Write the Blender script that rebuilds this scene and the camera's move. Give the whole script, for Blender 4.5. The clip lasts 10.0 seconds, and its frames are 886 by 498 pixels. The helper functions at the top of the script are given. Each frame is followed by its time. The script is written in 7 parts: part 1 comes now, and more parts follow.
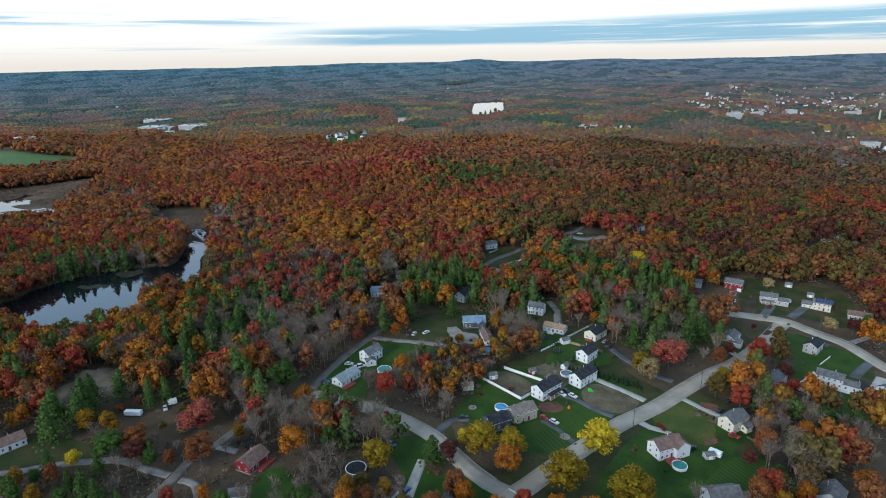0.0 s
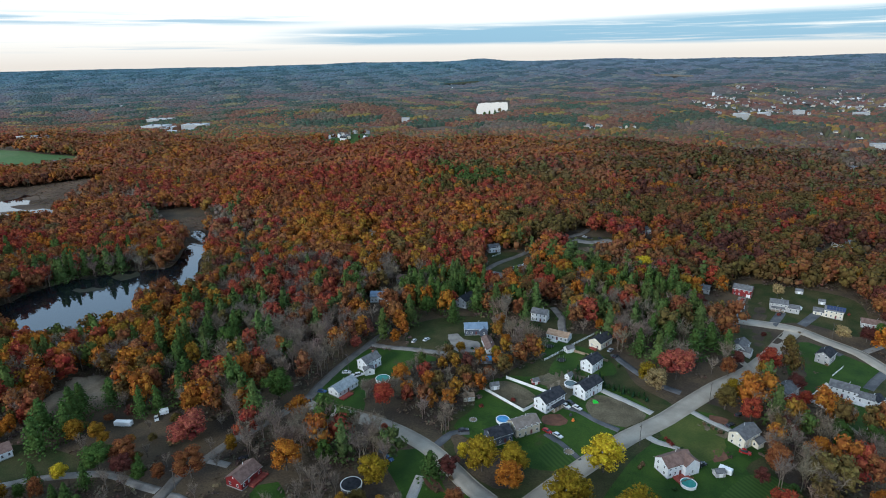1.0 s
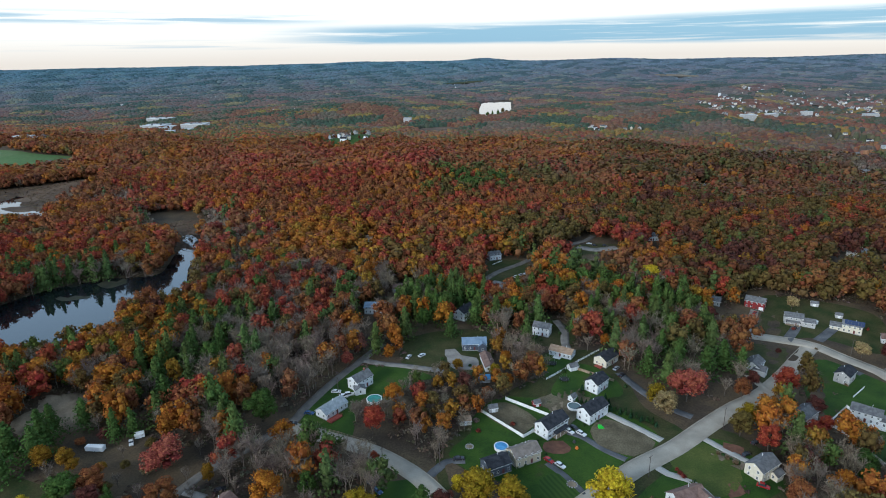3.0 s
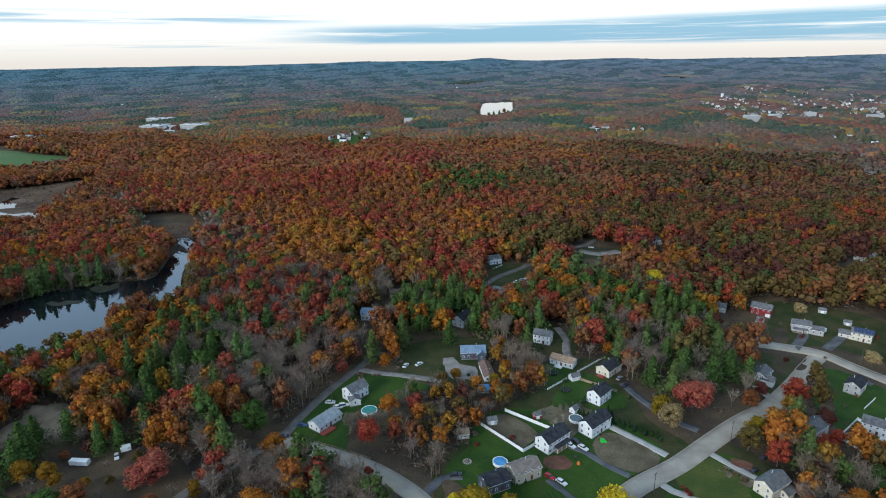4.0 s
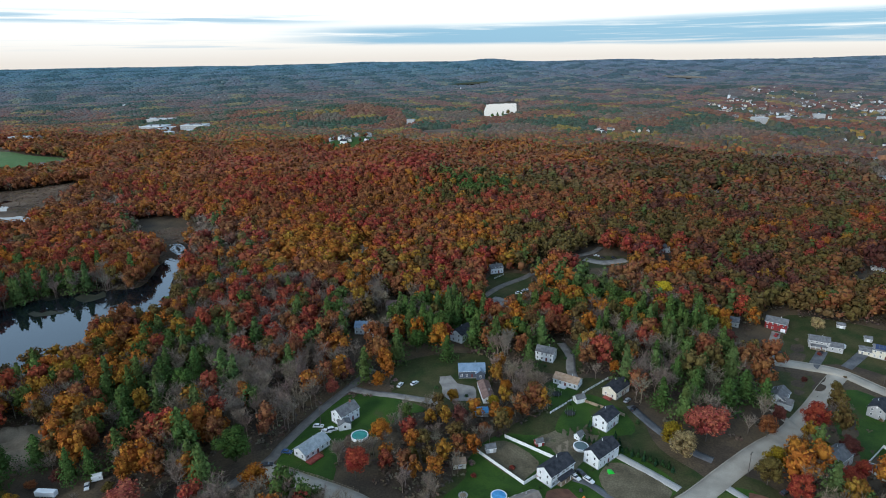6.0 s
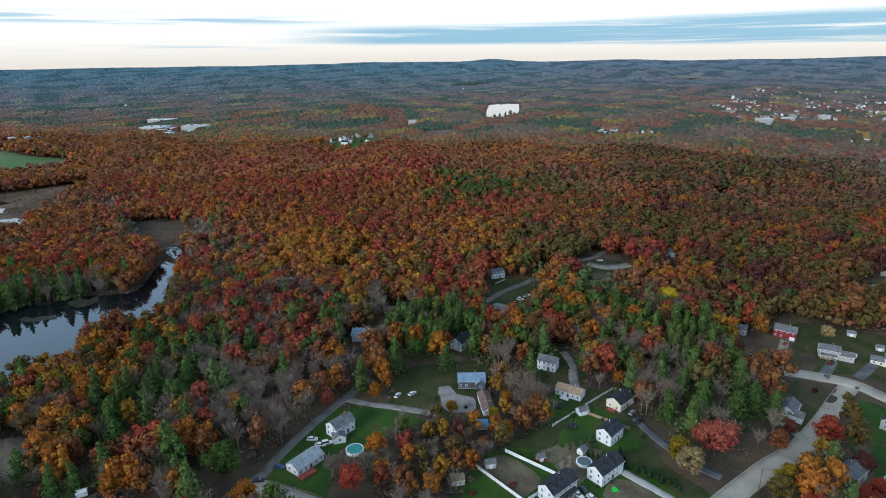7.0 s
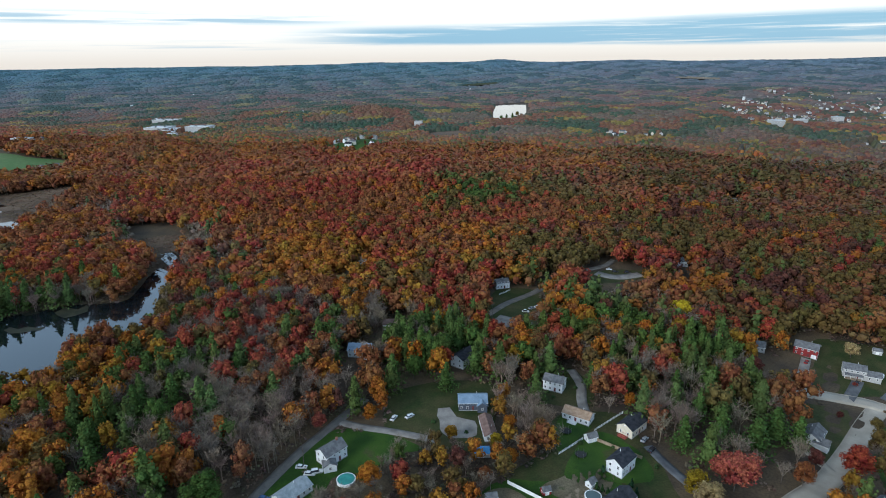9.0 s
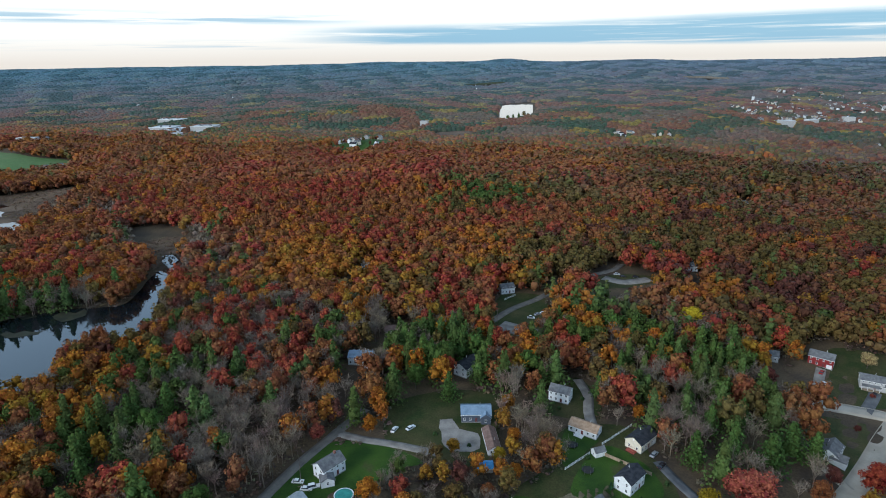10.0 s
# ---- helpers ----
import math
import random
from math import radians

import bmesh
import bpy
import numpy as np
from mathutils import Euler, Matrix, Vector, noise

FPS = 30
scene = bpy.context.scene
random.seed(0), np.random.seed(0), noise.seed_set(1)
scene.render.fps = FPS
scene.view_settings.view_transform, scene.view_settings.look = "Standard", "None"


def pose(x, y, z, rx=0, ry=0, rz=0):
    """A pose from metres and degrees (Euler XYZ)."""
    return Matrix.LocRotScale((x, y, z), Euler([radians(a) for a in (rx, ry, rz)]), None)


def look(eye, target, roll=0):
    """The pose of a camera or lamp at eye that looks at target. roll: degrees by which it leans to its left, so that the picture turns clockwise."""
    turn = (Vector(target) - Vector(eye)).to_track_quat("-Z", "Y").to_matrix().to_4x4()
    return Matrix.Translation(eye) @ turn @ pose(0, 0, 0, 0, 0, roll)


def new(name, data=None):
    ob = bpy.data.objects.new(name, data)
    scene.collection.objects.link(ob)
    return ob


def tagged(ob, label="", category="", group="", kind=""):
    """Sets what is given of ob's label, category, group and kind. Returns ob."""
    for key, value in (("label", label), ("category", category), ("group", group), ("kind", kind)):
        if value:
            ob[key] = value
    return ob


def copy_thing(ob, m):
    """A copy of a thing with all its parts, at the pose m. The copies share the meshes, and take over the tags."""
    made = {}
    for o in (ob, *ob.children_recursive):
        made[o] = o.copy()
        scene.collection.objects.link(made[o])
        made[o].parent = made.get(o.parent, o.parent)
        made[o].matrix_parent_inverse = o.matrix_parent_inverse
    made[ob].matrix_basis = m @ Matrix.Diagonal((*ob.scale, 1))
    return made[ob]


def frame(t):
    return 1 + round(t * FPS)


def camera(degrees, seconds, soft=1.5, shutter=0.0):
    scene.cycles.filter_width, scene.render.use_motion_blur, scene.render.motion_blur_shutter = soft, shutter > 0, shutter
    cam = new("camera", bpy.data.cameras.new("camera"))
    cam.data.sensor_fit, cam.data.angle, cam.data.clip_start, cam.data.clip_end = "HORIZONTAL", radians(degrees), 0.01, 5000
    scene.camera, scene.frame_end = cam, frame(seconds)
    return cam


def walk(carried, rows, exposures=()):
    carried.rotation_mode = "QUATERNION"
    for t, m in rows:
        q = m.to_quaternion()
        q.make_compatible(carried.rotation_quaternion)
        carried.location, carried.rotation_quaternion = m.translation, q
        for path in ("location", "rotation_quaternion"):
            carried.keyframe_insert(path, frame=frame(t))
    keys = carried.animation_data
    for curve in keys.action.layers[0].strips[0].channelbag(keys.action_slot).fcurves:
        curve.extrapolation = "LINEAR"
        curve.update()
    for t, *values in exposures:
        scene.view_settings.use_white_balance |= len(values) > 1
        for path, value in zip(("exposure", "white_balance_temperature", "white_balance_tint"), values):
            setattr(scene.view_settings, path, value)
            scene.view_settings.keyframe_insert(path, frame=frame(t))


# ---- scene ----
cam = camera(73.7, 10.0, soft=1.0)
PATH = [
    (0, 2.54, 2.69, 153.16, 72.166, 1.151, 11.458),
    (0.5, 2.40, 7.73, 153.30, 72.141, 1.111, 11.713),
    (1, 2.26, 12.74, 153.43, 72.117, 1.074, 11.889),
    (1.5, 2.12, 17.73, 153.53, 72.097, 1.039, 12.012),
    (2, 1.98, 22.71, 153.62, 72.080, 1.005, 12.104),
    (2.5, 1.84, 27.66, 153.69, 72.067, 0.974, 12.180),
    (4, 1.37, 42.42, 153.85, 72.058, 0.894, 12.409),
    (4.5, 1.19, 47.30, 153.89, 72.065, 0.872, 12.500),
    (5, 1.01, 52.16, 153.93, 72.076, 0.851, 12.601),
    (5.5, 0.81, 57.00, 153.97, 72.090, 0.833, 12.710),
    (7, 0.13, 71.42, 154.11, 72.140, 0.791, 13.081),
    (7.5, -0.13, 76.19, 154.18, 72.155, 0.781, 13.222),
    (8, -0.41, 80.93, 154.26, 72.166, 0.773, 13.379),
    (8.5, -0.71, 85.66, 154.35, 72.170, 0.767, 13.560),
    (9, -1.04, 90.37, 154.47, 72.166, 0.763, 13.778),
    (9.5, -1.39, 95.07, 154.60, 72.150, 0.760, 14.051),
    (10, -1.76, 99.74, 154.76, 72.120, 0.760, 14.401),
]
walk(cam, [(t, pose(x, y, z, rx, ry, rz)) for t, x, y, z, rx, ry, rz in PATH], [(0.0, 0.29, 5950, 4.0), (10.0, 0.29, 5950, 4.0)])

# ---- sky and light ----
world = bpy.data.worlds.new("dusk_sky")
scene.world = world
world.use_nodes = True
wn, wl = world.node_tree.nodes, world.node_tree.links
wn.clear()


def wnode(kind, **props):
    n = wn.new(kind)
    for k, v in props.items():
        n.inputs[k].default_value = v
    return n


sky = wn.new("ShaderNodeTexSky")
sky.sky_type, sky.sun_disc = "NISHITA", False
sky.sun_elevation, sky.sun_rotation = radians(22.6), radians(214)
coord = wn.new("ShaderNodeTexCoord")
split = wn.new("ShaderNodeSeparateXYZ")
wl.new(coord.outputs["Generated"], split.inputs[0])
# long flat streaks of cloud: noise stretched along the horizon


def wmath(op, a, b=None, clamp=False):
    n = wn.new("ShaderNodeMath")
    n.operation, n.use_clamp = op, clamp
    for i, v in enumerate((a, b)):
        if v is None:
            continue
        if isinstance(v, (int, float)):
            n.inputs[i].default_value = v
        else:
            wl.new(v, n.inputs[i])
    return n.outputs[0]


def wstep(v, e0, e1):
    n = wn.new("ShaderNodeMapRange")
    n.interpolation_type = "SMOOTHSTEP"
    n.inputs["From Min"].default_value, n.inputs["From Max"].default_value = e0, e1
    wl.new(v, n.inputs["Value"])
    return n.outputs[0]


def wnoise(scale, sx, sz, detail=6.0):
    mp = wn.new("ShaderNodeMapping")
    mp.inputs["Scale"].default_value = (sx, sx, sz)
    wl.new(coord.outputs["Generated"], mp.inputs["Vector"])
    n = wnode("ShaderNodeTexNoise", Scale=scale, Detail=detail, Roughness=0.58)
    wl.new(mp.outputs[0], n.inputs["Vector"])
    return n.outputs["Fac"]


fine, broad = wnoise(4.0, 1.0, 40.0), wnoise(1.5, 1.0, 14.0)
lifted = wmath("ADD", split.outputs["Z"], wmath("MULTIPLY", wmath("SUBTRACT", broad, 0.5), 0.016))
low_edge = wmath("ADD", lifted, wmath("MULTIPLY", split.outputs["X"], 0.012))
high_edge = wmath("ADD", lifted, wmath("MULTIPLY", split.outputs["X"], -0.012))
band = wmath("MULTIPLY", wstep(low_edge, 0.016, 0.024), wstep(high_edge, 0.06, 0.046))
band = wmath("MULTIPLY", band, wstep(split.outputs["X"], -0.52, -0.3))
band = wmath("MULTIPLY", band, wstep(fine, 0.26, 0.5))
high = wmath("MULTIPLY", wmath("MULTIPLY", wstep(lifted, 0.05, 0.058), wstep(lifted, 0.074, 0.062)), wstep(split.outputs["X"], -0.3, -0.5))
low = wmath("MULTIPLY", wmath("MULTIPLY", wstep(lifted, 0.014, 0.022), wstep(lifted, 0.034, 0.026)), wstep(split.outputs["X"], -0.35, -0.55))
wisps = wmath("MULTIPLY", wmath("ADD", wmath("MULTIPLY", high, 0.75), wmath("MULTIPLY", low, 0.45)), wstep(fine, 0.42, 0.62))
cover = wmath("ADD", wmath("MULTIPLY", band, 0.95), wisps, True)
glow = wn.new("ShaderNodeValToRGB")
ramp = glow.color_ramp
ramp.elements[0].position, ramp.elements[0].color = 0.0, (0.82, 0.71, 0.63, 1)
ramp.elements[1].position, ramp.elements[1].color = 0.75, (0.3, 0.39, 0.52, 1)
ramp.elements.new(0.04).color = (1.0, 0.93, 0.88, 1)
ramp.elements.new(0.12).color = (1.1, 1.05, 1.0, 1)
ramp.elements.new(0.32).color = (0.78, 1.05, 1.4, 1)
ramp.elements.new(0.5).color = (0.62, 0.86, 1.15, 1)
wl.new(split.outputs["Z"], glow.inputs[0])
veil = wn.new("ShaderNodeMixRGB")
veil.inputs["Color2"].default_value = (0.24, 0.44, 0.6, 1)
wl.new(cover, veil.inputs["Fac"])
wl.new(glow.outputs[0], veil.inputs["Color1"])
clouds = wnode("ShaderNodeBackground", Strength=1.0)
wl.new(veil.outputs[0], clouds.inputs["Color"])
blue = wnode("ShaderNodeBackground", Strength=0.1)
wl.new(sky.outputs[0], blue.inputs["Color"])
both = wn.new("ShaderNodeMixShader")
both.inputs["Fac"].default_value = 0.12
wl.new(clouds.outputs[0], both.inputs[1])
wl.new(blue.outputs[0], both.inputs[2])
out = wn.new("ShaderNodeOutputWorld")
wl.new(both.outputs[0], out.inputs["Surface"])

sun = new("sun", bpy.data.lights.new("sun", "SUN"))
sun.data.energy, sun.data.angle, sun.data.color = 2.1, radians(24), (1.0, 0.96, 0.92)
sun.matrix_world = look((-200, -300, 150), (0, 0, 0))


# ---- materials ----
def shader(name, rough=0.8, spec=0.3, metal=0.0):
    m = bpy.data.materials.new(name)
    m.use_nodes = True
    b = m.node_tree.nodes["Principled BSDF"]
    b.inputs["Roughness"].default_value, b.inputs["Metallic"].default_value = rough, metal
    b.inputs["Specular IOR Level"].default_value = spec
    return m, m.node_tree.nodes, m.node_tree.links, b


def mottled(name, a, b, scale=0.5, fine=6.0, rough=0.85, bump=0.3, c=None, spec=0.25, dist=0.05, grain=0.13):
    """A surface of two or three colours in stains, with fine grain and relief."""
    m, n, l, p = shader(name, rough, spec)
    g = n.new("ShaderNodeNewGeometry")
    t1 = n.new("ShaderNodeTexNoise")
    t1.inputs["Scale"].default_value, t1.inputs["Detail"].default_value = scale, 6.0
    t2 = n.new("ShaderNodeTexNoise")
    t2.inputs["Scale"].default_value, t2.inputs["Detail"].default_value = fine, 4.0
    l.new(g.outputs["Position"], t1.inputs["Vector"])
    l.new(g.outputs["Position"], t2.inputs["Vector"])
    r = n.new("ShaderNodeValToRGB")
    r.color_ramp.elements[0].position, r.color_ramp.elements[0].color = 0.36, (*a, 1)
    r.color_ramp.elements[1].position, r.color_ramp.elements[1].color = 0.64, (*b, 1)
    if c:
        e = r.color_ramp.elements.new(0.74)
        e.color = (*c, 1)
    l.new(t1.outputs["Fac"], r.inputs[0])
    v = n.new("ShaderNodeMapRange")
    v.inputs["From Min"].default_value, v.inputs["From Max"].default_value = 0.3, 0.7
    v.inputs["To Min"].default_value, v.inputs["To Max"].default_value = 1 - grain, 1 + grain
    l.new(t2.outputs["Fac"], v.inputs["Value"])
    x = n.new("ShaderNodeVectorMath")
    x.operation = "SCALE"
    l.new(r.outputs[0], x.inputs[0])
    l.new(v.outputs[0], x.inputs["Scale"])
    l.new(x.outputs[0], p.inputs["Base Color"])
    bp = n.new("ShaderNodeBump")
    bp.inputs["Strength"].default_value, bp.inputs["Distance"].default_value = bump, dist
    l.new(t2.outputs["Fac"], bp.inputs["Height"])
    l.new(bp.outputs[0], p.inputs["Normal"])
    return m


def leafy(name, rough=0.8, vary=0.3, grain=0.75, relief=1.0, spec=0.03, scale=1.3):
    """Foliage: the tree's tint, with any haze or shade painted into it, varied from clump to clump and by the tree."""
    m, n, l, p = shader(name, rough, spec)
    a = n.new("ShaderNodeAttribute")
    a.attribute_name = "tint"
    g = n.new("ShaderNodeNewGeometry")
    v = n.new("ShaderNodeMapRange")
    v.inputs["To Min"].default_value, v.inputs["To Max"].default_value = 1 - vary, 1 + vary
    l.new(g.outputs["Random Per Island"], v.inputs["Value"])
    x = n.new("ShaderNodeVectorMath")
    x.operation = "SCALE"
    l.new(a.outputs["Color"], x.inputs[0])
    l.new(v.outputs[0], x.inputs["Scale"])
    t = n.new("ShaderNodeTexNoise")
    t.inputs["Scale"].default_value, t.inputs["Detail"].default_value, t.inputs["Roughness"].default_value = scale, 5.0, 0.72
    l.new(g.outputs["Position"], t.inputs["Vector"])
    y = n.new("ShaderNodeMapRange")
    y.inputs["From Min"].default_value, y.inputs["From Max"].default_value = 0.3, 0.7
    y.inputs["To Min"].default_value, y.inputs["To Max"].default_value = 1 - grain, 1 + grain
    l.new(t.outputs["Fac"], y.inputs["Value"])
    z = n.new("ShaderNodeVectorMath")
    z.operation = "SCALE"
    l.new(x.outputs[0], z.inputs[0])
    l.new(y.outputs[0], z.inputs["Scale"])
    x = z
    bp = n.new("ShaderNodeBump")
    bp.inputs["Strength"].default_value, bp.inputs["Distance"].default_value = relief, 1.2
    l.new(t.outputs["Fac"], bp.inputs["Height"])
    l.new(bp.outputs[0], p.inputs["Normal"])
    h = n.new("ShaderNodeHueSaturation")
    o = n.new("ShaderNodeMapRange")
    o.inputs["To Min"].default_value, o.inputs["To Max"].default_value = 0.485, 0.515
    l.new(g.outputs["Random Per Island"], o.inputs["Value"])
    l.new(o.outputs[0], h.inputs["Hue"])
    l.new(x.outputs[0], h.inputs["Color"])
    l.new(h.outputs[0], p.inputs["Base Color"])
    return m


def siding(name, col):
    """Painted lap siding: level boards, faint dirt."""
    m, n, l, p = shader(name, 0.55, 0.35)
    g = n.new("ShaderNodeNewGeometry")
    t = n.new("ShaderNodeTexNoise")
    t.inputs["Scale"].default_value, t.inputs["Detail"].default_value = 0.9, 5.0
    l.new(g.outputs["Position"], t.inputs["Vector"])
    r = n.new("ShaderNodeValToRGB")
    r.color_ramp.elements[0].position, r.color_ramp.elements[1].position = 0.3, 0.7
    r.color_ramp.elements[0].color = (*[c * 0.82 for c in col], 1)
    r.color_ramp.elements[1].color = (*col, 1)
    l.new(t.outputs["Fac"], r.inputs[0])
    l.new(r.outputs[0], p.inputs["Base Color"])
    s = n.new("ShaderNodeSeparateXYZ")
    l.new(g.outputs["Position"], s.inputs[0])
    f = n.new("ShaderNodeMath")
    f.operation = "MULTIPLY"
    f.inputs[1].default_value = 5.5
    l.new(s.outputs["Z"], f.inputs[0])
    k = n.new("ShaderNodeMath")
    k.operation = "FRACT"
    l.new(f.outputs[0], k.inputs[0])
    bp = n.new("ShaderNodeBump")
    bp.inputs["Strength"].default_value, bp.inputs["Distance"].default_value = 0.6, 0.03
    l.new(k.outputs[0], bp.inputs["Height"])
    l.new(bp.outputs[0], p.inputs["Normal"])
    return m


def plain(name, col, rough=0.5, metal=0.0, spec=0.4):
    m, n, l, p = shader(name, rough, spec, metal)
    p.inputs["Base Color"].default_value = (*col, 1)
    return m


M = dict(
    ground=mottled("leaf_litter", (0.045, 0.033, 0.024), (0.1, 0.07, 0.04), 0.05, 1.2, 0.95, 0.5, (0.05, 0.045, 0.02), grain=0.3),
    lawn=mottled("mown_grass", (0.016, 0.044, 0.003), (0.036, 0.074, 0.006), 0.09, 2.5, 0.9, 0.4, (0.054, 0.055, 0.017), grain=0.35),
    yellow_grass=mottled("yellowing_grass", (0.046, 0.066, 0.01), (0.08, 0.09, 0.018), 0.1, 1.8, 0.9, 0.4, grain=0.3),
    worn_yard=mottled("worn_yard", (0.08, 0.064, 0.038), (0.14, 0.115, 0.072), 0.12, 1.6, 0.95, 0.4, (0.05, 0.062, 0.02), grain=0.3),
    rough_grass=mottled("faded_grass", (0.022, 0.035, 0.007), (0.056, 0.05, 0.018), 0.1, 1.6, 0.95, 0.4, grain=0.3),
    soil=mottled("bare_soil", (0.12, 0.09, 0.06), (0.27, 0.21, 0.145), 0.12, 1.3, 0.95, 0.5),
    marsh=mottled("marsh_reed", (0.065, 0.042, 0.028), (0.13, 0.084, 0.052), 0.025, 0.7, 0.95, 0.6, grain=0.3),
    field=mottled("far_meadow", (0.055, 0.13, 0.035), (0.11, 0.14, 0.055), 0.01, 0.2, 0.95, 0.3),
    road=mottled("worn_asphalt", (0.285, 0.25, 0.205), (0.38, 0.335, 0.275), 0.12, 2.2, 0.9, 0.2, grain=0.07),
    drive=mottled("dark_asphalt", (0.07, 0.072, 0.078), (0.12, 0.12, 0.125), 0.2, 2.5, 0.9, 0.2),
    concrete=mottled("concrete", (0.33, 0.305, 0.28), (0.44, 0.41, 0.37), 0.2, 2.5, 0.9, 0.2),
    gravel=mottled("gravel", (0.16, 0.14, 0.125), (0.27, 0.245, 0.22), 0.2, 3.5, 0.95, 0.4),
    lane=mottled("leaf_strewn_asphalt", (0.1, 0.09, 0.082), (0.17, 0.15, 0.13), 0.2, 2.0, 0.9, 0.3),
    leaf=leafy("autumn_foliage", 0.8, 0.34, 0.45, 0.5, 0.03),
    midleaf=leafy("autumn_canopy", 0.75, 0.1, 0.2, 0.22, 0.12, 0.5),
    halfleaf=leafy("wooded_hill_foliage", 0.78, 0.2, 0.3, 0.35, 0.06, 0.9),
    farleaf=leafy("distant_canopy", 0.75, 0.1, 0.3, 0.4, 0.16, 0.3),
    weed=mottled("pond_weed", (0.012, 0.014, 0.008), (0.035, 0.034, 0.018), 0.15, 1.5, 0.7, 0.3),
    bark=mottled("bark", (0.06, 0.048, 0.04), (0.14, 0.115, 0.1), 0.8, 5.0, 0.95, 0.5),
    white=siding("white_siding", (0.72, 0.73, 0.74)),
    cream=siding("cream_siding", (0.66, 0.6, 0.48)),
    tan=siding("tan_siding", (0.5, 0.43, 0.33)),
    grey=siding("grey_siding", (0.42, 0.41, 0.4)),
    slate_wall=siding("slate_blue_siding", (0.075, 0.09, 0.12)),
    red=siding("barn_red_siding", (0.22, 0.018, 0.02)),
    roof_dark=mottled("charcoal_shingle", (0.022, 0.024, 0.03), (0.048, 0.05, 0.058), 0.6, 4.0, 0.9, 0.4, None, 0.1),
    roof_grey=mottled("grey_shingle", (0.1, 0.1, 0.106), (0.165, 0.165, 0.168), 0.6, 4.0, 0.9, 0.4, None, 0.12),
    roof_tan=mottled("tan_shingle", (0.26, 0.17, 0.11), (0.37, 0.26, 0.18), 0.6, 4.0, 0.9, 0.4),
    roof_brown=mottled("brown_shingle", (0.13, 0.08, 0.065), (0.2, 0.13, 0.11), 0.6, 4.0, 0.9, 0.4),
    roof_taupe=mottled("taupe_shingle", (0.15, 0.125, 0.11), (0.23, 0.195, 0.17), 0.6, 4.0, 0.9, 0.4),
    roof_pale=mottled("pale_blue_grey_shingle", (0.2, 0.23, 0.25), (0.3, 0.33, 0.35), 0.6, 4.0, 0.9, 0.4),
    roof_blue=mottled("blue_metal_roof", (0.13, 0.19, 0.26), (0.2, 0.27, 0.36), 0.4, 3.0, 0.45, 0.1, None, 0.5),
    trim=mottled("white_trim", (0.68, 0.68, 0.67), (0.8, 0.8, 0.8), 1.0, 8.0, 0.5, 0.1),
    wood=mottled("weathered_wood", (0.2, 0.15, 0.1), (0.34, 0.26, 0.18), 0.8, 6.0, 0.85, 0.3),
    deckred=mottled("red_stained_wood", (0.2, 0.04, 0.03), (0.32, 0.08, 0.06), 0.8, 6.0, 0.8, 0.3),
    glass=plain("window_glass", (0.03, 0.035, 0.045), 0.08, 0.0, 0.6),
    solar=plain("solar_panel", (0.03, 0.045, 0.1), 0.2, 0.0, 0.6),
    stone=mottled("foundation_concrete", (0.25, 0.24, 0.23), (0.36, 0.35, 0.34), 0.7, 5.0, 0.9, 0.3),
    brick=mottled("chimney_brick", (0.16, 0.07, 0.05), (0.28, 0.13, 0.1), 1.5, 8.0, 0.9, 0.4),
    rubber=plain("tyre_rubber", (0.02, 0.02, 0.02), 0.85),
    chrome=plain("wheel_rim", (0.5, 0.5, 0.5), 0.3, 0.9),
    teal=mottled("teal_pool_cover", (0.025, 0.17, 0.15), (0.05, 0.26, 0.225), 0.6, 4.0, 0.5, 0.1),
    bluetarp=mottled("blue_tarp", (0.05, 0.2, 0.42), (0.11, 0.33, 0.6), 0.6, 4.0, 0.5, 0.2),
    poolwater=plain("pool_water", (0.06, 0.09, 0.09), 0.05, 0.0, 0.6),
)


def lake_water():
    m, n, l, p = shader("still_water", 0.03, 0.5)
    p.inputs["Base Color"].default_value = (0.006, 0.009, 0.011, 1)
    p.inputs["IOR"].default_value = 1.5
    t = n.new("ShaderNodeTexNoise")
    t.inputs["Scale"].default_value, t.inputs["Detail"].default_value = 0.35, 3.0
    g = n.new("ShaderNodeNewGeometry")
    l.new(g.outputs["Position"], t.inputs["Vector"])
    b = n.new("ShaderNodeBump")
    b.inputs["Strength"].default_value, b.inputs["Distance"].default_value = 0.03, 0.1
    l.new(t.outputs["Fac"], b.inputs["Height"])
    l.new(b.outputs[0], p.inputs["Normal"])
    return m


M["water"] = lake_water()


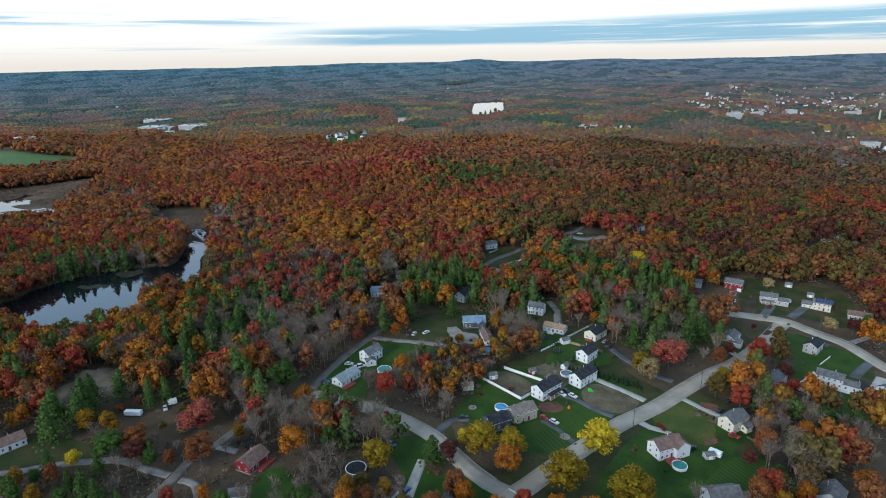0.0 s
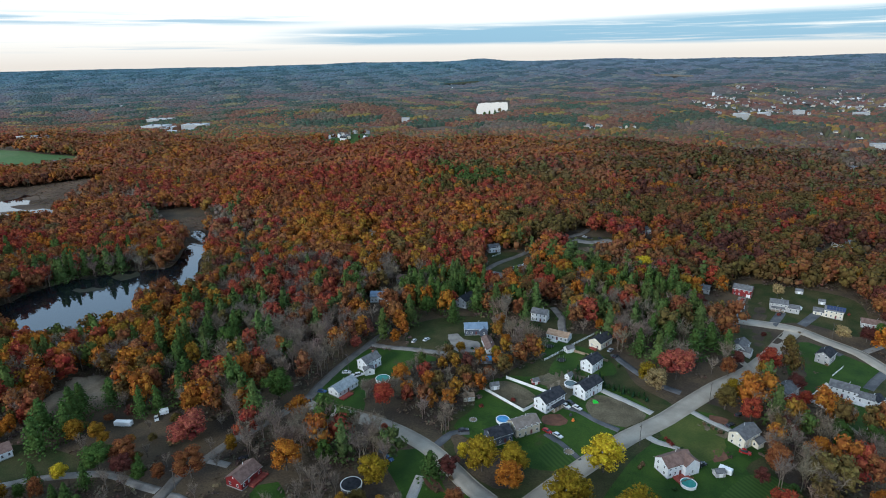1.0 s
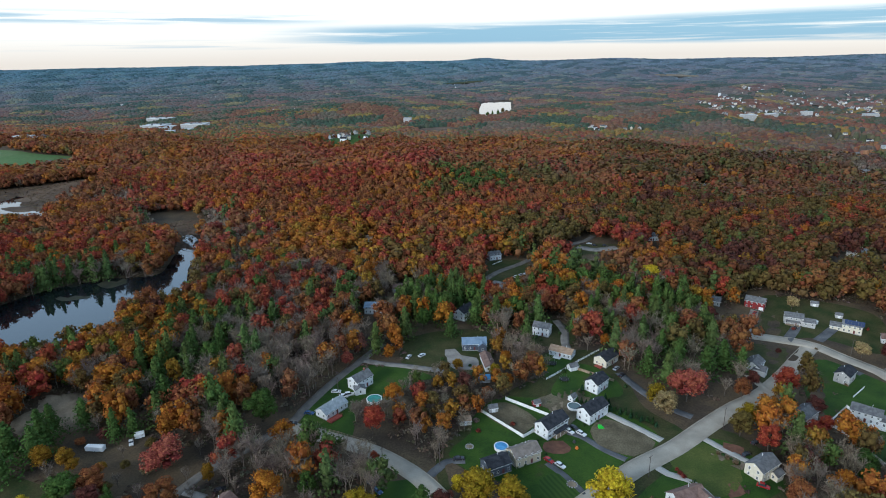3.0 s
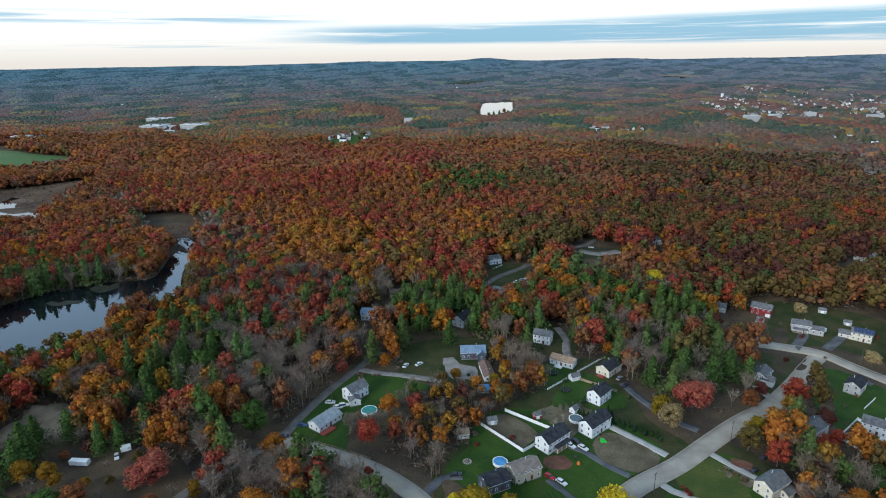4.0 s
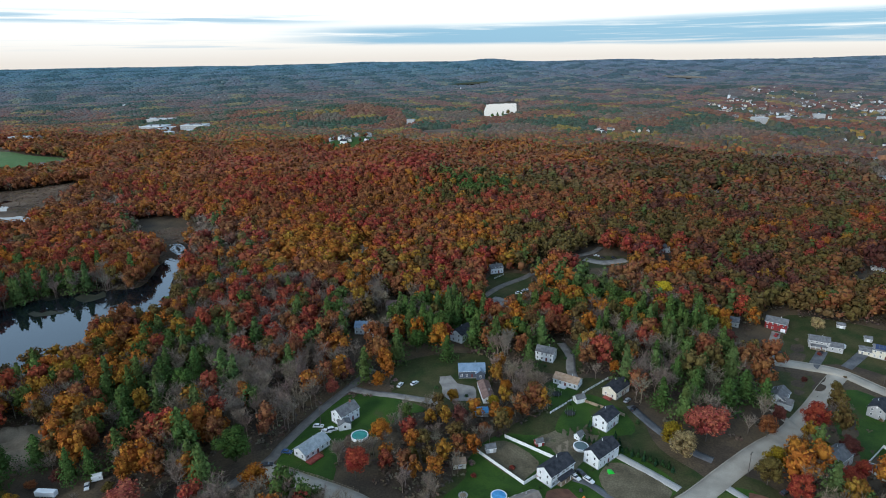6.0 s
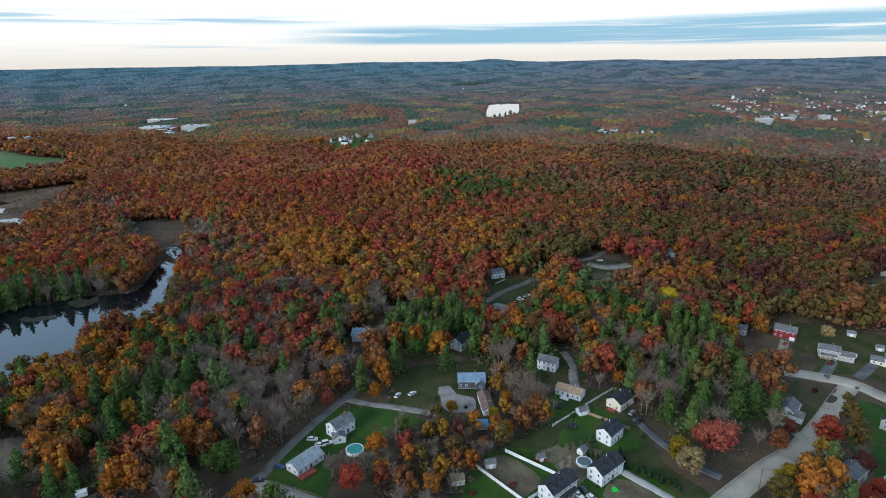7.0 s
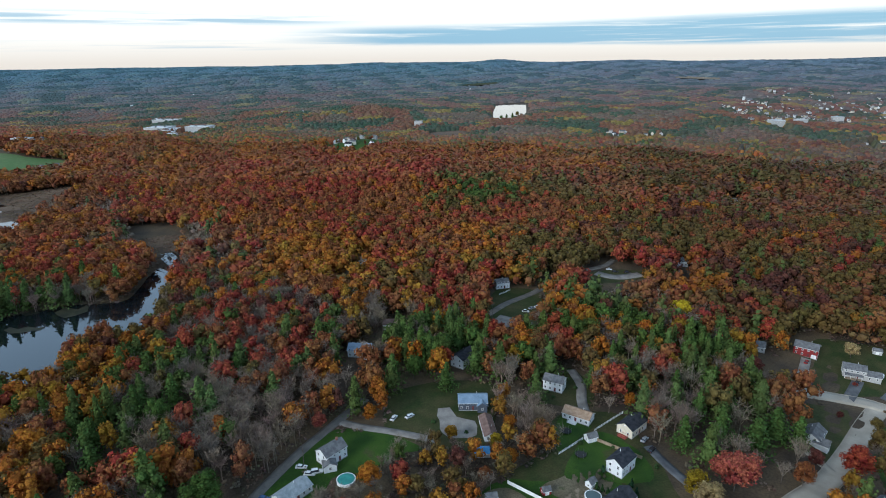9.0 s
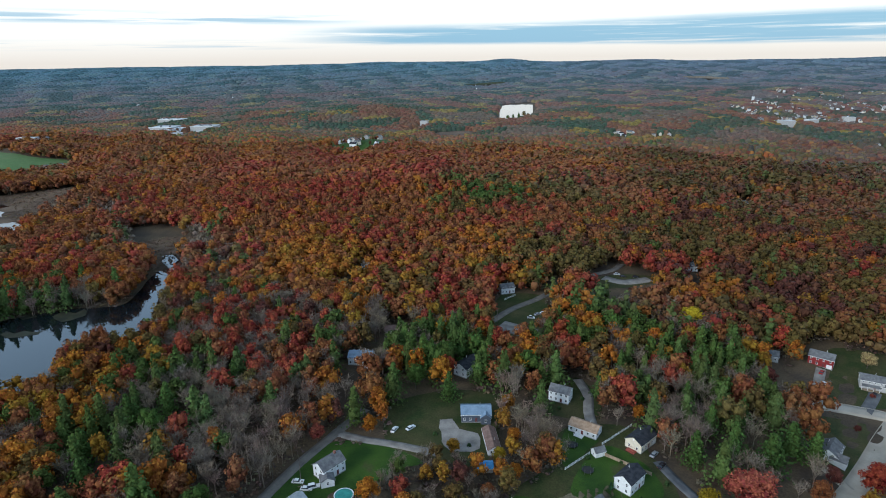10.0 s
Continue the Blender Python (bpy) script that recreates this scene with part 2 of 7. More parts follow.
# ---- shaping helpers ----
def lie(x, y):
    """Height of the land."""
    def g(cx, cy, rx, ry, k=1):
        return np.exp(-(((x - cx) / rx) ** 2 + ((y - cy) / ry) ** 2) ** k)
    near = np.exp(-((y - 320) / 260) ** 2) * np.exp(-((x - 40) / 200) ** 2)
    z = -5 + near * (-0.02 * x + 0.008 * (y - 260))
    z = z + 21 * g(-230, 800, 260, 200) + 11 * g(-950, 1000, 330, 260) - 9 * g(420, 950, 320, 420) + 12 * g(120, 900, 260, 160)
    z = z + 26 * g(420, 2600, 900, 450) + 14 * g(-700, 1850, 400, 250) + 10 * g(900, 1500, 400, 200)
    roll = np.clip((y - 1150) / 500, 0, 1) * np.clip((3600 - np.hypot(x, y)) / 700, 0, 1)
    z = z + roll * (7 * np.sin(y / 230 + 1.6 * np.sin(x / 420)) * np.sin(x / 510 + 1.3) + 5 * np.sin(y / 118 + 2.1 * np.sin(x / 260) + 0.7) * np.sin(x / 205 + y / 390) + 4 * np.sin(x / 150 - y / 300))
    z = z + np.clip((y - 470) / 160, 0, 1) * np.clip((1500 - y) / 300, 0, 1) * (4.5 * np.sin(y / 41 + 1.2 * np.sin(x / 120)) * np.sin(x / 75 + 0.8) + 3 * np.sin(x / 37 + y / 60))
    z = z + np.clip((y - 560) / 120, 0, 1) * np.clip((1150 - y) / 200, 0, 1) * 4.0 * np.sin(y / 52 + 1.6 * np.sin(x / 140) + 1) * np.clip(0.6 + x / 500, 0.3, 1)
    z = z + 15 * g(-392, 1085, 95, 85)
    # the land falls away beyond the upper street
    fall = np.clip((x - 72) / 66, 0, 1)
    z = z - 9.5 * fall * fall * (3 - 2 * fall) * np.exp(-((y - 325) / 105) ** 4) * np.exp(-(np.clip(x - 190, 0, 999) / 120) ** 2)
    wet = np.clip(g(-330, 410, 130, 110, 2) + g(-640, 590, 190, 80, 2) + g(-310, 2120, 300, 430, 3), 0, 1)
    z = z * (1 - wet) - 5 * wet
    far = np.clip((np.hypot(x, y) - 3000) / 1700, 0, 1)
    ridge = 118 + 3 * np.sin(x / 310.0 + 0.6) + 2 * np.sin(x / 131.0) + 20 * np.exp(-((x + 690) / 130) ** 2) + 7 * np.exp(-((x + 1000) / 240) ** 2) + 6 * np.exp(-((x + 1700) / 120) ** 2) + 5 * np.exp(-((x - 300) / 200) ** 2) - 8 * np.exp(-((x - 700) / 700) ** 2) - 12 * np.clip((-x - 1500) / 2000, 0, 1)
    d = np.hypot(x, y)
    fold = np.sin(np.pi * np.clip((d - 3000) / 1700, 0, 1)) * 13 * np.sin(d / 165 + 2.2 * np.sin(x / 430) + 1.1 * np.sin(x / 171)) * (0.6 + 0.4 * np.sin(x / 390 + d / 500))
    return z + far ** 1.3 * (ridge + 5) + fold


def lie1(x, y):
    return float(lie(np.float64(x), np.float64(y)))


def quads(name, v, q, mat, tint=None, smooth=False):
    """A mesh from arrays of corners and four-sided faces."""
    v, q = np.asarray(v, np.float32), np.asarray(q, np.int32)
    me = bpy.data.meshes.new(name)
    me.vertices.add(len(v))
    me.vertices.foreach_set("co", v.ravel())
    me.loops.add(q.size)
    me.loops.foreach_set("vertex_index", q.ravel())
    me.polygons.add(len(q))
    me.polygons.foreach_set("loop_start", np.arange(0, q.size, 4, dtype=np.int32))
    me.update(calc_edges=True)
    me.validate()
    if tint is not None:
        a = me.attributes.new("tint", "FLOAT_COLOR", "POINT")
        c = np.ones((len(me.vertices), 4), np.float32)
        c[:, :3] = tint
        a.data.foreach_set("color", c.ravel())
    if smooth:
        me.polygons.foreach_set("use_smooth", np.ones(len(me.polygons), bool))
    me.materials.append(mat)
    return me


class Shape:
    """Gathers boxes and other solids into one mesh."""

    def __init__(self):
        self.v, self.f = [], []

    def add(self, v, f):
        k = len(self.v)
        self.v += [tuple(p) for p in v]
        self.f += [tuple(k + i for i in face) for face in f]
        return self

    def box(self, x0, y0, z0, x1, y1, z1):
        v = [(x, y, z) for z in (z0, z1) for y in (y0, y1) for x in (x0, x1)]
        return self.add(v, [(0, 2, 3, 1), (4, 5, 7, 6), (0, 1, 5, 4), (1, 3, 7, 5), (3, 2, 6, 7), (2, 0, 4, 6)])

    def tube(self, cx, cy, z0, z1, r0, r1=None, n=16, cap=True):
        r1 = r0 if r1 is None else r1
        v = [(cx + r * math.cos(6.28319 * i / n), cy + r * math.sin(6.28319 * i / n), z) for r, z in ((r0, z0), (r1, z1)) for i in range(n)]
        f = [(i, (i + 1) % n, n + (i + 1) % n, n + i) for i in range(n)]
        if cap:
            f += [tuple(range(n, 2 * n)), tuple(reversed(range(n)))]
        return self.add(v, f)

    def mesh(self, name, mat):
        me = bpy.data.meshes.new(name)
        me.from_pydata(self.v, [], self.f)
        me.update()
        me.materials.append(mat)
        return me


def part(name, me, parent, m=None, label=""):
    ob = new(name, me)
    ob.parent = parent
    if m is not None:
        ob.matrix_local = m
    return tagged(ob, label)


def thing(name, x, y, ang, label, category, group="", z=None):
    ob = new(name)
    ob.matrix_world = pose(x, y, lie1(x, y) if z is None else z, 0, 0, ang)
    return tagged(ob, label, category, group)


def smooth_line(pts, step=4.0, closed=False):
    """Points along a soft curve through the given ones."""
    p = np.array(pts, float)
    n = len(p)
    res = []
    for i in range(n if closed else n - 1):
        if closed:
            a, b, c, d = p[i - 1], p[i], p[(i + 1) % n], p[(i + 2) % n]
        else:
            a, b, c, d = p[max(i - 1, 0)], p[i], p[i + 1], p[min(i + 2, n - 1)]
        k = max(1, int(np.hypot(*(c - b)) / step))
        for s in np.arange(k) / k:
            res.append(0.5 * (2 * b + (c - a) * s + (2 * a - 5 * b + 4 * c - d) * s * s + (3 * b - a - 3 * c + d) * s ** 3))
    if not closed:
        res.append(p[-1])
    return np.array(res)


def inside(x, y, poly):
    px, py = np.array(poly).T
    hit = np.zeros(np.shape(x), bool)
    for i in range(len(px)):
        j = i - 1
        cross = (py[i] > y) != (py[j] > y)
        with np.errstate(divide="ignore", invalid="ignore"):
            hit ^= cross & (x < (px[j] - px[i]) * (y - py[i]) / (py[j] - py[i]) + px[i])
    return hit


def near_line(x, y, line, r):
    res = np.zeros(np.shape(x), bool)
    for (ax, ay), (bx, by) in zip(line[:-1], line[1:]):
        d2 = (bx - ax) ** 2 + (by - ay) ** 2 + 1e-9
        s = np.clip(((x - ax) * (bx - ax) + (y - ay) * (by - ay)) / d2, 0, 1)
        res |= (x - ax - s * (bx - ax)) ** 2 + (y - ay - s * (by - ay)) ** 2 < r * r
    return res


from mathutils import geometry

CLEAR = []   # outlines where no tree stands
YARDS = []   # lawns, where few trees stand
MARSHES, POOLS = [], []   # reed beds and open water
LINES = []   # roads and drives: line, half width


def patch(name, pts, mat, label, up=0.1, step=5.0, level=None, clear=True, category="ground", wobble=0.0):
    """A patch of ground cover, draped on the land, or level at a given height."""
    line = smooth_line(pts, step, True)
    if wobble:
        line = line + np.random.RandomState(len(line)).normal(0, wobble, line.shape)
    lo, hi = line.min(0), line.max(0)
    cell = max(step, (hi - lo).max() / 40)
    gx, gy = np.meshgrid(np.arange(lo[0], hi[0], cell), np.arange(lo[1], hi[1], cell))
    ok = inside(gx, gy, line) & ~near_line(gx, gy, np.vstack([line, line[:1]]), cell * 0.4)
    co = [Vector(p) for p in line] + [Vector((float(a), float(b))) for a, b in zip(gx[ok], gy[ok])]
    n = len(line)
    v, _, f, *_ = geometry.delaunay_2d_cdt(co, [], [list(range(n))], 1, 1e-4)
    z = [level if level is not None else lie1(p.x, p.y) + up for p in v]
    me = bpy.data.meshes.new(name)
    me.from_pydata([(p.x, p.y, h) for p, h in zip(v, z)], [], f)
    me.update()
    me.materials.append(mat)
    for poly in me.polygons:
        if poly.normal.z < 0:
            poly.flip()
    if name == "marsh":
        MARSHES.append(line)
    if name == "water":
        POOLS.append(line)
    if clear:
        mid = line.mean(0)
        (YARDS if category == "lawn" else CLEAR).append(mid + (line - mid) * dict(lawn=0.94, marsh=0.92, lake=0.9, pond=0.97).get(category, 1.0))
    return tagged(new(name, me), label, category, kind="structure")


def ribbon(name, pts, width, mat, label, up=0.16, category="road", margin=1.3):
    """A paved strip with a little thickness."""
    line = smooth_line(pts, 3.0)
    d = np.gradient(line, axis=0)
    nrm = np.stack([-d[:, 1], d[:, 0]], 1) / (np.hypot(d[:, 0], d[:, 1])[:, None] + 1e-9)
    cols = [-0.5, -0.5, -0.17, 0.17, 0.5, 0.5]
    drop = [-0.3, 0, 0.04, 0.04, 0, -0.3]
    mid = lie(line[:, 0], line[:, 1])
    v, q, k = [], [], len(cols)
    for i, (p, w) in enumerate(zip(line, nrm)):
        for c, dz in zip(cols, drop):
            s = p + w * c * width
            v.append((s[0], s[1], max(mid[i], lie1(*s)) + up + dz))
    for i in range(len(line) - 1):
        for j in range(k - 1):
            q.append((i * k + j, i * k + k + j, i * k + k + j + 1, i * k + j + 1))
    q = [tuple(reversed(a)) for a in q]
    LINES.append((line[::2], width / 2 + margin))
    return tagged(new(name, quads(name, v, q, mat)), label, category, kind="structure")


# ---- land ----
def land():
    ys = np.concatenate([np.arange(-300, 560, 10), 560 * 1.021 ** np.arange(1, 106)])
    ys = ys[ys < 4960]
    us = np.linspace(-1, 1, 240)
    v = np.array([(-220 + 0.0 * y + u * (700 + 1.75 * max(y, 0) * 1.0) - 0.3 * max(y, 0), y) for y in ys for u in us])
    z = lie(v[:, 0], v[:, 1])
    nx = len(us)
    i, j = np.meshgrid(np.arange(len(ys) - 1), np.arange(nx - 1), indexing="ij")
    a = (i * nx + j).ravel()
    q = np.stack([a, a + 1, a + nx + 1, a + nx], 1)
    me = quads("ground", np.column_stack([v, z]), q, M["ground"], smooth=True)
    tagged(new("ground", me), "woodland floor strewn with brown fallen leaves", "ground", kind="structure")


land()

# water
WATER = -4.55
patch("water", [(-378.9, 296.5), (-378.2, 326.3), (-380, 342.5), (-367.5, 372.1), (-340.6, 395.9), (-313.1, 408.2), (-318.3, 431), (-330.2, 456.8), (-332.7, 473.6), (-313.3, 462.4), (-300.8, 444.4), (-295.2, 423.7)] + [(-249.6, 355.5), (-256.1, 345.4), (-269.2, 343.7), (-274.5, 334), (-268.3, 317.9)] + [(-263.6, 311.6), (-259, 296.1), (-272.5, 284.7), (-285.7, 276.4), (-303.8, 266.7)], M["water"], "still dark pond reflecting pale sky and trees", level=WATER, category="pond")
patch("water", [(-734.7, 581.9), (-684.2, 597.3), (-676.3, 613.9), (-682.3, 632.4), (-657.5, 622.3), (-637.2, 593.6), (-603.6, 574.5), (-564.8, 562.4)] + [(-522.2, 512.5), (-554.3, 505.6), (-571.7, 495.1), (-609.1, 478.2)], M["water"], "shallow marsh pool among reeds", level=WATER, category="marsh pool")
patch("water", [(-348.1, 2276), (-322, 2273.8), (-291.7, 2271.1), (-259.9, 2253.9), (-228.7, 2236.9), (-221.9, 2181.1)] + [(-186.8, 1850.3), (-196.2, 1825.3), (-208.3, 1812.1), (-213.4, 1770.7), (-222.3, 1736.6), (-239.2, 1716.9), (-257.6, 1708.9), (-264.1, 1735.3)], M["water"], "pale distant lake ringed by woods", level=WATER + 0.5, step=20, category="lake")
# trees kept off in front of the far lake so the camera sees its water
CLEAR.append(np.array([(-352, 2290), (-225, 2360), (-182, 2000), (-182, 1840), (-208, 1672), (-270, 1672)]))
# trees kept off the camera side of the creek and of the sandy lot, for the view
CLEAR.append(np.array([(-334.4, 452.9), (-311.6, 476.3), (-279.8, 414.3), (-248.4, 354.1), (-260.9, 352.4), (-297.9, 395.3)]))
CLEAR.append(np.array([(27.8, 324.1), (35.7, 321.8), (48, 303.3), (65.1, 288.6), (57.8, 275.9), (42.8, 280), (32.4, 295.3), (24.3, 307.1)]))
CLEAR.append(np.array([(-206.2, 210), (-180.9, 225.8), (-163.7, 212.4), (-157.6, 196.9), (-184.1, 188.7)]))
CLEAR.append(np.array([(-247, 217.8), (-247.6, 242.7), (-224.1, 244), (-206.8, 230.6), (-203.9, 219.6), (-225.6, 207.2)]))
# turning place and small field along the lane in the woods, cleared towards the camera to show
for spot in ([(-57.4, 433.2), (-46.0, 452.4), (-28.9, 472.5), (-21.1, 461.3), (-29.3, 436.1), (-40.0, 420.8)], [(-7.2, 514.0), (13.7, 546.5), (39.7, 547.8), (48.7, 526.6), (33.5, 508.1), (9.4, 504.9)]):
    for back in (0, -14, -28):
        CLEAR.append(np.array(spot) + np.array((0, back)))
# open verges along the upper street and the curving street
for spot in (
    [(116.2, 403.4), (144.5, 402.6), (154.4, 390.0), (170.3, 370.5), (184.7, 341.9), (165.3, 298.3), (153.7, 312.4), (144.4, 349.6), (121.7, 369.1)],
    [(114.2, 410.6), (141.5, 446.5), (199.2, 450.2), (202.3, 407.5), (174.6, 382.1), (153.3, 397.2)],
    [(97.0, 402.5), (126.0, 455.8), (146.7, 459.4), (120.9, 407.6)],
    [(-112.4, 239.7), (-92.0, 248.4), (-52.8, 228.5), (-37.6, 210.1), (-53.3, 209.0), (-83.7, 224.1)],
):
    CLEAR.append(np.array(spot))
# open land
patch("marsh", [(-769.7, 627.1), (-733.4, 669), (-690.6, 701.5), (-639.6, 739.7), (-594.4, 681.8), (-599.5, 660.4), (-584.2, 622.7), (-557.4, 568.5), (-543.9, 540.3), (-578.5, 498.8), (-616.5, 494.1)], M["marsh"], "brown reed marsh beside shallow water", 0.2, 12, category="marsh")
CLEAR.append(np.array([(-446.5, 566.1), (-433.5, 581.1), (-382.3, 567.7), (-357.2, 539.6), (-339.2, 503.6), (-300.6, 446.4), (-312.9, 437.9), (-352.9, 486.5), (-406.8, 526.8)]))
patch("marsh", [(-406.5, 526.5), (-390.7, 547.3), (-358.7, 554.3), (-342.9, 529.9), (-344.8, 512.3), (-318.9, 482.4), (-304.2, 456.9), (-312.8, 449.2), (-336.5, 466.2), (-368.3, 502.3), (-389.4, 514.4)], M["marsh"], "brown reed marsh along the creek", 0.2, 8, category="marsh")
for pts in ([(-357.9, 505.5), (-352, 509.8), (-349.3, 498.9), (-333.1, 486.1), (-315.6, 470.6), (-322.6, 468), (-334.3, 473.4)], [(-352, 509.8), (-339.5, 500), (-335.3, 487.6)], [(-315.6, 470.6), (-312.6, 454.2), (-308.2, 437.1), (-290.3, 412.9), (-277, 388)]):
    ribbon("creek", pts, 6.5, M["water"], "narrow bright creek winding through brown reeds", 0.32, "creek", 1.0)
for pts in ([(-644.4, 575.3), (-626, 589), (-596.5, 575.3), (-607.9, 563.1)], [(-631, 547.7), (-610.1, 557.6), (-577.9, 548.4), (-601.1, 541.3)], [(-668.6, 614.7), (-659.8, 631.5), (-634.3, 618.4), (-642.2, 605.2)]):
    patch("mud_bank", pts, M["marsh"], "low reedy mud bank in a marsh pool", 0.0, 8, level=WATER + 0.12, clear=False, category="marsh")
for pts in ([(-352.2, 352.6), (-352.5, 357.5), (-344.6, 356), (-342, 360.7), (-334.1, 360), (-330.6, 362.5), (-329.2, 357.9), (-334, 355.2), (-338.1, 351.9), (-343.6, 349.8)], [(-343.6, 382.1), (-344, 391.4), (-332.6, 390.2), (-332.7, 397.9), (-322.8, 388.7), (-325.8, 380.7), (-329.4, 376.4)], [(-366.8, 376.9), (-360.5, 383.9), (-353.3, 379.9), (-358.1, 373.4)]):
    patch("pond_weed", pts, M["weed"], "dark floating weed on a pond", 0.0, 6, level=WATER + 0.1, clear=False, category="pond weed")
patch("meadow", [(-1187.6, 954.5), (-1053.3, 938.9), (-914.1, 880), (-851.3, 886.2), (-787.9, 863.1), (-786.2, 802.9), (-813.9, 776.9), (-846.9, 748.3), (-934.5, 740.3)], M["field"], "green meadow on a far hill", 0.3, 20, category="meadow")
patch("soil_lot", [(-247.9, 218.7), (-248, 228.5), (-245.4, 232.4), (-246.7, 241.7), (-237.1, 240.7), (-236, 248.3), (-222.6, 243), (-212.8, 237.5), (-209.1, 230.3), (-203.1, 225.9), (-211.3, 222.5), (-214.9, 216.8), (-225, 217.2), (-229.5, 211.4), (-238.4, 214)], M["soil"], "bare sandy lot with heaps of earth", 0.12, category="lot")
LAWNS = [
    ("rough_grass", "worn grass and leaves between houses", [(-24.1, 289.7), (7.2, 322.9), (31.1, 320.6), (40.8, 290.6), (57.5, 270.5), (34, 243.8), (10.2, 212.9), (-5.8, 193.4), (-15.6, 192.8), (-37, 208), (-47.6, 235.4), (-38.7, 258.2)]),
    ("rough_grass", "worn grass beside the street", [(28.8, 239.3), (64, 278.6), (86.8, 269.7), (89.7, 239.7), (76.4, 199.3), (-6.2, 183), (8, 208.1)]),
    ("rough_grass", "worn grass behind the street corner", [(138.1, 373.8), (157.4, 368.9), (177.3, 342.4), (159.7, 307), (140.9, 280.9), (125.6, 309.6), (124.7, 328.6)]),
    ("rough_grass", "thin grass round houses above the street", [(126.7, 433.2), (143.4, 454.5), (197.9, 436.7), (186, 390.3), (154.9, 402), (110.6, 394.6)]),
    ("lawn", "green lawn and yards round white houses", [(-36.3, 253.5), (-43.1, 237.1), (-29.2, 227), (-15.1, 224.3), (-8.4, 215.8), (9.8, 219.4), (28.1, 247), (45.3, 267.6), (24.9, 288.5), (17.9, 299.3), (4.4, 296.6), (-10.3, 287.5), (-25.3, 285.8), (-30.7, 280.5), (-37.4, 264.9)]),
    ("lawn", "mown green lawn beside the road", [(45.8, 246.1), (67.3, 272), (82.4, 261.7), (89.7, 248), (77.9, 233.1), (83.1, 216.4), (70, 201), (20.5, 191.2), (30.1, 223.4)]),
    ("lawn", "green lawn behind a white fence", [(145.8, 376.7), (160.5, 368.7), (177.8, 345.1), (161, 323.3), (141.9, 282), (130.2, 306.7), (125.6, 327.7), (129.8, 349.7)]),
    ("rough_grass", "faded grass in the bend of the road", [(100.9, 379.1), (139.8, 383.2), (114.5, 342.5), (106.3, 325.7), (101.2, 346.2)]),
    ("rough_grass", "patchy lawn below houses", [(121.9, 399.6), (128.3, 420.4), (148.8, 445.7), (167.8, 445.7), (193.1, 428.2), (182.3, 393.5), (154.9, 402)]),
    ("lawn", "lawn round a house in the woods", [(-113.9, 244.7), (-113.6, 273.7), (-107.8, 294.7), (-99.8, 301.8), (-84.9, 299.9), (-83.4, 280.1), (-92.8, 269.2), (-89, 250), (-87.4, 235.1), (-103, 238.3)]),
    ("rough_grass", "shaded grass round a lone house", [(-215.7, 161.8), (-227, 161.9), (-244.7, 177.6), (-227.3, 189.7), (-195.2, 186.8), (-186.9, 178.9), (-206, 168.3)]),
    ("lawn", "green lawn between drives", [(-66.2, 208.6), (-55.6, 218.6), (-38.8, 197.3), (-33.8, 183), (-49.2, 174.7), (-55.7, 192.3)]),
    ("lawn", "small green lawn by the road", [(-32.7, 183.2), (-29.7, 198), (-19.7, 190.7), (-16.7, 183.9)]),
    ("lawn", "back lawn of a red house", [(-111.7, 172.2), (-111.1, 184.9), (-104.1, 188.2), (-95.7, 178.3), (-94.9, 169.1), (-108.6, 166.6)]),
    ("rough_grass", "yard with worn grass between fences", [(-6.8, 304.1), (-8.8, 316.8), (-10.9, 330.4), (2.4, 339.5), (22.1, 341.2), (29.7, 315.2), (29.3, 296.1), (-4.7, 287.1)]),
    ("rough_grass", "grass beside a white house", [(-24, 346.5), (-12.6, 354.4), (-4.9, 380.2), (6.1, 365.5), (7.8, 345.4), (-7.9, 342.2)]),
    ("rough_grass", "worn yard round a blue-roofed house", [(-88.8, 320.9), (-88.2, 335.5), (-66.7, 351.1), (-41.4, 353.2), (-35.6, 326.1), (-39.4, 299.2), (-58.6, 299.5), (-79.4, 302)]),
    ("lawn", "lawn of a house beside the lane", [(-101.4, 297.4), (-79.4, 302), (-61.8, 295), (-72.6, 289.5), (-79.9, 271.1), (-93.7, 274.7)]),
    ("rough_grass", "open ground by a lane in the woods", [(-9.8, 514.3), (22.6, 538.5), (49, 539.6), (37.9, 522.2), (6.3, 506.1)]),
    ("rough_grass", "yard in the woods by a turning place", [(-61, 471.3), (-54.9, 482.8), (-31.5, 483.4), (-22.9, 448.4), (-32, 418), (-61.3, 430.4)]),
]
for i, (kind, words, pts) in enumerate(LAWNS):
    patch(kind, pts, M[kind], words, 0.06 if i < 4 else 0.11, category="lawn")

# ---- roads ----
R_MAIN = [(-18.5, 180.6), (-7.9, 192.4), (4.6, 209.2), (18.6, 227), (32.9, 244.4), (49.6, 260.6), (66.1, 280.1), (82.2, 298.7), (99.6, 318.7), (118.5, 347.5), (135.4, 374.8), (150.1, 395.3)]
R_LEFT = [(-119.2, 241.7), (-106.3, 239.2), (-90.6, 236), (-73.8, 231.9), (-58.5, 224.8), (-47.8, 217.6), (-38.7, 209.2), (-28.8, 199.6), (-20.4, 193.1), (-11.9, 189.1)]
R_TOP = [(85.8, 387.6), (101.8, 390.7), (117.9, 394.8), (134.1, 395.7), (149.2, 392.2), (161.3, 380.7), (173.6, 368.7), (179.5, 353.5), (183.7, 340.8), (190.4, 328.3)]
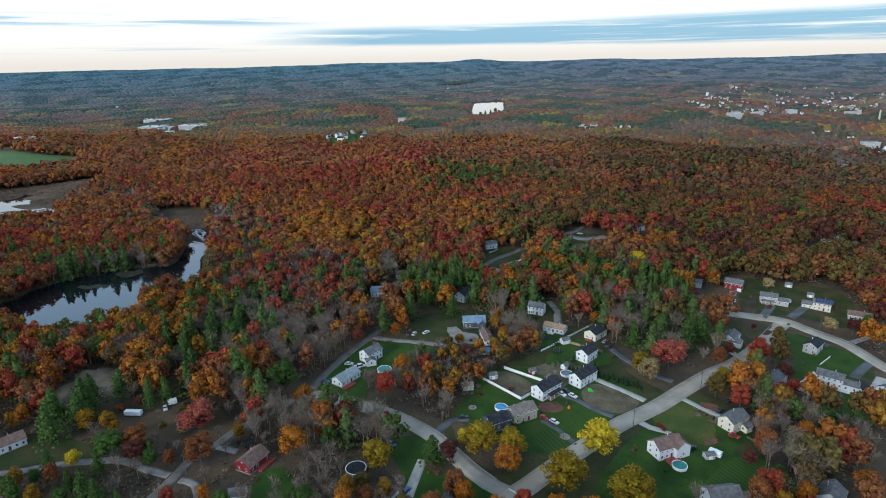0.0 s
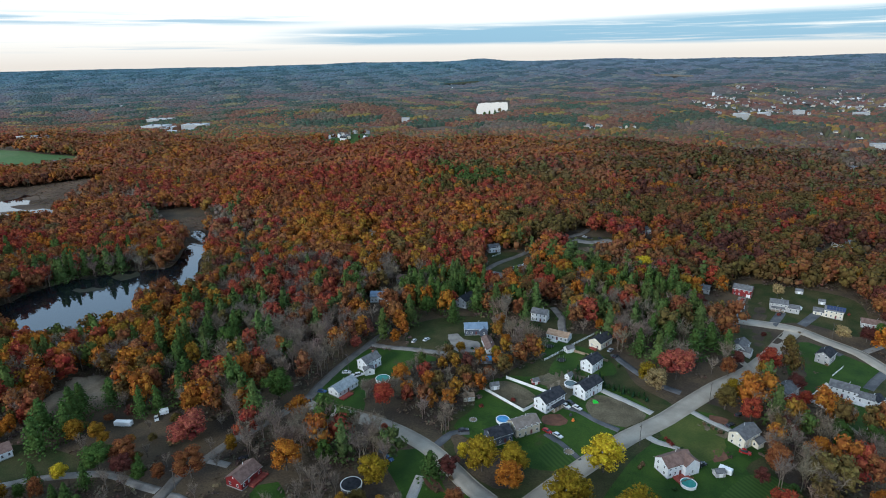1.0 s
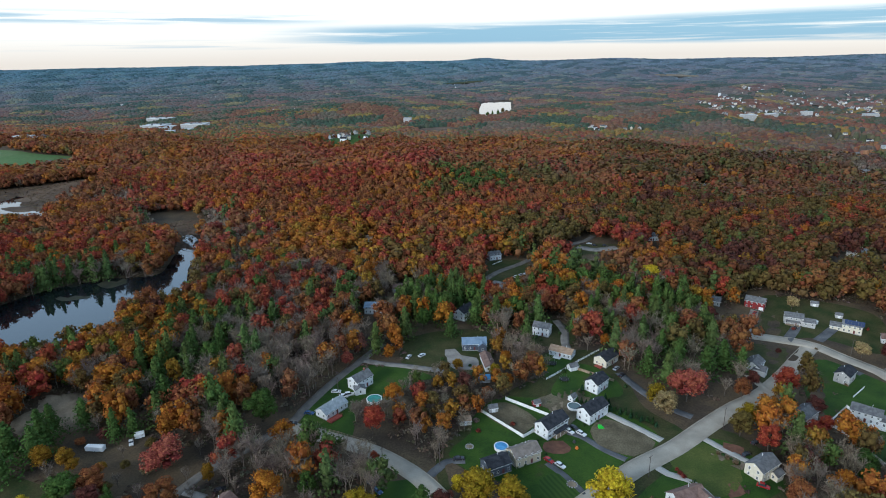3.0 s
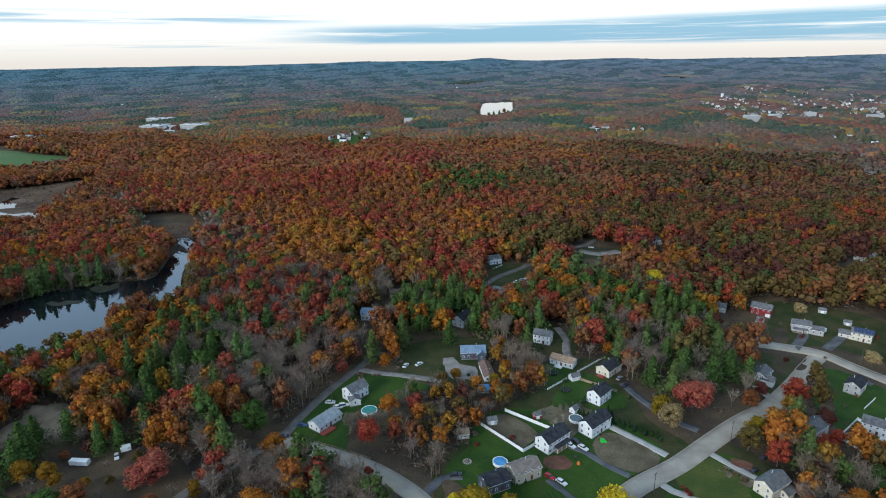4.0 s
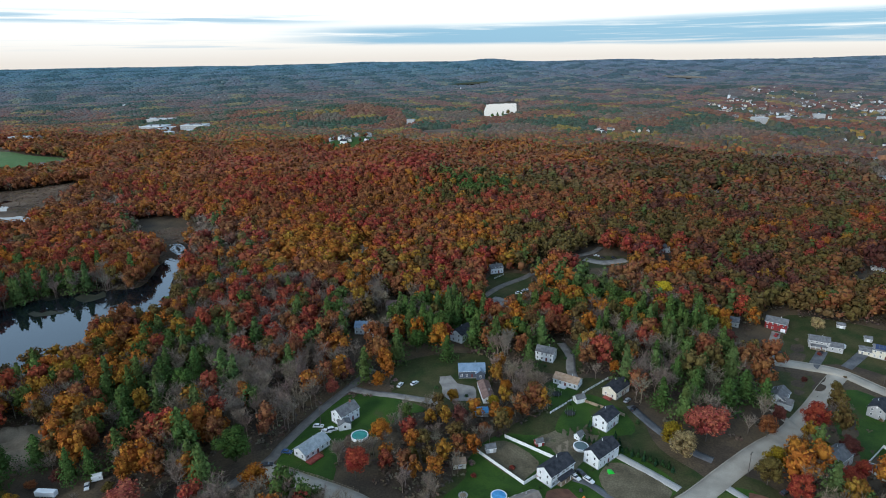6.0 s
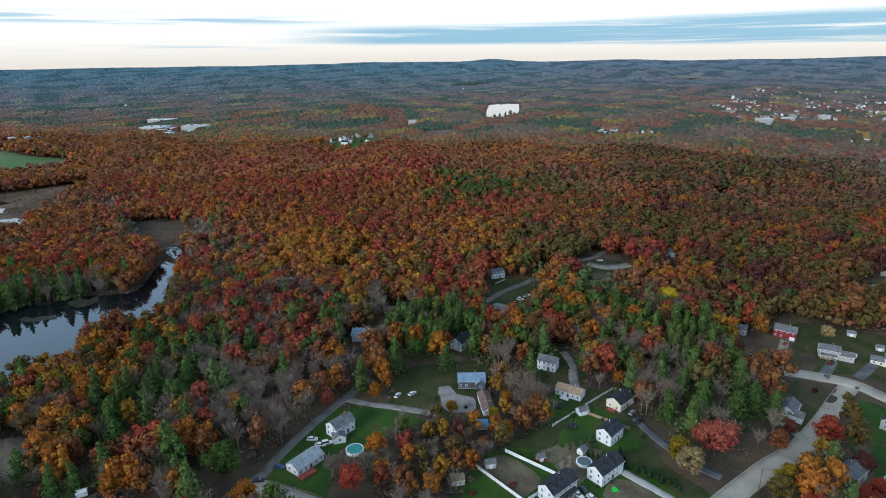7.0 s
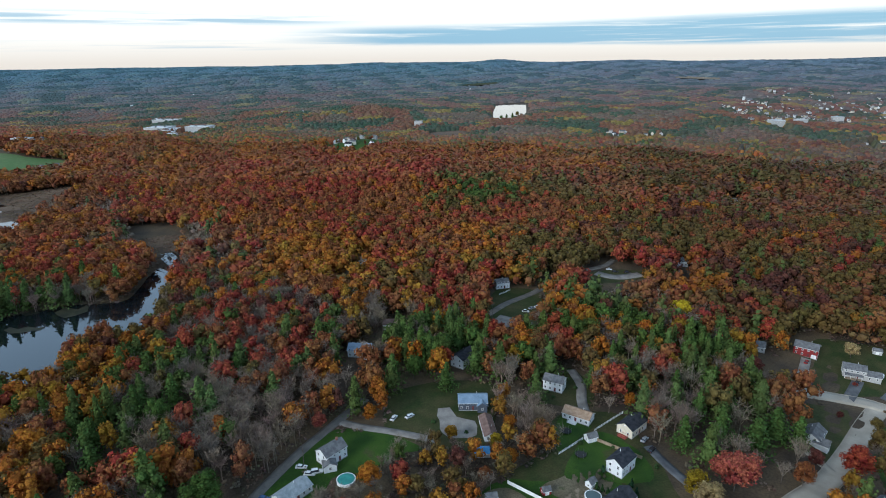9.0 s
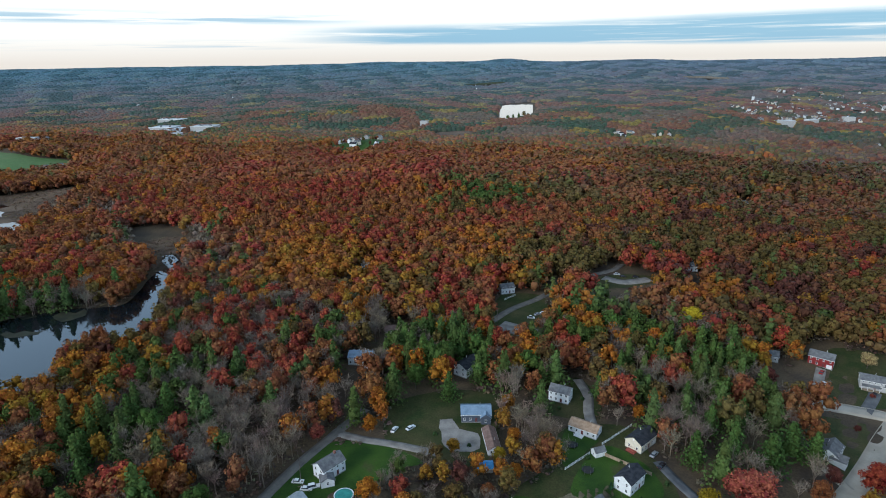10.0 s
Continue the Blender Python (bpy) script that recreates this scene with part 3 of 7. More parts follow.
R_LANE = [(-147, 155.2), (-145.8, 166.7), (-145, 175.1), (-145, 185), (-140.4, 195.3), (-137.2, 206.1), (-129.7, 220.6), (-118.2, 245), (-116.7, 257.5), (-112.6, 281.6), (-106.7, 303.6), (-100.2, 326.6)]
R_FAR = [(-66.5, 421), (-58.2, 437), (-49.2, 456.9), (-34.7, 477.7), (-22.9, 498.6), (-12, 516.9), (-0.1, 529.8), (16.5, 545.9), (23.1, 560.2)]
ribbon("road", R_MAIN, 8.4, M["road"], "pale worn asphalt street between lawns", margin=4.5)
ribbon("road", R_LEFT, 7.6, M["road"], "pale curving residential street", 0.17, margin=7.5)
ribbon("road", R_TOP, 8.0, M["road"], "pale residential street past houses", 0.18, margin=4.5)
ribbon("road", R_LANE, 4.8, M["lane"], "grey lane through bare woods", 0.15)
ribbon("road", [(187.6, 519.0), (201.1, 523.3), (221.1, 536.8), (245.1, 558.5), (263.1, 558.4)], 6.0, M["road"], "pale street through brown woods", 0.15)
CLEAR.append(np.array([(x, y + up) for up, pts in ((6, [(187.6, 519.0), (201.1, 523.3), (221.1, 536.8), (245.1, 558.5), (263.1, 558.4)]), (-22, [(263.1, 558.4), (245.1, 558.5), (221.1, 536.8), (201.1, 523.3), (187.6, 519.0)])) for x, y in pts]))
ribbon("road", R_FAR, 5.2, M["lane"], "lane through autumn woods", 0.15)
DRIVES = [
    ("drive", 3.4, [(29.5, 249.1), (20.8, 253.9), (11.7, 260.9), (5.4, 262.7)]),
    ("concrete", 4.0, [(45.6, 265.7), (35.2, 273.3), (23.5, 281.3)]),
    ("drive", 3.2, [(13.1, 223.9), (4.1, 234.4), (-2.4, 240.1)]),
    ("concrete", 3.6, [(40.6, 248.2), (45, 243.8), (54.2, 241), (60.2, 232.5)]),
    ("concrete", 3.6, [(60.8, 273.8), (70.6, 264.8), (78.3, 259.1)]),
    ("drive", 4.4, [(61.6, 287), (52.5, 292.2), (44, 301), (36.2, 311.8), (31.1, 320.7)]),
    ("drive", 4.0, [(-67.1, 230.3), (-68.3, 219.6), (-69.9, 212.7)]),
    ("concrete", 4.2, [(-49.7, 202.3), (-50.2, 191.7), (-50.4, 177.4)]),
    ("drive", 4.2, [(-33.2, 198.4), (-35, 189.7), (-35.9, 177.2)]),
    ("drive", 4.0, [(-47.6, 222.6), (-42.9, 231.7), (-35.5, 234.5)]),
    ("gravel", 5.0, [(4.9, 336.7), (2.6, 349.7), (1.8, 364.3), (-3.7, 378.2)]),
    ("gravel", 4.5, [(-104.6, 305.7), (-93.2, 304.3), (-80.2, 304.2), (-67.2, 303.4), (-58.2, 302.6)]),
    ("gravel", 4.0, [(-224, 161.7), (-211.9, 165.9), (-203.1, 171), (-188.8, 176.3), (-173.9, 179.6), (-158.9, 176.5), (-147.9, 174.9)]),
    ("gravel", 3.6, [(-142.2, 173.2), (-134.6, 171.9), (-127.2, 163.2)]),
    ("gravel", 3.4, [(-138.7, 194.8), (-133, 194.2), (-128.6, 193.5)]),
    ("gravel", 5.0, [(110.6, 391.3), (118.2, 411.8), (125.1, 429.5)]),
    ("drive", 5.5, [(153.2, 398.8), (163.7, 410.7), (169.4, 417.5)]),
    ("drive", 5.5, [(133.5, 393.5), (142.4, 407.8), (145.9, 414.1)]),
    ("gravel", 4.0, [(178.5, 370.2), (191.2, 379.5), (200.7, 389.5)]),
    ("drive", 5.0, [(179, 346.6), (169.1, 335.1), (161.9, 325.8)]),
    ("concrete", 5.0, [(176.8, 328.4), (166.5, 313.7), (159.8, 304.3)]),
    ("drive", 4.6, [(163.6, 363.5), (160.5, 367.3), (160.2, 371.6)]),
    ("road", 4.5, [(117.7, 335.1), (107.6, 326.9), (102, 332.3), (98.6, 338.8)]),
    ("gravel", 14.0, [(-52.7, 431.7), (-41.6, 427.9), (-31, 424.3)]),
    ("gravel", 9.0, [(9.4, 528), (24.2, 523.6), (42.6, 534.4)]),
]
for kind, width, pts in DRIVES:
    ribbon("driveway", pts, width, M[kind], {"drive": "dark asphalt driveway", "concrete": "pale concrete driveway", "gravel": "grey gravel driveway", "road": "worn asphalt driveway"}[kind], 0.13, "driveway", 1.2)

def beside(pts, off):
    line = smooth_line(pts, 6.0)
    d = np.gradient(line, axis=0)
    nrm = np.stack([-d[:, 1], d[:, 0]], 1) / (np.hypot(d[:, 0], d[:, 1])[:, None] + 1e-9)
    return line + nrm * off


for pts, w in ((R_MAIN, 8.4), (R_TOP, 8.0), (R_LEFT, 7.6)):
    for side in (-1, 1):
        ribbon("kerb", beside(pts, side * (w / 2 + 0.12))[1:-1], 0.28, M["road"], "low pale kerb along the street", 0.3, "kerb", 0.2)
stop = [(-13.3, 192), (-10.1, 190.1)]
ribbon("stop_line", stop, 0.5, M["trim"], "white painted stop line at the crossing", 0.235, "road marking", 0.1)


def striped():
    """Mown grass in light and dark stripes."""
    m, n, l, p = shader("striped_grass", 0.9, 0.2)
    g = n.new("ShaderNodeNewGeometry")
    mp = n.new("ShaderNodeMapping")
    mp.inputs["Rotation"].default_value = (0, 0, radians(-38))
    l.new(g.outputs["Position"], mp.inputs["Vector"])
    w = n.new("ShaderNodeTexWave")
    w.inputs["Scale"].default_value, w.inputs["Distortion"].default_value, w.inputs["Detail"].default_value = 0.16, 1.5, 3.0
    l.new(mp.outputs[0], w.inputs["Vector"])
    r = n.new("ShaderNodeValToRGB")
    r.color_ramp.elements[0].position, r.color_ramp.elements[0].color = 0.25, (0.026, 0.056, 0.008, 1)
    r.color_ramp.elements[1].position, r.color_ramp.elements[1].color = 0.75, (0.04, 0.076, 0.012, 1)
    l.new(w.outputs["Fac"], r.inputs[0])
    l.new(r.outputs[0], p.inputs["Base Color"])
    return m


M["striped"] = striped()
patch("lawn", [(58, 205.4), (76.6, 228.3), (87.3, 231.1), (96.2, 221.6), (93.8, 203.1), (57.1, 195.5)], M["striped"], "lawn mown in pale and dark stripes", 0.15, clear=False, category="lawn")
patch("lawn", [(-4.9, 229.2), (4.1, 235.2), (13.1, 224.7), (4.4, 217.6), (-2, 218.6)], M["striped"], "front lawn mown in stripes", 0.15, clear=False, category="lawn")

# ---- houses ----
def window_mesh(w, h):
    s = Shape()
    for a in ((-w / 2, -h / 2, w / 2, -h / 2 + 0.12), (-w / 2, h / 2 - 0.12, w / 2, h / 2), (-w / 2, -h / 2 + 0.12, -w / 2 + 0.1, h / 2 - 0.12), (w / 2 - 0.1, -h / 2 + 0.12, w / 2, h / 2 - 0.12), (-w / 2 + 0.1, -0.03, w / 2 - 0.1, 0.03)):
        s.box(a[0], -0.07, a[1], a[2], 0.0, a[3])
    pane = Shape().box(-w / 2 + 0.1, -0.035, -h / 2 + 0.12, w / 2 - 0.1, -0.004, h / 2 - 0.12)
    return s.mesh("window", M["trim"]), pane.mesh("pane", M["glass"])


WINDOW = {k: window_mesh(*k) for k in ((1.0, 1.4), (1.7, 1.3), (0.8, 0.9))}
DOOR = Shape().box(-0.5, -0.06, 0, 0.5, 0, 2.05).mesh("door", plain("painted_door", (0.12, 0.03, 0.03), 0.5))
GARAGE = Shape().box(-1.3, -0.05, 0, 1.3, 0, 2.2).mesh("garage_door", M["trim"])
SHUTTER = Shape().box(-0.16, -0.05, -0.7, 0.16, 0, 0.7).mesh("shutter", plain("dark_shutter", (0.04, 0.04, 0.05), 0.6))


def add_window(house, x, y, z, turn, size=(1.0, 1.4)):
    fr, pa = WINDOW[size]
    w = part("window", fr, house, pose(x, y, z, 0, 0, turn))
    part("pane", pa, w)


def gable_body(house, L, W, H, rise, wall, roof, x=0.0, y=0.0, over=0.35):
    """Walls with gables along local x, and a roof of two thick slopes."""
    l, w = L / 2, W / 2
    v = [(x + a * l, y + b * w, z) for a in (-1, 1) for b, z in ((-1, -1.2), (1, -1.2), (1, H), (0, H + rise), (-1, H))]
    v = [(px, py if abs(z - H - rise) > 1e-6 else y, z) for px, py, z in v]
    f = [(0, 1, 2, 3, 4), (9, 8, 7, 6, 5), (0, 5, 6, 1), (1, 6, 7, 2), (4, 9, 5, 0), (2, 7, 8, 3), (3, 8, 9, 4)]
    f = [tuple(reversed(a)) for a in f]
    part("wall", Shape().add(v, f).mesh("wall", M[wall]), house)
    s, th = Shape(), 0.16
    k = rise / w
    for side in (-1, 1):
        y0, z0 = side * (w + over), H - k * over
        a = [(x - l - over, y + y0, z0), (x + l + over, y + y0, z0), (x + l + over, y, H + rise), (x - l - over, y, H + rise)]
        b = [(p[0], p[1], p[2] + th) for p in a]
        fs = [(4, 5, 6, 7), (3, 2, 1, 0), (0, 1, 5, 4), (2, 3, 7, 6), (1, 2, 6, 5), (3, 0, 4, 7)]
        s.add(a + b, fs if side < 0 else [tuple(reversed(q)) for q in fs])
    part("roof", s.mesh("roof", M[roof]), house)
    t = Shape()
    for side in (-1, 1):
        t.box(x - l - over, y + side * (w + over) - 0.06, H - k * over - 0.1, x + l + over, y + side * (w + over) + 0.06, H - k * over + 0.06)
    part("gutter", t.mesh("gutter", M["trim"]), house)


def house(x, y, ang, L, W, H, rise, wall, roof, label, storeys=2, wing=None, porch=None, deck=None, chimney=None, garage=0, shutters=False, solar=False, dormer=0, category="house", name="house"):
    h = thing(name, x, y, ang, label, category)
    l, w = L / 2, W / 2
    base = min(lie1(x + a, y + b) for a in (-4, 4) for b in (-4, 4))
    h.location.z = base + 0.15
    part("foundation", Shape().box(-l - 0.05, -w - 0.05, -1.5, l + 0.05, w + 0.05, 0.35).mesh("foundation", M["stone"]), h)
    gable_body(h, L, W, H, rise, wall, roof)
    CLEAR.append(np.array([(x + math.cos(radians(ang + a)) * r, y + math.sin(radians(ang + a)) * r) for a in range(0, 360, 30) for r in [max(l, w) + 3.5]]))
    ahead = 21 if y < 335 else 34 if y < 450 else 62
    CLEAR.append(np.array([(x - l, y - ahead), (x + l, y - ahead), (x + l, y), (x - l, y)]))
    n = max(2, round(L / 2.7))
    for s in range(storeys):
        z = 1.75 + 2.65 * s
        for i in range(n):
            px = -l + (i + 0.5) * L / n
            if s == 0 and i == n // 2:
                part("door", DOOR, h, pose(px, -w, 0.35))
            elif not (garage and s == 0 and i >= n - garage):
                add_window(h, px, -w, z, 0)
                if shutters:
                    for q in (-0.7, 0.7):
                        part("shutter", SHUTTER, h, pose(px + q, -w, z))
            if s or i % 2 == 0:
                add_window(h, px, w, z, 180)
        for e, turn in ((-l, -90), (l, 90)):
            for q in (-0.24, 0.24):
                add_window(h, e, q * W, z, turn)
    for i in range(garage):
        part("garage_door", GARAGE, h, pose(l - 1.7 - 2.9 * i, -w, 0.1), "white garage door")
    if H + rise > 4.5 and storeys:
        for e, turn in ((-l, -90), (l, 90)):
            part("vent", Shape().box(-0.3, -0.05, -0.35, 0.3, 0, 0.35).mesh("vent", M["trim"]), h, pose(e, 0, H + rise * 0.45, 0, 0, turn))
    if wing:
        wx, wy, wl_, ww, wh, wr, turn = wing
        before = set(h.children)
        gable_body(h, wl_, ww, wh, wr, wall, roof)
        for o in set(h.children) - before:
            o.matrix_local = pose(wx, wy, 0, 0, 0, turn)
        mt = pose(wx, wy, 0, 0, 0, turn)
        for k, (a, b, t) in enumerate(((-wl_ / 2, 0, -90), (wl_ / 4, -ww / 2, 0), (-wl_ / 4, -ww / 2, 0), (wl_ / 2, 0, 90))):
            fr, pa = WINDOW[(1.0, 1.4)]
            o = part("window", fr, h, mt @ pose(a, b, 1.7, 0, 0, t))
            part("pane", pa, o)
    if porch:
        px, pl = porch
        s = Shape().add([(px - pl / 2, -w, 2.9), (px + pl / 2, -w, 2.9), (px + pl / 2, -w - 2.0, 2.35), (px - pl / 2, -w - 2.0, 2.35), (px - pl / 2, -w, 3.05), (px + pl / 2, -w, 3.05), (px + pl / 2, -w - 2.0, 2.5), (px - pl / 2, -w - 2.0, 2.5)], [(0, 1, 2, 3), (7, 6, 5, 4), (3, 2, 6, 7), (1, 5, 6, 2), (0, 3, 7, 4)])
        part("porch_roof", s.mesh("porch_roof", M[roof]), h)
        part("porch_floor", Shape().box(px - pl / 2, -w - 2.0, -0.8, px + pl / 2, -w, 0.25).mesh("porch_floor", M["wood"]), h)
        for k in range(4):
            qx = px - pl / 2 + 0.15 + k * (pl - 0.3) / 3
            part("porch_post", Shape().box(qx - 0.08, -w - 1.95, 0.25, qx + 0.08, -w - 1.79, 2.4).mesh("porch_post", M["trim"]), h)
    if deck:
        dx, dy, dw, dd, mat = deck
        part("deck", Shape().box(dx - dw / 2, dy - dd / 2, -0.6, dx + dw / 2, dy + dd / 2, 0.5).mesh("deck", M[mat]), h)
        s = Shape()
        for k in range(int(dw / 0.6) + 1):
            s.box(dx - dw / 2 + k * 0.6 - 0.03, dy - dd / 2, 0.5, dx - dw / 2 + k * 0.6 + 0.03, dy - dd / 2 + 0.06, 1.4)
        s.box(dx - dw / 2, dy - dd / 2 - 0.02, 1.4, dx + dw / 2, dy - dd / 2 + 0.08, 1.48)
        for e in (-dw / 2, dw / 2 - 0.06):
            s.box(dx + e, dy - dd / 2, 1.38, dx + e + 0.06, dy + dd / 2, 1.46)
        part("railing", s.mesh("railing", M["trim" if mat != "deckred" else mat]), h)
    if chimney:
        part("chimney", Shape().box(chimney - 0.4, -0.35, H, chimney + 0.4, 0.35, H + rise + 1.0).box(chimney - 0.48, -0.43, H + rise + 1.0, chimney + 0.48, 0.43, H + rise + 1.15).mesh("chimney", M["brick"]), h)
    else:
        part("vent_pipe", Shape().tube(l * 0.3, w * 0.4, H + rise * 0.4, H + rise + 0.5, 0.09, n=8).mesh("vent_pipe", M["trim"]), h)
    k = rise / w
    if solar:
        for i in range(6):
            for j in range(2):
                x0 = -l * 0.8 + i * 1.75
                y0 = -w * 0.85 + j * 1.6
                z0, z1 = H + k * (w + y0) + 0.24, H + k * (w + y0 + 1.5) + 0.24
                s = Shape().add([(x0, y0, z0), (x0 + 1.65, y0, z0), (x0 + 1.65, y0 + 1.5, z1), (x0, y0 + 1.5, z1)] + [(x0, y0, z0 - 0.06), (x0 + 1.65, y0, z0 - 0.06), (x0 + 1.65, y0 + 1.5, z1 - 0.06), (x0, y0 + 1.5, z1 - 0.06)], [(0, 1, 2, 3), (7, 6, 5, 4), (0, 4, 5, 1), (2, 6, 7, 3), (1, 5, 6, 2), (3, 7, 4, 0)])
                part("solar_panel", s.mesh("solar_panel", M["solar"]), h)
    return h


def hut(x, y, ang, L, W, H, rise, wall, roof, label):
    h = thing("shed", x, y, ang, label, "shed")
    gable_body(h, L, W, H, rise, wall, roof, over=0.2)
    part("door", Shape().box(-0.8, -0.05, 0, 0.8, 0, 1.9).mesh("door", M["trim"]), h, pose(0, -W / 2, 0.05))
    add_window(h, -L / 2, 0, 1.3, -90, (0.8, 0.9))
    CLEAR.append(np.array([(x + math.cos(radians(a)) * (L / 2 + 1.5), y + math.sin(radians(a)) * (L / 2 + 1.5)) for a in range(0, 360, 45)]))
    return h


def build_houses():
    H = house
    H(-1.6, 262.7, 53, 14, 7.4, 5.4, 2.4, "white", "roof_dark", "white two-storey house with dark grey roof and porch", porch=(1.0, 9), shutters=True)
    H(16.4, 277.7, 53, 14, 7.2, 5.4, 2.3, "white", "roof_dark", "white two-storey house with charcoal roof", garage=1)
    H(18.9, 302.5, 58, 10.5, 7.2, 5.4, 2.3, "white", "roof_dark", "white two-storey house with black roof panels", shutters=False)
    H(24.8, 330.9, 56, 12.3, 7.6, 4.2, 2.2, "cream", "roof_dark", "cream house with dark roof beside a black drive", 1, garage=1, deck=(-7.4, 0, 2.4, 4, "deckred"))
    H(1.3, 334.0, -20, 12.8, 7.0, 3.2, 1.9, "white", "roof_tan", "white ranch house with tan roof and back deck", 1, deck=(-1.0, -4.8, 4.0, 2.6, "trim"))
    H(-11.0, 357.7, -14, 9.8, 7.0, 5.4, 2.2, "white", "roof_grey", "white two-storey farmhouse with grey roof")
    H(-48.0, 332.5, 14, 13.5, 8.6, 4.2, 2.2, "slate_wall", "roof_blue", "dark blue house with blue metal roof", 1, wing=(4.3, -3.6, 4.5, 4.4, 3.6, 1.6, 90))
    H(-37.6, 314.5, -70, 15.5, 5.4, 2.9, 1.4, "white", "roof_brown", "long low white outbuilding with brown roof", 1)
    H(-60.7, 372.0, 68, 13, 8, 5.2, 2.3, "white", "roof_dark", "white house with dark roof among pines")
    H(-119, 369, 8, 13, 8.5, 4.5, 2.3, "white", "roof_blue", "white house with blue-grey roof in the woods", 2, wing=(4.5, -4.5, 5.0, 5.0, 3.4, 1.7, 90))
    H(-97.5, 280.8, 62, 10.5, 7.2, 5.2, 2.4, "white", "roof_grey", "white two-storey house with low front wing", 2, wing=(-4.6, -4.4, 4.6, 5.2, 2.8, 1.4, 60), chimney=3.0)
    H(-103.0, 256.6, 66, 13.5, 7.2, 3.1, 2.0, "white", "roof_pale", "white ranch house with pale blue-grey roof", 1, deck=(-3.5, -5.4, 7, 3.2, "deckred"))
    H(-12.0, 240.4, 38, 12, 7.6, 4.8, 2.1, "tan", "roof_taupe", "tan raised ranch house with grey-brown roof", 2)
    H(-22.4, 231.8, 38, 10, 7.5, 4.2, 2.0, "slate_wall", "roof_dark", "dark house with black roof among oaks", 1, solar=False)
    H(49.0, 226.6, 33, 12.5, 7.6, 5.2, 2.5, "white", "roof_brown", "white house with brown cross-gabled roof", 2, wing=(4.6, -2.4, 6.2, 7.0, 5.0, 2.4, 90), deck=(-0.5, -6.0, 6.5, 4.5, "deckred"))
    H(81.8, 252.7, 44, 11.5, 7.4, 5.4, 2.3, "cream", "roof_grey", "cream two-storey house with grey roof", 2, wing=(2.6, -4.6, 4.5, 3.6, 2.6, 1.2, 0))
    H(-118.0, 187.0, 76, 11, 8.0, 3.6, 2.4, "red", "roof_brown", "barn-red house with pinkish brown roof", 1, deck=(2.0, -5.4, 8.5, 2.8, "deckred"))
    H(-230.8, 178.2, 58, 15, 8.4, 3.4, 2.2, "white", "roof_brown", "low house with pale brown roof by a lawn", 1)
    H(64.7, 198.9, 18, 12, 8.5, 5.2, 2.8, "white", "roof_grey", "white house with blue-grey roof", 2, wing=(7.5, -1.5, 7, 6, 3.4, 2, 0), shutters=True, chimney=-4.5)
    H(105.6, 209.9, 60, 10, 8.5, 4.2, 3.0, "white", "roof_grey", "house with blue-grey hipped roof", 1)
    H(151.8, 355.7, 53, 11, 7.4, 5.0, 2.3, "grey", "roof_dark", "grey house with dark roof on a green lawn", 2)
    H(146.7, 317.6, -28, 12.5, 7.6, 5.2, 2.2, "white", "roof_grey", "long white two-storey house with a deck", 2, wing=(9.5, -0.5, 7.5, 6.5, 3.4, 1.8, 0), deck=(6, -5.0, 9, 2.6, "trim"))
    H(159.1, 312.3, 40, 6.5, 5.5, 2.8, 1.8, "white", "roof_dark", "white garage with blue-grey roof", 0, garage=0, category="garage")
    H(171.8, 309.4, 30, 11, 7.5, 4.6, 2.2, "white", "roof_grey", "white house at the end of the street", 2)
    H(126.5, 435.2, -25, 12, 8, 5.4, 2.3, "red", "roof_grey", "red two-storey house with white framed windows", 2, garage=1, chimney=None)
    H(145.3, 419.5, -14, 10.5, 7.5, 5.0, 2.0, "grey", "roof_grey", "pale grey two-storey house with attached garage", 2, wing=(8.6, -0.6, 7, 6.4, 3.0, 1.7, 0), porch=(-0.5, 8))
    H(177, 414, -22, 10.5, 7.4, 5.2, 2.1, "cream", "roof_grey", "cream house with solar panels on the roof", 2, wing=(-8.2, -0.4, 6.5, 6.2, 3.0, 1.8, 0), solar=True)
    H(97.6, 431.9, -12, 12, 7.5, 3.4, 2.0, "grey", "roof_grey", "grey ranch house half hidden by trees", 1)
    H(104.5, 350.2, 60, 11, 7.4, 4.6, 2.4, "white", "roof_grey", "white house with grey roof in a clearing", 2, wing=(-3.5, -4.0, 6, 5, 3.6, 2.0, 90))
    H(196, 403.5, -20, 13, 7.5, 3.4, 2.0, "grey", "roof_brown", "low grey-brown house beside a red maple", 1)
    H(116.1, 308, 46, 12, 7.5, 5.0, 2.3, "grey", "roof_grey", "grey house half hidden by a red maple", 2)
    H(-57, 485.3, 30, 10, 7.5, 4.4, 2.2, "white", "roof_grey", "white house with pale grey roof in the woods", 2)
    H(74.2, 562.8, 10, 9, 7, 4.4, 2.4, "white", "roof_grey", "small white house in autumn woods", 2)
    H(-111.5, 406.7, 20, 14, 8, 3.4, 2.0, "tan", "roof_brown", "low tan house among oaks", 1)
    H(-169.6, 512, 10, 12, 8, 3.4, 2.0, "white", "roof_tan", "pale house deep in the woods", 1)
    H(216.7, 585.6, -20, 11, 8, 4.6, 2.4, "grey", "roof_grey", "grey house in the woods", 2)
    H(237.2, 561.1, -20, 16, 8.5, 5.0, 2.6, "grey", "roof_grey", "pale grey house with gables in the woods", 2, wing=(3.5, -4.5, 5.5, 5, 4.0, 2.2, 90))
    H(384.3, 921.4, -30, 12, 9, 5.2, 2.8, "white", "roof_grey", "white house at the woods' edge", 2)
    H(158.8, 799.5, 0, 18, 8, 3.6, 1.8, "white", "roof_grey", "low white building in the woods", 1)
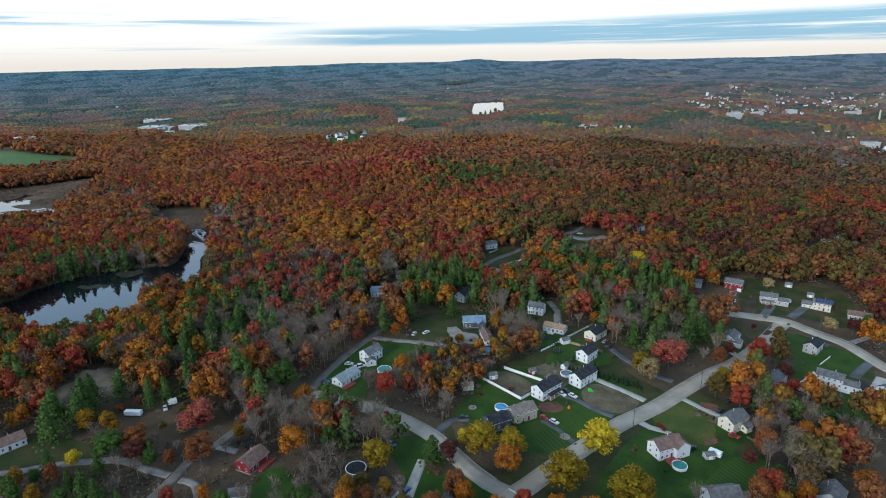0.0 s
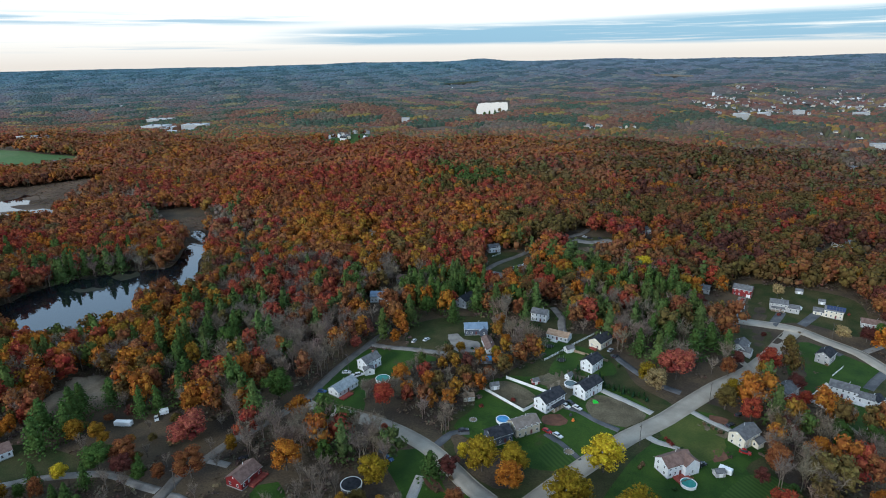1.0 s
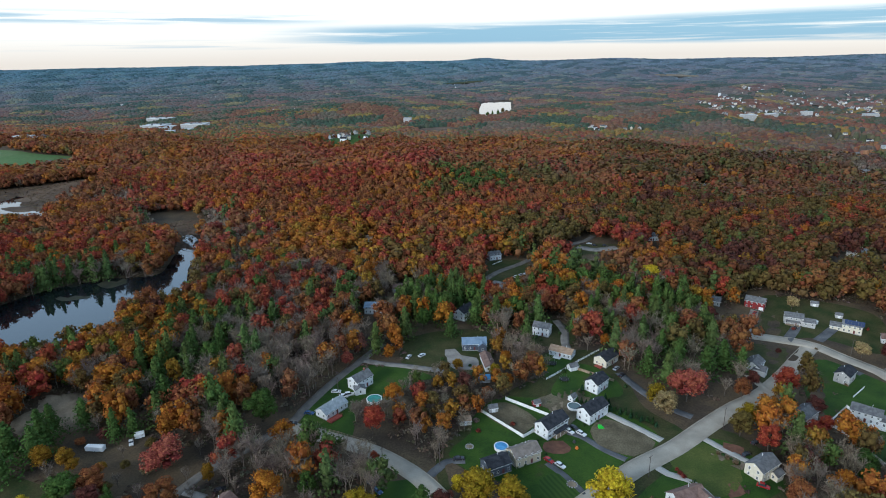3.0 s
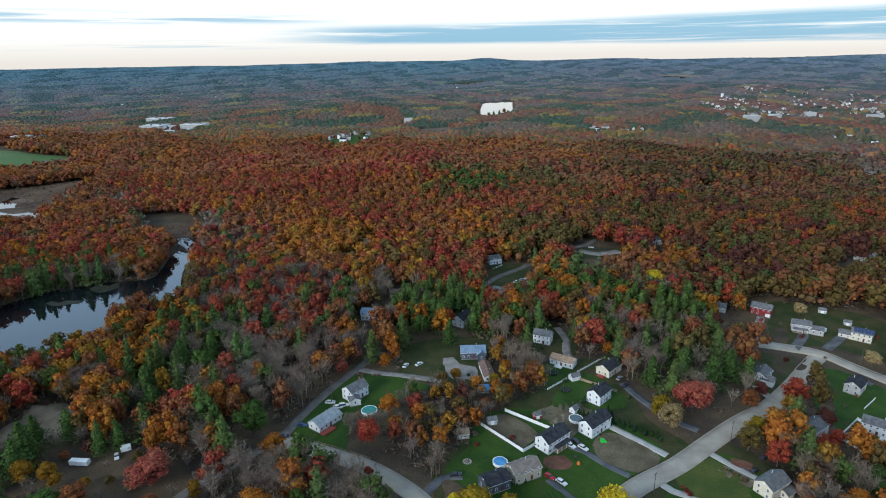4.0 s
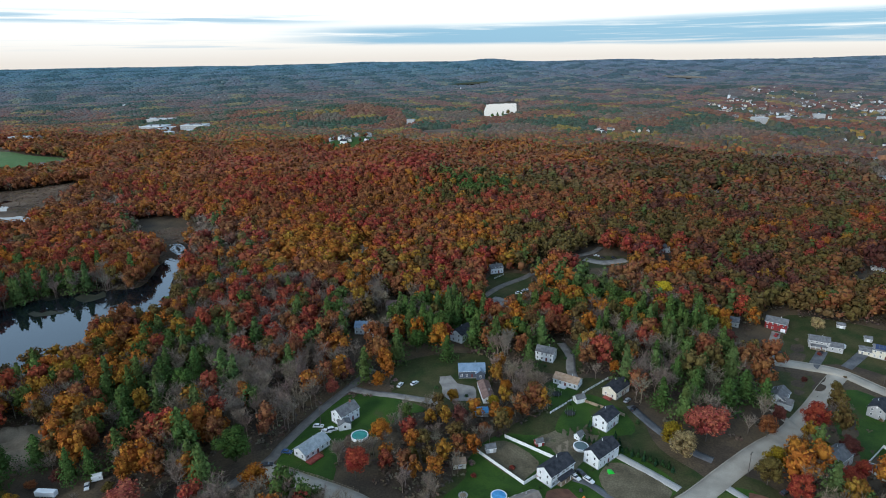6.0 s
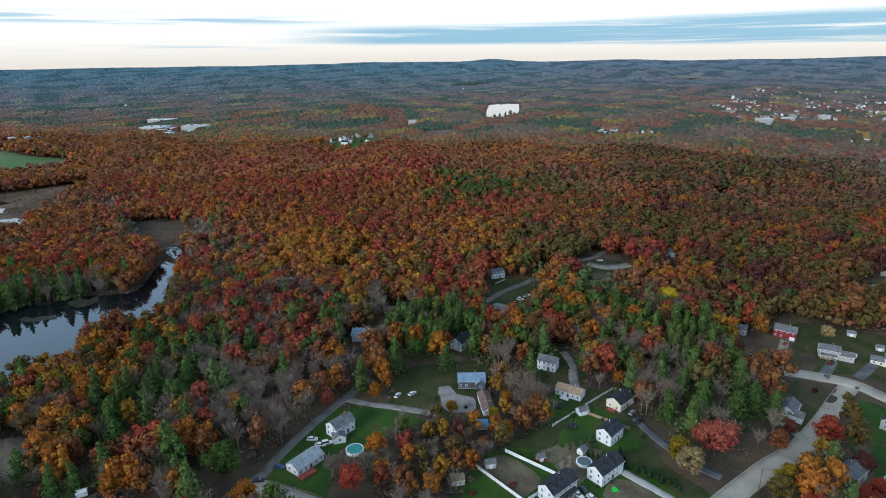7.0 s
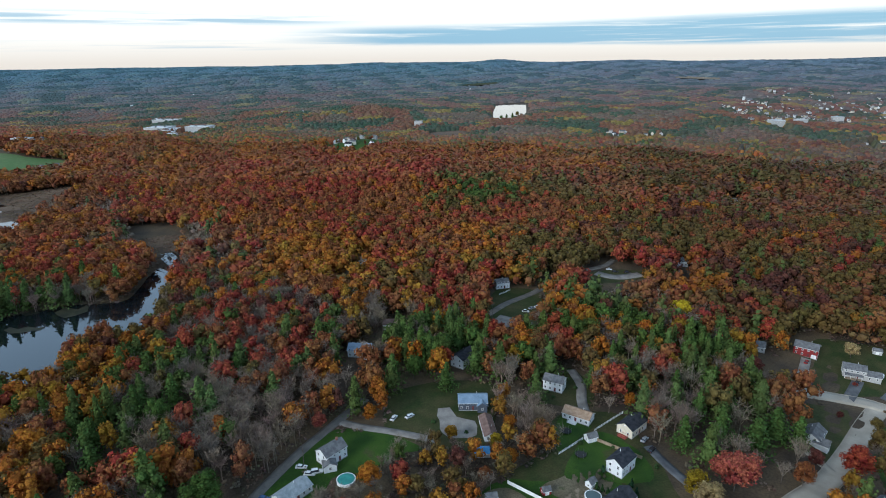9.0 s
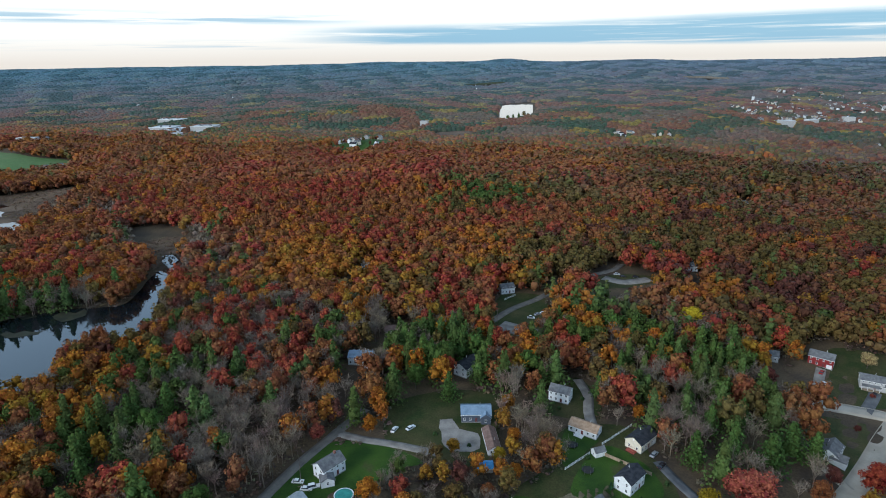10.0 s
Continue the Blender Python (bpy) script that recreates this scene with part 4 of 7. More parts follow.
    hut(-40.2, 260.2, 20, 5.2, 4.2, 2.4, 1.4, "cream", "roof_tan", "beige garden shed on a paved pad")
    hut(-29.1, 272.3, 25, 4.2, 3.2, 2.4, 1.3, "grey", "roof_grey", "pale grey-blue garden shed")
    hut(-9.4, 281.1, 30, 3.4, 2.6, 2.0, 1.3, "red", "roof_grey", "small red garden shed")
    hut(7.4, 289.5, 55, 3.6, 3.0, 2.2, 1.4, "white", "roof_grey", "small white garden shed")
    hut(7.2, 319, 35, 5.0, 3.6, 2.4, 1.6, "white", "roof_grey", "white barn-shaped garden shed")
    hut(-37.4, 298.2, 15, 6.5, 5.0, 2.0, 1.2, "grey", "bluetarp", "shed with bright blue roof")
    hut(-113.9, 168.4, 20, 6.0, 5.0, 2.6, 2.0, "white", "roof_grey", "white outbuilding with pale grey roof")
    hut(-56.7, 179, 70, 6.5, 3.2, 2.2, 1.2, "white", "roof_brown", "small white shed with brown roof")
    hut(105.4, 378.6, -15, 5, 3.6, 2.0, 1.2, "tan", "roof_brown", "brown garden shed in rough grass")
    hut(165.2, 443, -15, 4.5, 3.4, 2.0, 1.3, "grey", "roof_grey", "grey garden shed at the woods' edge")
    hut(175.2, 429.5, -15, 4.0, 3.2, 2.0, 1.3, "grey", "roof_grey", "grey garden shed beside a lawn")
    hut(66.3, 226.7, 20, 4.0, 3.0, 2.0, 1.0, "grey", "roof_grey", "small grey shed on a lawn")


build_houses()


# ---- yards: fences, pools, vehicles ----
def fence(pts, label, high=1.7, mat="trim", panel=2.4, rails=0, group="fences"):
    """Posts and panels, or posts and rails, along a line."""
    pts = [np.array(p, float) for p in pts]
    f = thing("fence", pts[0][0], pts[0][1], 0, label, "fence", group)
    post = Shape().box(-0.08, -0.08, -0.3, 0.08, 0.08, high + 0.12).mesh("post", M[mat])
    if rails:
        s = Shape()
        for k in range(rails):
            z = high * (k + 1) / rails - 0.2
            s.box(0, -0.03, z, 1, 0.03, z + 0.16)
        board = s.mesh("rail", M[mat])
    else:
        board = Shape().box(0, -0.04, 0.05, 1, 0.04, high).mesh("panel", M[mat])
    o = Vector(f.matrix_world.translation)
    for a, b in zip(pts[:-1], pts[1:]):
        d = float(np.hypot(*(b - a)))
        n = max(1, round(d / panel))
        ang = math.degrees(math.atan2(b[1] - a[1], b[0] - a[0]))
        for i in range(n + 1):
            p = a + (b - a) * i / n
            z = lie1(*p)
            part("post", post, f, Matrix.Translation(Vector((p[0], p[1], z)) - o) @ pose(0, 0, 0, 0, 0, ang))
            if i < n:
                q = a + (b - a) * (i + 1) / n
                rise = math.degrees(math.atan2(lie1(*q) - z, d / n))
                part("rail" if rails else "panel", board, f, Matrix.Translation(Vector((p[0], p[1], z)) - o) @ pose(0, 0, 0, 0, -rise, ang) @ Matrix.Diagonal((d / n, 1, 1, 1)))
    LINES.append((np.array(pts), 1.5))
    return f


def pool(x, y, r, label, top, side="trim"):
    p = thing("swimming_pool", x, y, 0, label, "pool")
    part("wall", Shape().tube(0, 0, -0.3, 1.25, r, r, 28, False).tube(0, 0, -0.3, 1.2, r - 0.12, r - 0.12, 28, False).mesh("wall", M[side]), p)
    part("rim", Shape().tube(0, 0, 1.2, 1.3, r + 0.12, r + 0.12, 28, False).tube(0, 0, 1.3, 1.305, r + 0.12, r - 0.25, 28, False).mesh("rim", M["trim"]), p)
    part("cover" if top != "poolwater" else "water", Shape().tube(0, 0, 1.0, 1.15, r - 0.14, r - 0.14, 28).mesh("cover", M[top]), p)
    for k in range(8):
        a = 0.785 * k
        part("support", Shape().box(-0.06, -0.06, -0.3, 0.06, 0.06, 1.25).mesh("support", M["trim"]), p, pose((r + 0.05) * math.cos(a), (r + 0.05) * math.sin(a), 0))
    CLEAR.append(np.array([(x + 1.6 * r * math.cos(a), y + 1.6 * r * math.sin(a)) for a in np.arange(0, 6.2, 0.7)]))


PAINT = {}


def car(x, y, ang, col, label, long=4.7, tall=1.55, boxy=False):
    """A parked car: body, cabin glass, roof, wheels."""
    c = thing("car", x, y, ang, label, "car", "parked cars")
    if col not in PAINT:
        PAINT[col] = plain("car_paint", col, 0.25, 0.2, 0.6)
    l, w = long / 2, 0.92
    prof = [(-l, 0.35), (l, 0.35), (l, 0.72), (l * 0.93, 0.86), (l * 0.42, 0.98), (-l * 0.92, 1.0), (-l, 0.8)]
    n = len(prof)
    v = [(px, sy * w * (0.97 if pz > 0.8 else 1), pz) for sy in (-1, 1) for px, pz in prof]
    f = [tuple(range(n)), tuple(reversed(range(n, 2 * n)))] + [(i, i + n, (i + 1) % n + n, (i + 1) % n) for i in range(n)]
    me = Shape().add(v, f).mesh("body", PAINT[col])
    part("body", me, c)
    back = -l * (0.95 if boxy else 0.78)
    cab = [(back, 0.99), (l * 0.4, 0.97), (l * 0.12, tall - 0.06), (back + (0.1 if boxy else 0.55), tall - 0.06)]
    v = [(px, sy * (0.86 if pz < 1.1 else 0.7), pz) for sy in (-1, 1) for px, pz in cab]
    f = [(0, 1, 2, 3), (7, 6, 5, 4)] + [(i, i + 4, (i + 1) % 4 + 4, (i + 1) % 4) for i in range(4)]
    part("cabin_glass", Shape().add(v, f).mesh("cabin_glass", M["glass"]), c)
    part("roof", Shape().box(back + (0.1 if boxy else 0.5), -0.72, tall - 0.07, l * 0.14, 0.72, tall).mesh("roof", PAINT[col]), c)
    for px in (-l * 0.6, l * 0.62):
        for py in (-0.84, 0.84):
            wheel = part("wheel", WHEEL[0], c, pose(px, py, 0.33))
            part("rim", WHEEL[1], wheel)
    for py in (-0.6, 0.6):
        part("headlight", LAMP[0], c, pose(l, py, 0.66))
        part("tail_light", LAMP[1], c, pose(-l, py, 0.74))
    return c


def wheel_mesh():
    t, k = Shape(), Shape()
    n = 12
    ring = [(0.33 * math.cos(6.283 * i / n), 0.33 * math.sin(6.283 * i / n)) for i in range(n)]
    t.add([(a, s, b) for s in (-0.11, 0.11) for a, b in ring], [tuple(range(n)), tuple(reversed(range(n, 2 * n)))] + [(i, i + n, (i + 1) % n + n, (i + 1) % n) for i in range(n)])
    k.add([(a * 0.6, s, b * 0.6) for s in (-0.125, 0.125) for a, b in ring], [tuple(range(n)), tuple(reversed(range(n, 2 * n)))] + [(i, i + n, (i + 1) % n + n, (i + 1) % n) for i in range(n)])
    return t.mesh("wheel", M["rubber"]), k.mesh("rim", M["chrome"])


WHEEL = wheel_mesh()
LAMP = (Shape().box(-0.05, -0.2, -0.08, 0.02, 0.2, 0.08).mesh("headlight", plain("lamp_glass", (0.7, 0.7, 0.7), 0.2)), Shape().box(-0.02, -0.15, -0.09, 0.05, 0.15, 0.09).mesh("tail_light", plain("red_lamp", (0.3, 0.01, 0.01), 0.3)))


def trailer(x, y, ang, L, label, col=(0.72, 0.73, 0.74)):
    """A white box trailer or camper on wheels."""
    c = thing("trailer", x, y, ang, label, "trailer", "parked trailers")
    if col not in PAINT:
        PAINT[col] = plain("trailer_paint", col, 0.4)
    s = Shape().box(-L / 2, -1.15, 0.5, L / 2, 1.15, 2.5)
    s.add([(-L / 2, -1.15, 2.5), (L / 2, -1.15, 2.5), (L / 2 - 0.2, -0.9, 2.7), (-L / 2 + 0.2, -0.9, 2.7), (-L / 2, 1.15, 2.5), (L / 2, 1.15, 2.5), (L / 2 - 0.2, 0.9, 2.7), (-L / 2 + 0.2, 0.9, 2.7)], [(0, 1, 2, 3), (3, 2, 6, 7), (7, 6, 5, 4), (1, 5, 6, 2), (4, 0, 3, 7)])
    part("body", s.mesh("body", PAINT[col]), c)
    for px in (-0.5, 0.5):
        for py in (-1.0, 1.0):
            wheel = part("wheel", WHEEL[0], c, pose(px, py, 0.33))
            part("rim", WHEEL[1], wheel)
    part("drawbar", Shape().box(L / 2, -0.08, 0.5, L / 2 + 1.2, 0.08, 0.62).mesh("drawbar", M["rubber"]), c)
    part("window", WINDOW[(0.8, 0.9)][0], c, pose(0, -1.15, 1.7))


def trampoline(x, y, r, label):
    c = thing("trampoline", x, y, 0, label, "trampoline")
    part("mat", Shape().tube(0, 0, 0.82, 0.86, r - 0.35, r - 0.35, 20).mesh("mat", M["rubber"]), c)
    part("pad", Shape().tube(0, 0, 0.8, 0.9, r, r, 20, False).tube(0, 0, 0.9, 0.9, r, r - 0.35, 20, False).mesh("pad", M["roof_dark"]), c)
    for k in range(6):
        a = 1.047 * k
        part("leg", Shape().tube(r * math.cos(a), r * math.sin(a), -0.1, 2.4, 0.05, 0.05, 6).mesh("leg", M["chrome"]), c)


def utility_pole(x, y, ang):
    c = thing("utility_pole", x, y, ang, "weathered wooden utility pole beside the road", "utility pole", "utility poles")
    part("pole", Shape().tube(0, 0, -0.5, 10.5, 0.16, 0.11, 8).mesh("pole", M["bark"]), c)
    part("crossarm", Shape().box(-1.1, -0.06, 9.6, 1.1, 0.06, 9.75).mesh("crossarm", M["bark"]), c)
    for k in (-0.9, 0.0, 0.9):
        part("insulator", Shape().tube(k, 0, 9.75, 9.95, 0.06, 0.04, 6).mesh("insulator", M["roof_grey"]), c)


def shrub(x, y, hi, wi, tint, label, cone=False):
    """A garden shrub of leaf clumps."""
    r = np.random.RandomState(int(abs(x * 7 + y * 13)) % 9999)
    n = 60
    d = r.normal(0, 1, (n, 3))
    d[:, 2] = np.abs(d[:, 2])
    d /= np.linalg.norm(d, axis=1)[:, None]
    p = d * np.array((0.5, 0.5, 0.9))
    if cone:
        p[:, :2] *= (1.05 - p[:, 2:3])
    v, q = merge([cards(p, d, 0.16, r), cube_ball(np.array((0, 0, 0.35)), np.array((0.33, 0.33, 0.4)) * (0.8 if cone else 1), r, 2)])
    s = new("shrub", quads("shrub", v * np.array((wi, wi, hi)), q, M["leaf"], np.array(tint)))
    s.location = (x, y, lie1(x, y))
    return tagged(s, label, "shrub", "garden shrubs")


def fire_ring(x, y, r):
    c = thing("fire_ring", x, y, 0, "round stone-edged bed on a lawn", "fire ring")
    for k in range(12):
        a = 0.5236 * k
        part("stone", STONE, c, pose(r * math.cos(a), r * math.sin(a), 0, 0, 0, 30 * k))
    part("bed", Shape().tube(0, 0, -0.1, 0.2, r - 0.2, r - 0.3, 12).mesh("bed", M["soil"]), c)


STONE = Shape().add([(-0.35, -0.3, -0.1), (0.35, -0.3, -0.1), (0.3, 0.3, -0.1), (-0.3, 0.3, -0.1), (-0.25, -0.2, 0.4), (0.26, -0.22, 0.36), (0.2, 0.2, 0.42), (-0.22, 0.2, 0.38)], [(4, 5, 6, 7), (0, 1, 5, 4), (1, 2, 6, 5), (2, 3, 7, 6), (3, 0, 4, 7)]).mesh("stone", M["stone"])


def yards():
    M["mulch"] = mottled("red_mulch", (0.1, 0.045, 0.03), (0.17, 0.08, 0.05), 0.3, 3.0, 0.95, 0.4)
    for words, mat, pts in (
        ("bare brown yard between white fences", "worn_yard", [(-34.2, 271.7), (-24.3, 280.6), (-9, 270.1), (-11.1, 261.3), (-13.7, 256.3), (-25, 262.6)]),
        ("tan and green patchy front lawn", "worn_yard", [(15.9, 268.9), (23.8, 277), (42.3, 264), (32.2, 252.4), (18.3, 257.2)]),
        ("worn brown grass behind houses", "worn_yard", [(-11.6, 284.2), (2.9, 296.3), (16.4, 299), (9, 274), (3.4, 267.5), (-4, 279.8)]),
        ("reddish mulch bed before a white house", "mulch", [(-4.3, 253.2), (3.7, 256.3), (7.7, 252.2), (3.9, 246.8), (-4, 247.1)]),
        ("tan mulch bed along a drive", "soil", [(63.8, 260.6), (67.4, 264.2), (77.4, 256.1), (74.8, 252)]),
        ("reddish bare soil in a lawn", "mulch", [(65.6, 241.6), (71.8, 244.4), (72.9, 239), (66.5, 234.5)]),
        ("reddish mulch beside a drive", "mulch", [(71.5, 269.8), (80.1, 268.2), (77.3, 263.4), (69.7, 265.6)]),
        ("green lawn behind a white house", "lawn", [(-2, 292), (2.2, 314.6), (8.7, 325), (16.4, 325), (27.4, 315.4), (32.0, 304.3), (30.3, 297.5), (19, 294)]),
        ("green lawn around a tan house", "lawn", [(-8.5, 315.8), (-6.3, 334.0), (7.2, 330.4), (2.5, 320.1), (-4.5, 307.3)]),
        ("sandy patch by a pool", "soil", [(-3.4, 278.2), (3.1, 287.1), (7.5, 282.7), (3.3, 275.1)]),
        ("brown leaf-strewn verge beside the street", "mulch", [(-49.5, 203.4), (-41.6, 199.9), (-38.4, 195.6), (-44.1, 195.2)]),
        ("brown leaf-strewn yard", "ground", [(-42.9, 231.7), (-29, 225.8), (-15, 222.3), (-9.2, 210.1), (-18.7, 201.2), (-34.1, 210.8)]),
        ("worn ground beside a driveway", "gravel", [(-63.6, 325.7), (-58.3, 328.4), (-53.6, 321.6), (-44.8, 320.4), (-42, 310.1), (-49.3, 306.4), (-57, 308.3)]),
        ("leaf-strewn verge beside the street", "mulch", [(62.8, 279.4), (81.9, 300.9), (99.9, 322.1), (100.1, 315.8), (82.1, 292.9), (66.3, 274.9)]),
        ("yellowing green lawn beside the street", "yellow_grass", [(46.6, 252.5), (53.9, 261.4), (62.6, 268.1), (68.7, 261.5), (73.7, 253.4), (71.9, 242.8), (61.1, 233.4), (52.0, 241.8)]),
    ):
        patch("yard_patch", pts, M[mat], words, 0.17, 3.0, clear=False, category="yard", wobble=0.25)
    fence([(-38.5, 273.2), (-13.3, 254.7), (-8.8, 260.3)], "white vinyl panel fence round a back yard")
    fence([(-24.3, 282.8), (-2.4, 272.8)], "white vinyl panel fence behind a house")
    fence([(-5.8, 305.5), (3.5, 318.1)], "white picket fence across the grass", 1.3, rails=3)
    fence([(8.8, 326.1), (21.5, 343.2)], "white picket fence beside a drive", 1.3, rails=3)
    fence([(8.8, 319.1), (27.9, 310.9)], "tan wooden panel fence between yards", 1.7, "wood")
    fence([(127.7, 309.2), (134.4, 295.9), (139.8, 278.7)], "long white vinyl fence along bare woods")
    fence([(139.8, 278.7), (158.6, 305.8)], "white vinyl fence beside a patio")
    fence([(127.7, 309.2), (142, 326.6), (144, 322.6)], "white vinyl fence round a pool patio")
    fence([(149.3, 337.5), (158.6, 348.5)], "white vinyl fence on a green lawn", 1.2)
    fence([(99.4, 216.6), (102.9, 214.2)], "white vinyl fence beside a house")
    fence([(-109.3, 243.8), (-93.6, 241.2), (-74.8, 236.7)], "brown wooden rail fence along the street", 1.1, "wood", rails=2)
    fence([(-55.8, 470.5), (-49.8, 480)], "white rail fence by a house in the woods", 1.2, rails=2)
    pool(8.2, 282.8, 3.1, "round above-ground pool with grey water", "poolwater")
    pool(53.4, 218, 3.0, "round above-ground pool with teal cover", "teal")
    pool(-86.4, 269.2, 3.7, "round above-ground pool with teal cover", "teal")
    pool(-74.8, 191.3, 4.2, "round above-ground pool with dark cover", "roof_dark", "roof_grey")
    pool(-21.9, 245.5, 3.0, "round pool with bright blue cover", "bluetarp")
    pool(130.3, 308.4, 3.4, "round pool with grey winter cover", "roof_grey")
    white, dark, redc, bluec, silver = (0.7, 0.7, 0.7), (0.03, 0.03, 0.035), (0.35, 0.02, 0.02), (0.04, 0.09, 0.2), (0.35, 0.36, 0.38)
    for x, y, ang, col, words in (
        (3, 239.2, -38, white, "white car on a dark driveway"), (-1.7, 241.4, -38, redc, "red car on a dark driveway"),
        (6.2, 263.2, -40, white, "white estate car before a house"), (8.4, 266.3, -40, dark, "dark car before a white house"), (11.4, 262.7, -38, white, "white car on a driveway"),
        (60.8, 231.3, 40, dark, "dark pickup behind a house"), (78.9, 263.3, 40, dark, "dark car on a driveway"), (-51.6, 183.1, 70, bluec, "pale blue car on a driveway"), (-65, 209.8, -40, bluec, "blue car in a yard"),
        (-107.4, 272.6, 10, white, "white car beside a house"), (-102.2, 269.6, 10, white, "white car beside a lawn"), (-99.9, 271.4, 30, white, "white van beside a house"), (-112.8, 252.8, 0, bluec, "blue car beside the lane"),
        (-116.9, 243.5, 20, dark, "dark car by the crossing"), (-38.2, 234.7, 20, dark, "dark car on a driveway"), (-125.1, 198.2, 40, dark, "dark car behind a red house"),
        (200.8, 395.4, 20, bluec, "blue car beside a house"), (200.9, 391, 20, white, "white and blue car beside a house"), (124, 425.2, 60, redc, "dark red car on a driveway"), (122.3, 414.6, 80, white, "white car on a driveway"),
        (90.7, 395, -10, white, "white van parked on the street"), (144.4, 411.6, 60, dark, "dark car before a garage"), (165.1, 306.7, 60, silver, "silver car beside a house"),
        (-81.3, 313.7, 80, white, "white car in a yard"), (-74.6, 316.7, 60, white, "white car in a worn yard"), (-35.1, 446.3, 10, white, "white truck on a turning place"), (-31.5, 452.5, 40, silver, "silver car on a turning place"), (-28.2, 456, 40, white, "white car on a turning place"),
        (19.2, 536.8, 0, white, "white car in a lot"), (23.6, 533.7, 0, dark, "dark car in a lot"), (32.6, 535.2, 0, dark, "dark pickup in a lot"), (29.9, 324.5, 60, silver, "silver car before a house"), (32.3, 317.8, 60, dark, "dark car on a black driveway"),
        (158, 421.5, 10, dark, "dark car before a garage door"), (80.3, 243.9, -20, redc, "red pickup behind a house"), (-180.2, 217.3, -50, white, "white car in a clearing"), (85.2, 273.8, 40, dark, "dark car under trees"),
    ):
        car(x, y, ang, col, words, boxy="van" in words or "estate" in words, tall=1.95 if "van" in words or "pickup" in words or "truck" in words else 1.5)
    trailer(-191.9, 210.2, 8, 8, "long white trailer in the woods")
    trailer(69.2, 228.7, -30, 5, "white boat trailer on a lawn")
    trailer(156.3, 418.3, 20, 6, "white camper beside a garage")
    trailer(-179.4, 221.9, 40, 4, "white trailer in a clearing")
    trampoline(-3.7, 322.1, 2.3, "round black trampoline in a back yard")
    trampoline(3.1, 307.1, 2.3, "round black trampoline on worn grass")
    for x, y, ang in ((-117.5, 271.2, 40), (-67.2, 222.8, 60), (37.4, 240.1, 50), (-45.2, 230, 60), (-107, 274.2, 50), (73.8, 281.6, 50), (119.6, 401.9, 0), (166.2, 385.1, -30), (-141.1, 176.1, 50), (-54.5, 432, 30)):
        utility_pole(x, y, ang)
    for x, y, col in ((9.5, 251.8, (0.6, 0.16, 0.02)), (8.4, 255.9, (0.03, 0.03, 0.03))):
        d = thing("lawn_decoration", x, y, 0, "small inflatable lawn decoration beside a drive", "decoration")
        part("balloon", Shape().tube(0, 0, 0, 0.5, 0.5, 0.8, 10).tube(0, 0, 0.5, 1.5, 0.8, 0.35, 10).mesh("balloon", plain("inflated_nylon", col, 0.5)), d)
    g = thing("play_set", 20.2, 269.5, 20, "bright green inflatable toy on a lawn", "toy")
    part("slide", Shape().add([(-1.4, -0.8, 0), (1.4, -0.8, 0), (1.4, 0.8, 0), (-1.4, 0.8, 0), (-1.3, -0.7, 1.5), (0.2, -0.7, 1.2), (0.2, 0.7, 1.2), (-1.3, 0.7, 1.5)], [(4, 5, 6, 7), (0, 1, 5, 4), (1, 2, 6, 5), (2, 3, 7, 6), (3, 0, 4, 7)]).mesh("slide", plain("green_plastic", (0.05, 0.55, 0.05), 0.4)), g)
    fire_ring(7.8, 229.3, 2.0)
    fire_ring(-35.3, 243.8, 1.6)
    line = smooth_line([(22.5, 285.3), (29, 281.5), (38, 278.1), (44.5, 275.4)], 3.6)
    for p in line:
        shrub(p[0], p[1], 3.0, 1.7, (0.02, 0.05, 0.024), "dark green cone-shaped cedar along a drive", True)
    for x, y in [(20.1, 299.7), (22.8, 292.9), (24.3, 288.4), (11.9, 298.1), (14.1, 301.1)]:
        shrub(x, y, 4.0, 2.2, (0.022, 0.052, 0.024), "dark green cone-shaped cedar by a house", True)
    greens, browns, reds = (0.04, 0.07, 0.025), (0.13, 0.09, 0.05), (0.15, 0.035, 0.025)
    for pts, tint, words, hi in (
        ([(-3.1, 245.4), (-7, 254.2), (-14.2, 234.2), (-11.1, 236.6), (12.6, 269.3), (18.7, 273.8), (54.7, 241.1), (47.9, 214.3), (83.5, 256.3), (74.3, 256.2), (71.8, 258.5), (69.3, 260.7)], greens, "low green shrub beside a house", 1.3),
        ([(67.4, 261.3), (70.6, 258.7), (73.2, 256), (150.8, 349.9), (147.5, 353.6), (149, 388.4), (-37.5, 202.8), (-41.8, 195), (35.9, 224.6), (37.2, 226.8)], browns, "brown autumn shrub in a yard", 1.8),
        ([(49, 246.8), (50, 244.8), (50.9, 242.8), (143.1, 410), (187, 416.1), (-71.8, 229.5), (-33.2, 255.1), (-18.7, 263.1)], reds, "small reddish shrub on a lawn", 1.8),
        ([(-13.8, 352.6), (-10.9, 348.5), (-0.8, 359.5), (-36, 354.5), (-35.4, 332.8), (-46.6, 310.9), (-62.8, 315), (2.9, 315.3), (16.5, 316), (33.3, 306.6)], greens, "dark green shrub in a yard", 1.8),
    ):
        for i, (x, y) in enumerate(pts):
            shrub(x, y, hi * (0.8 + 0.1 * (i % 5)), hi * (0.9 + 0.15 * (i % 4)), tint, words)


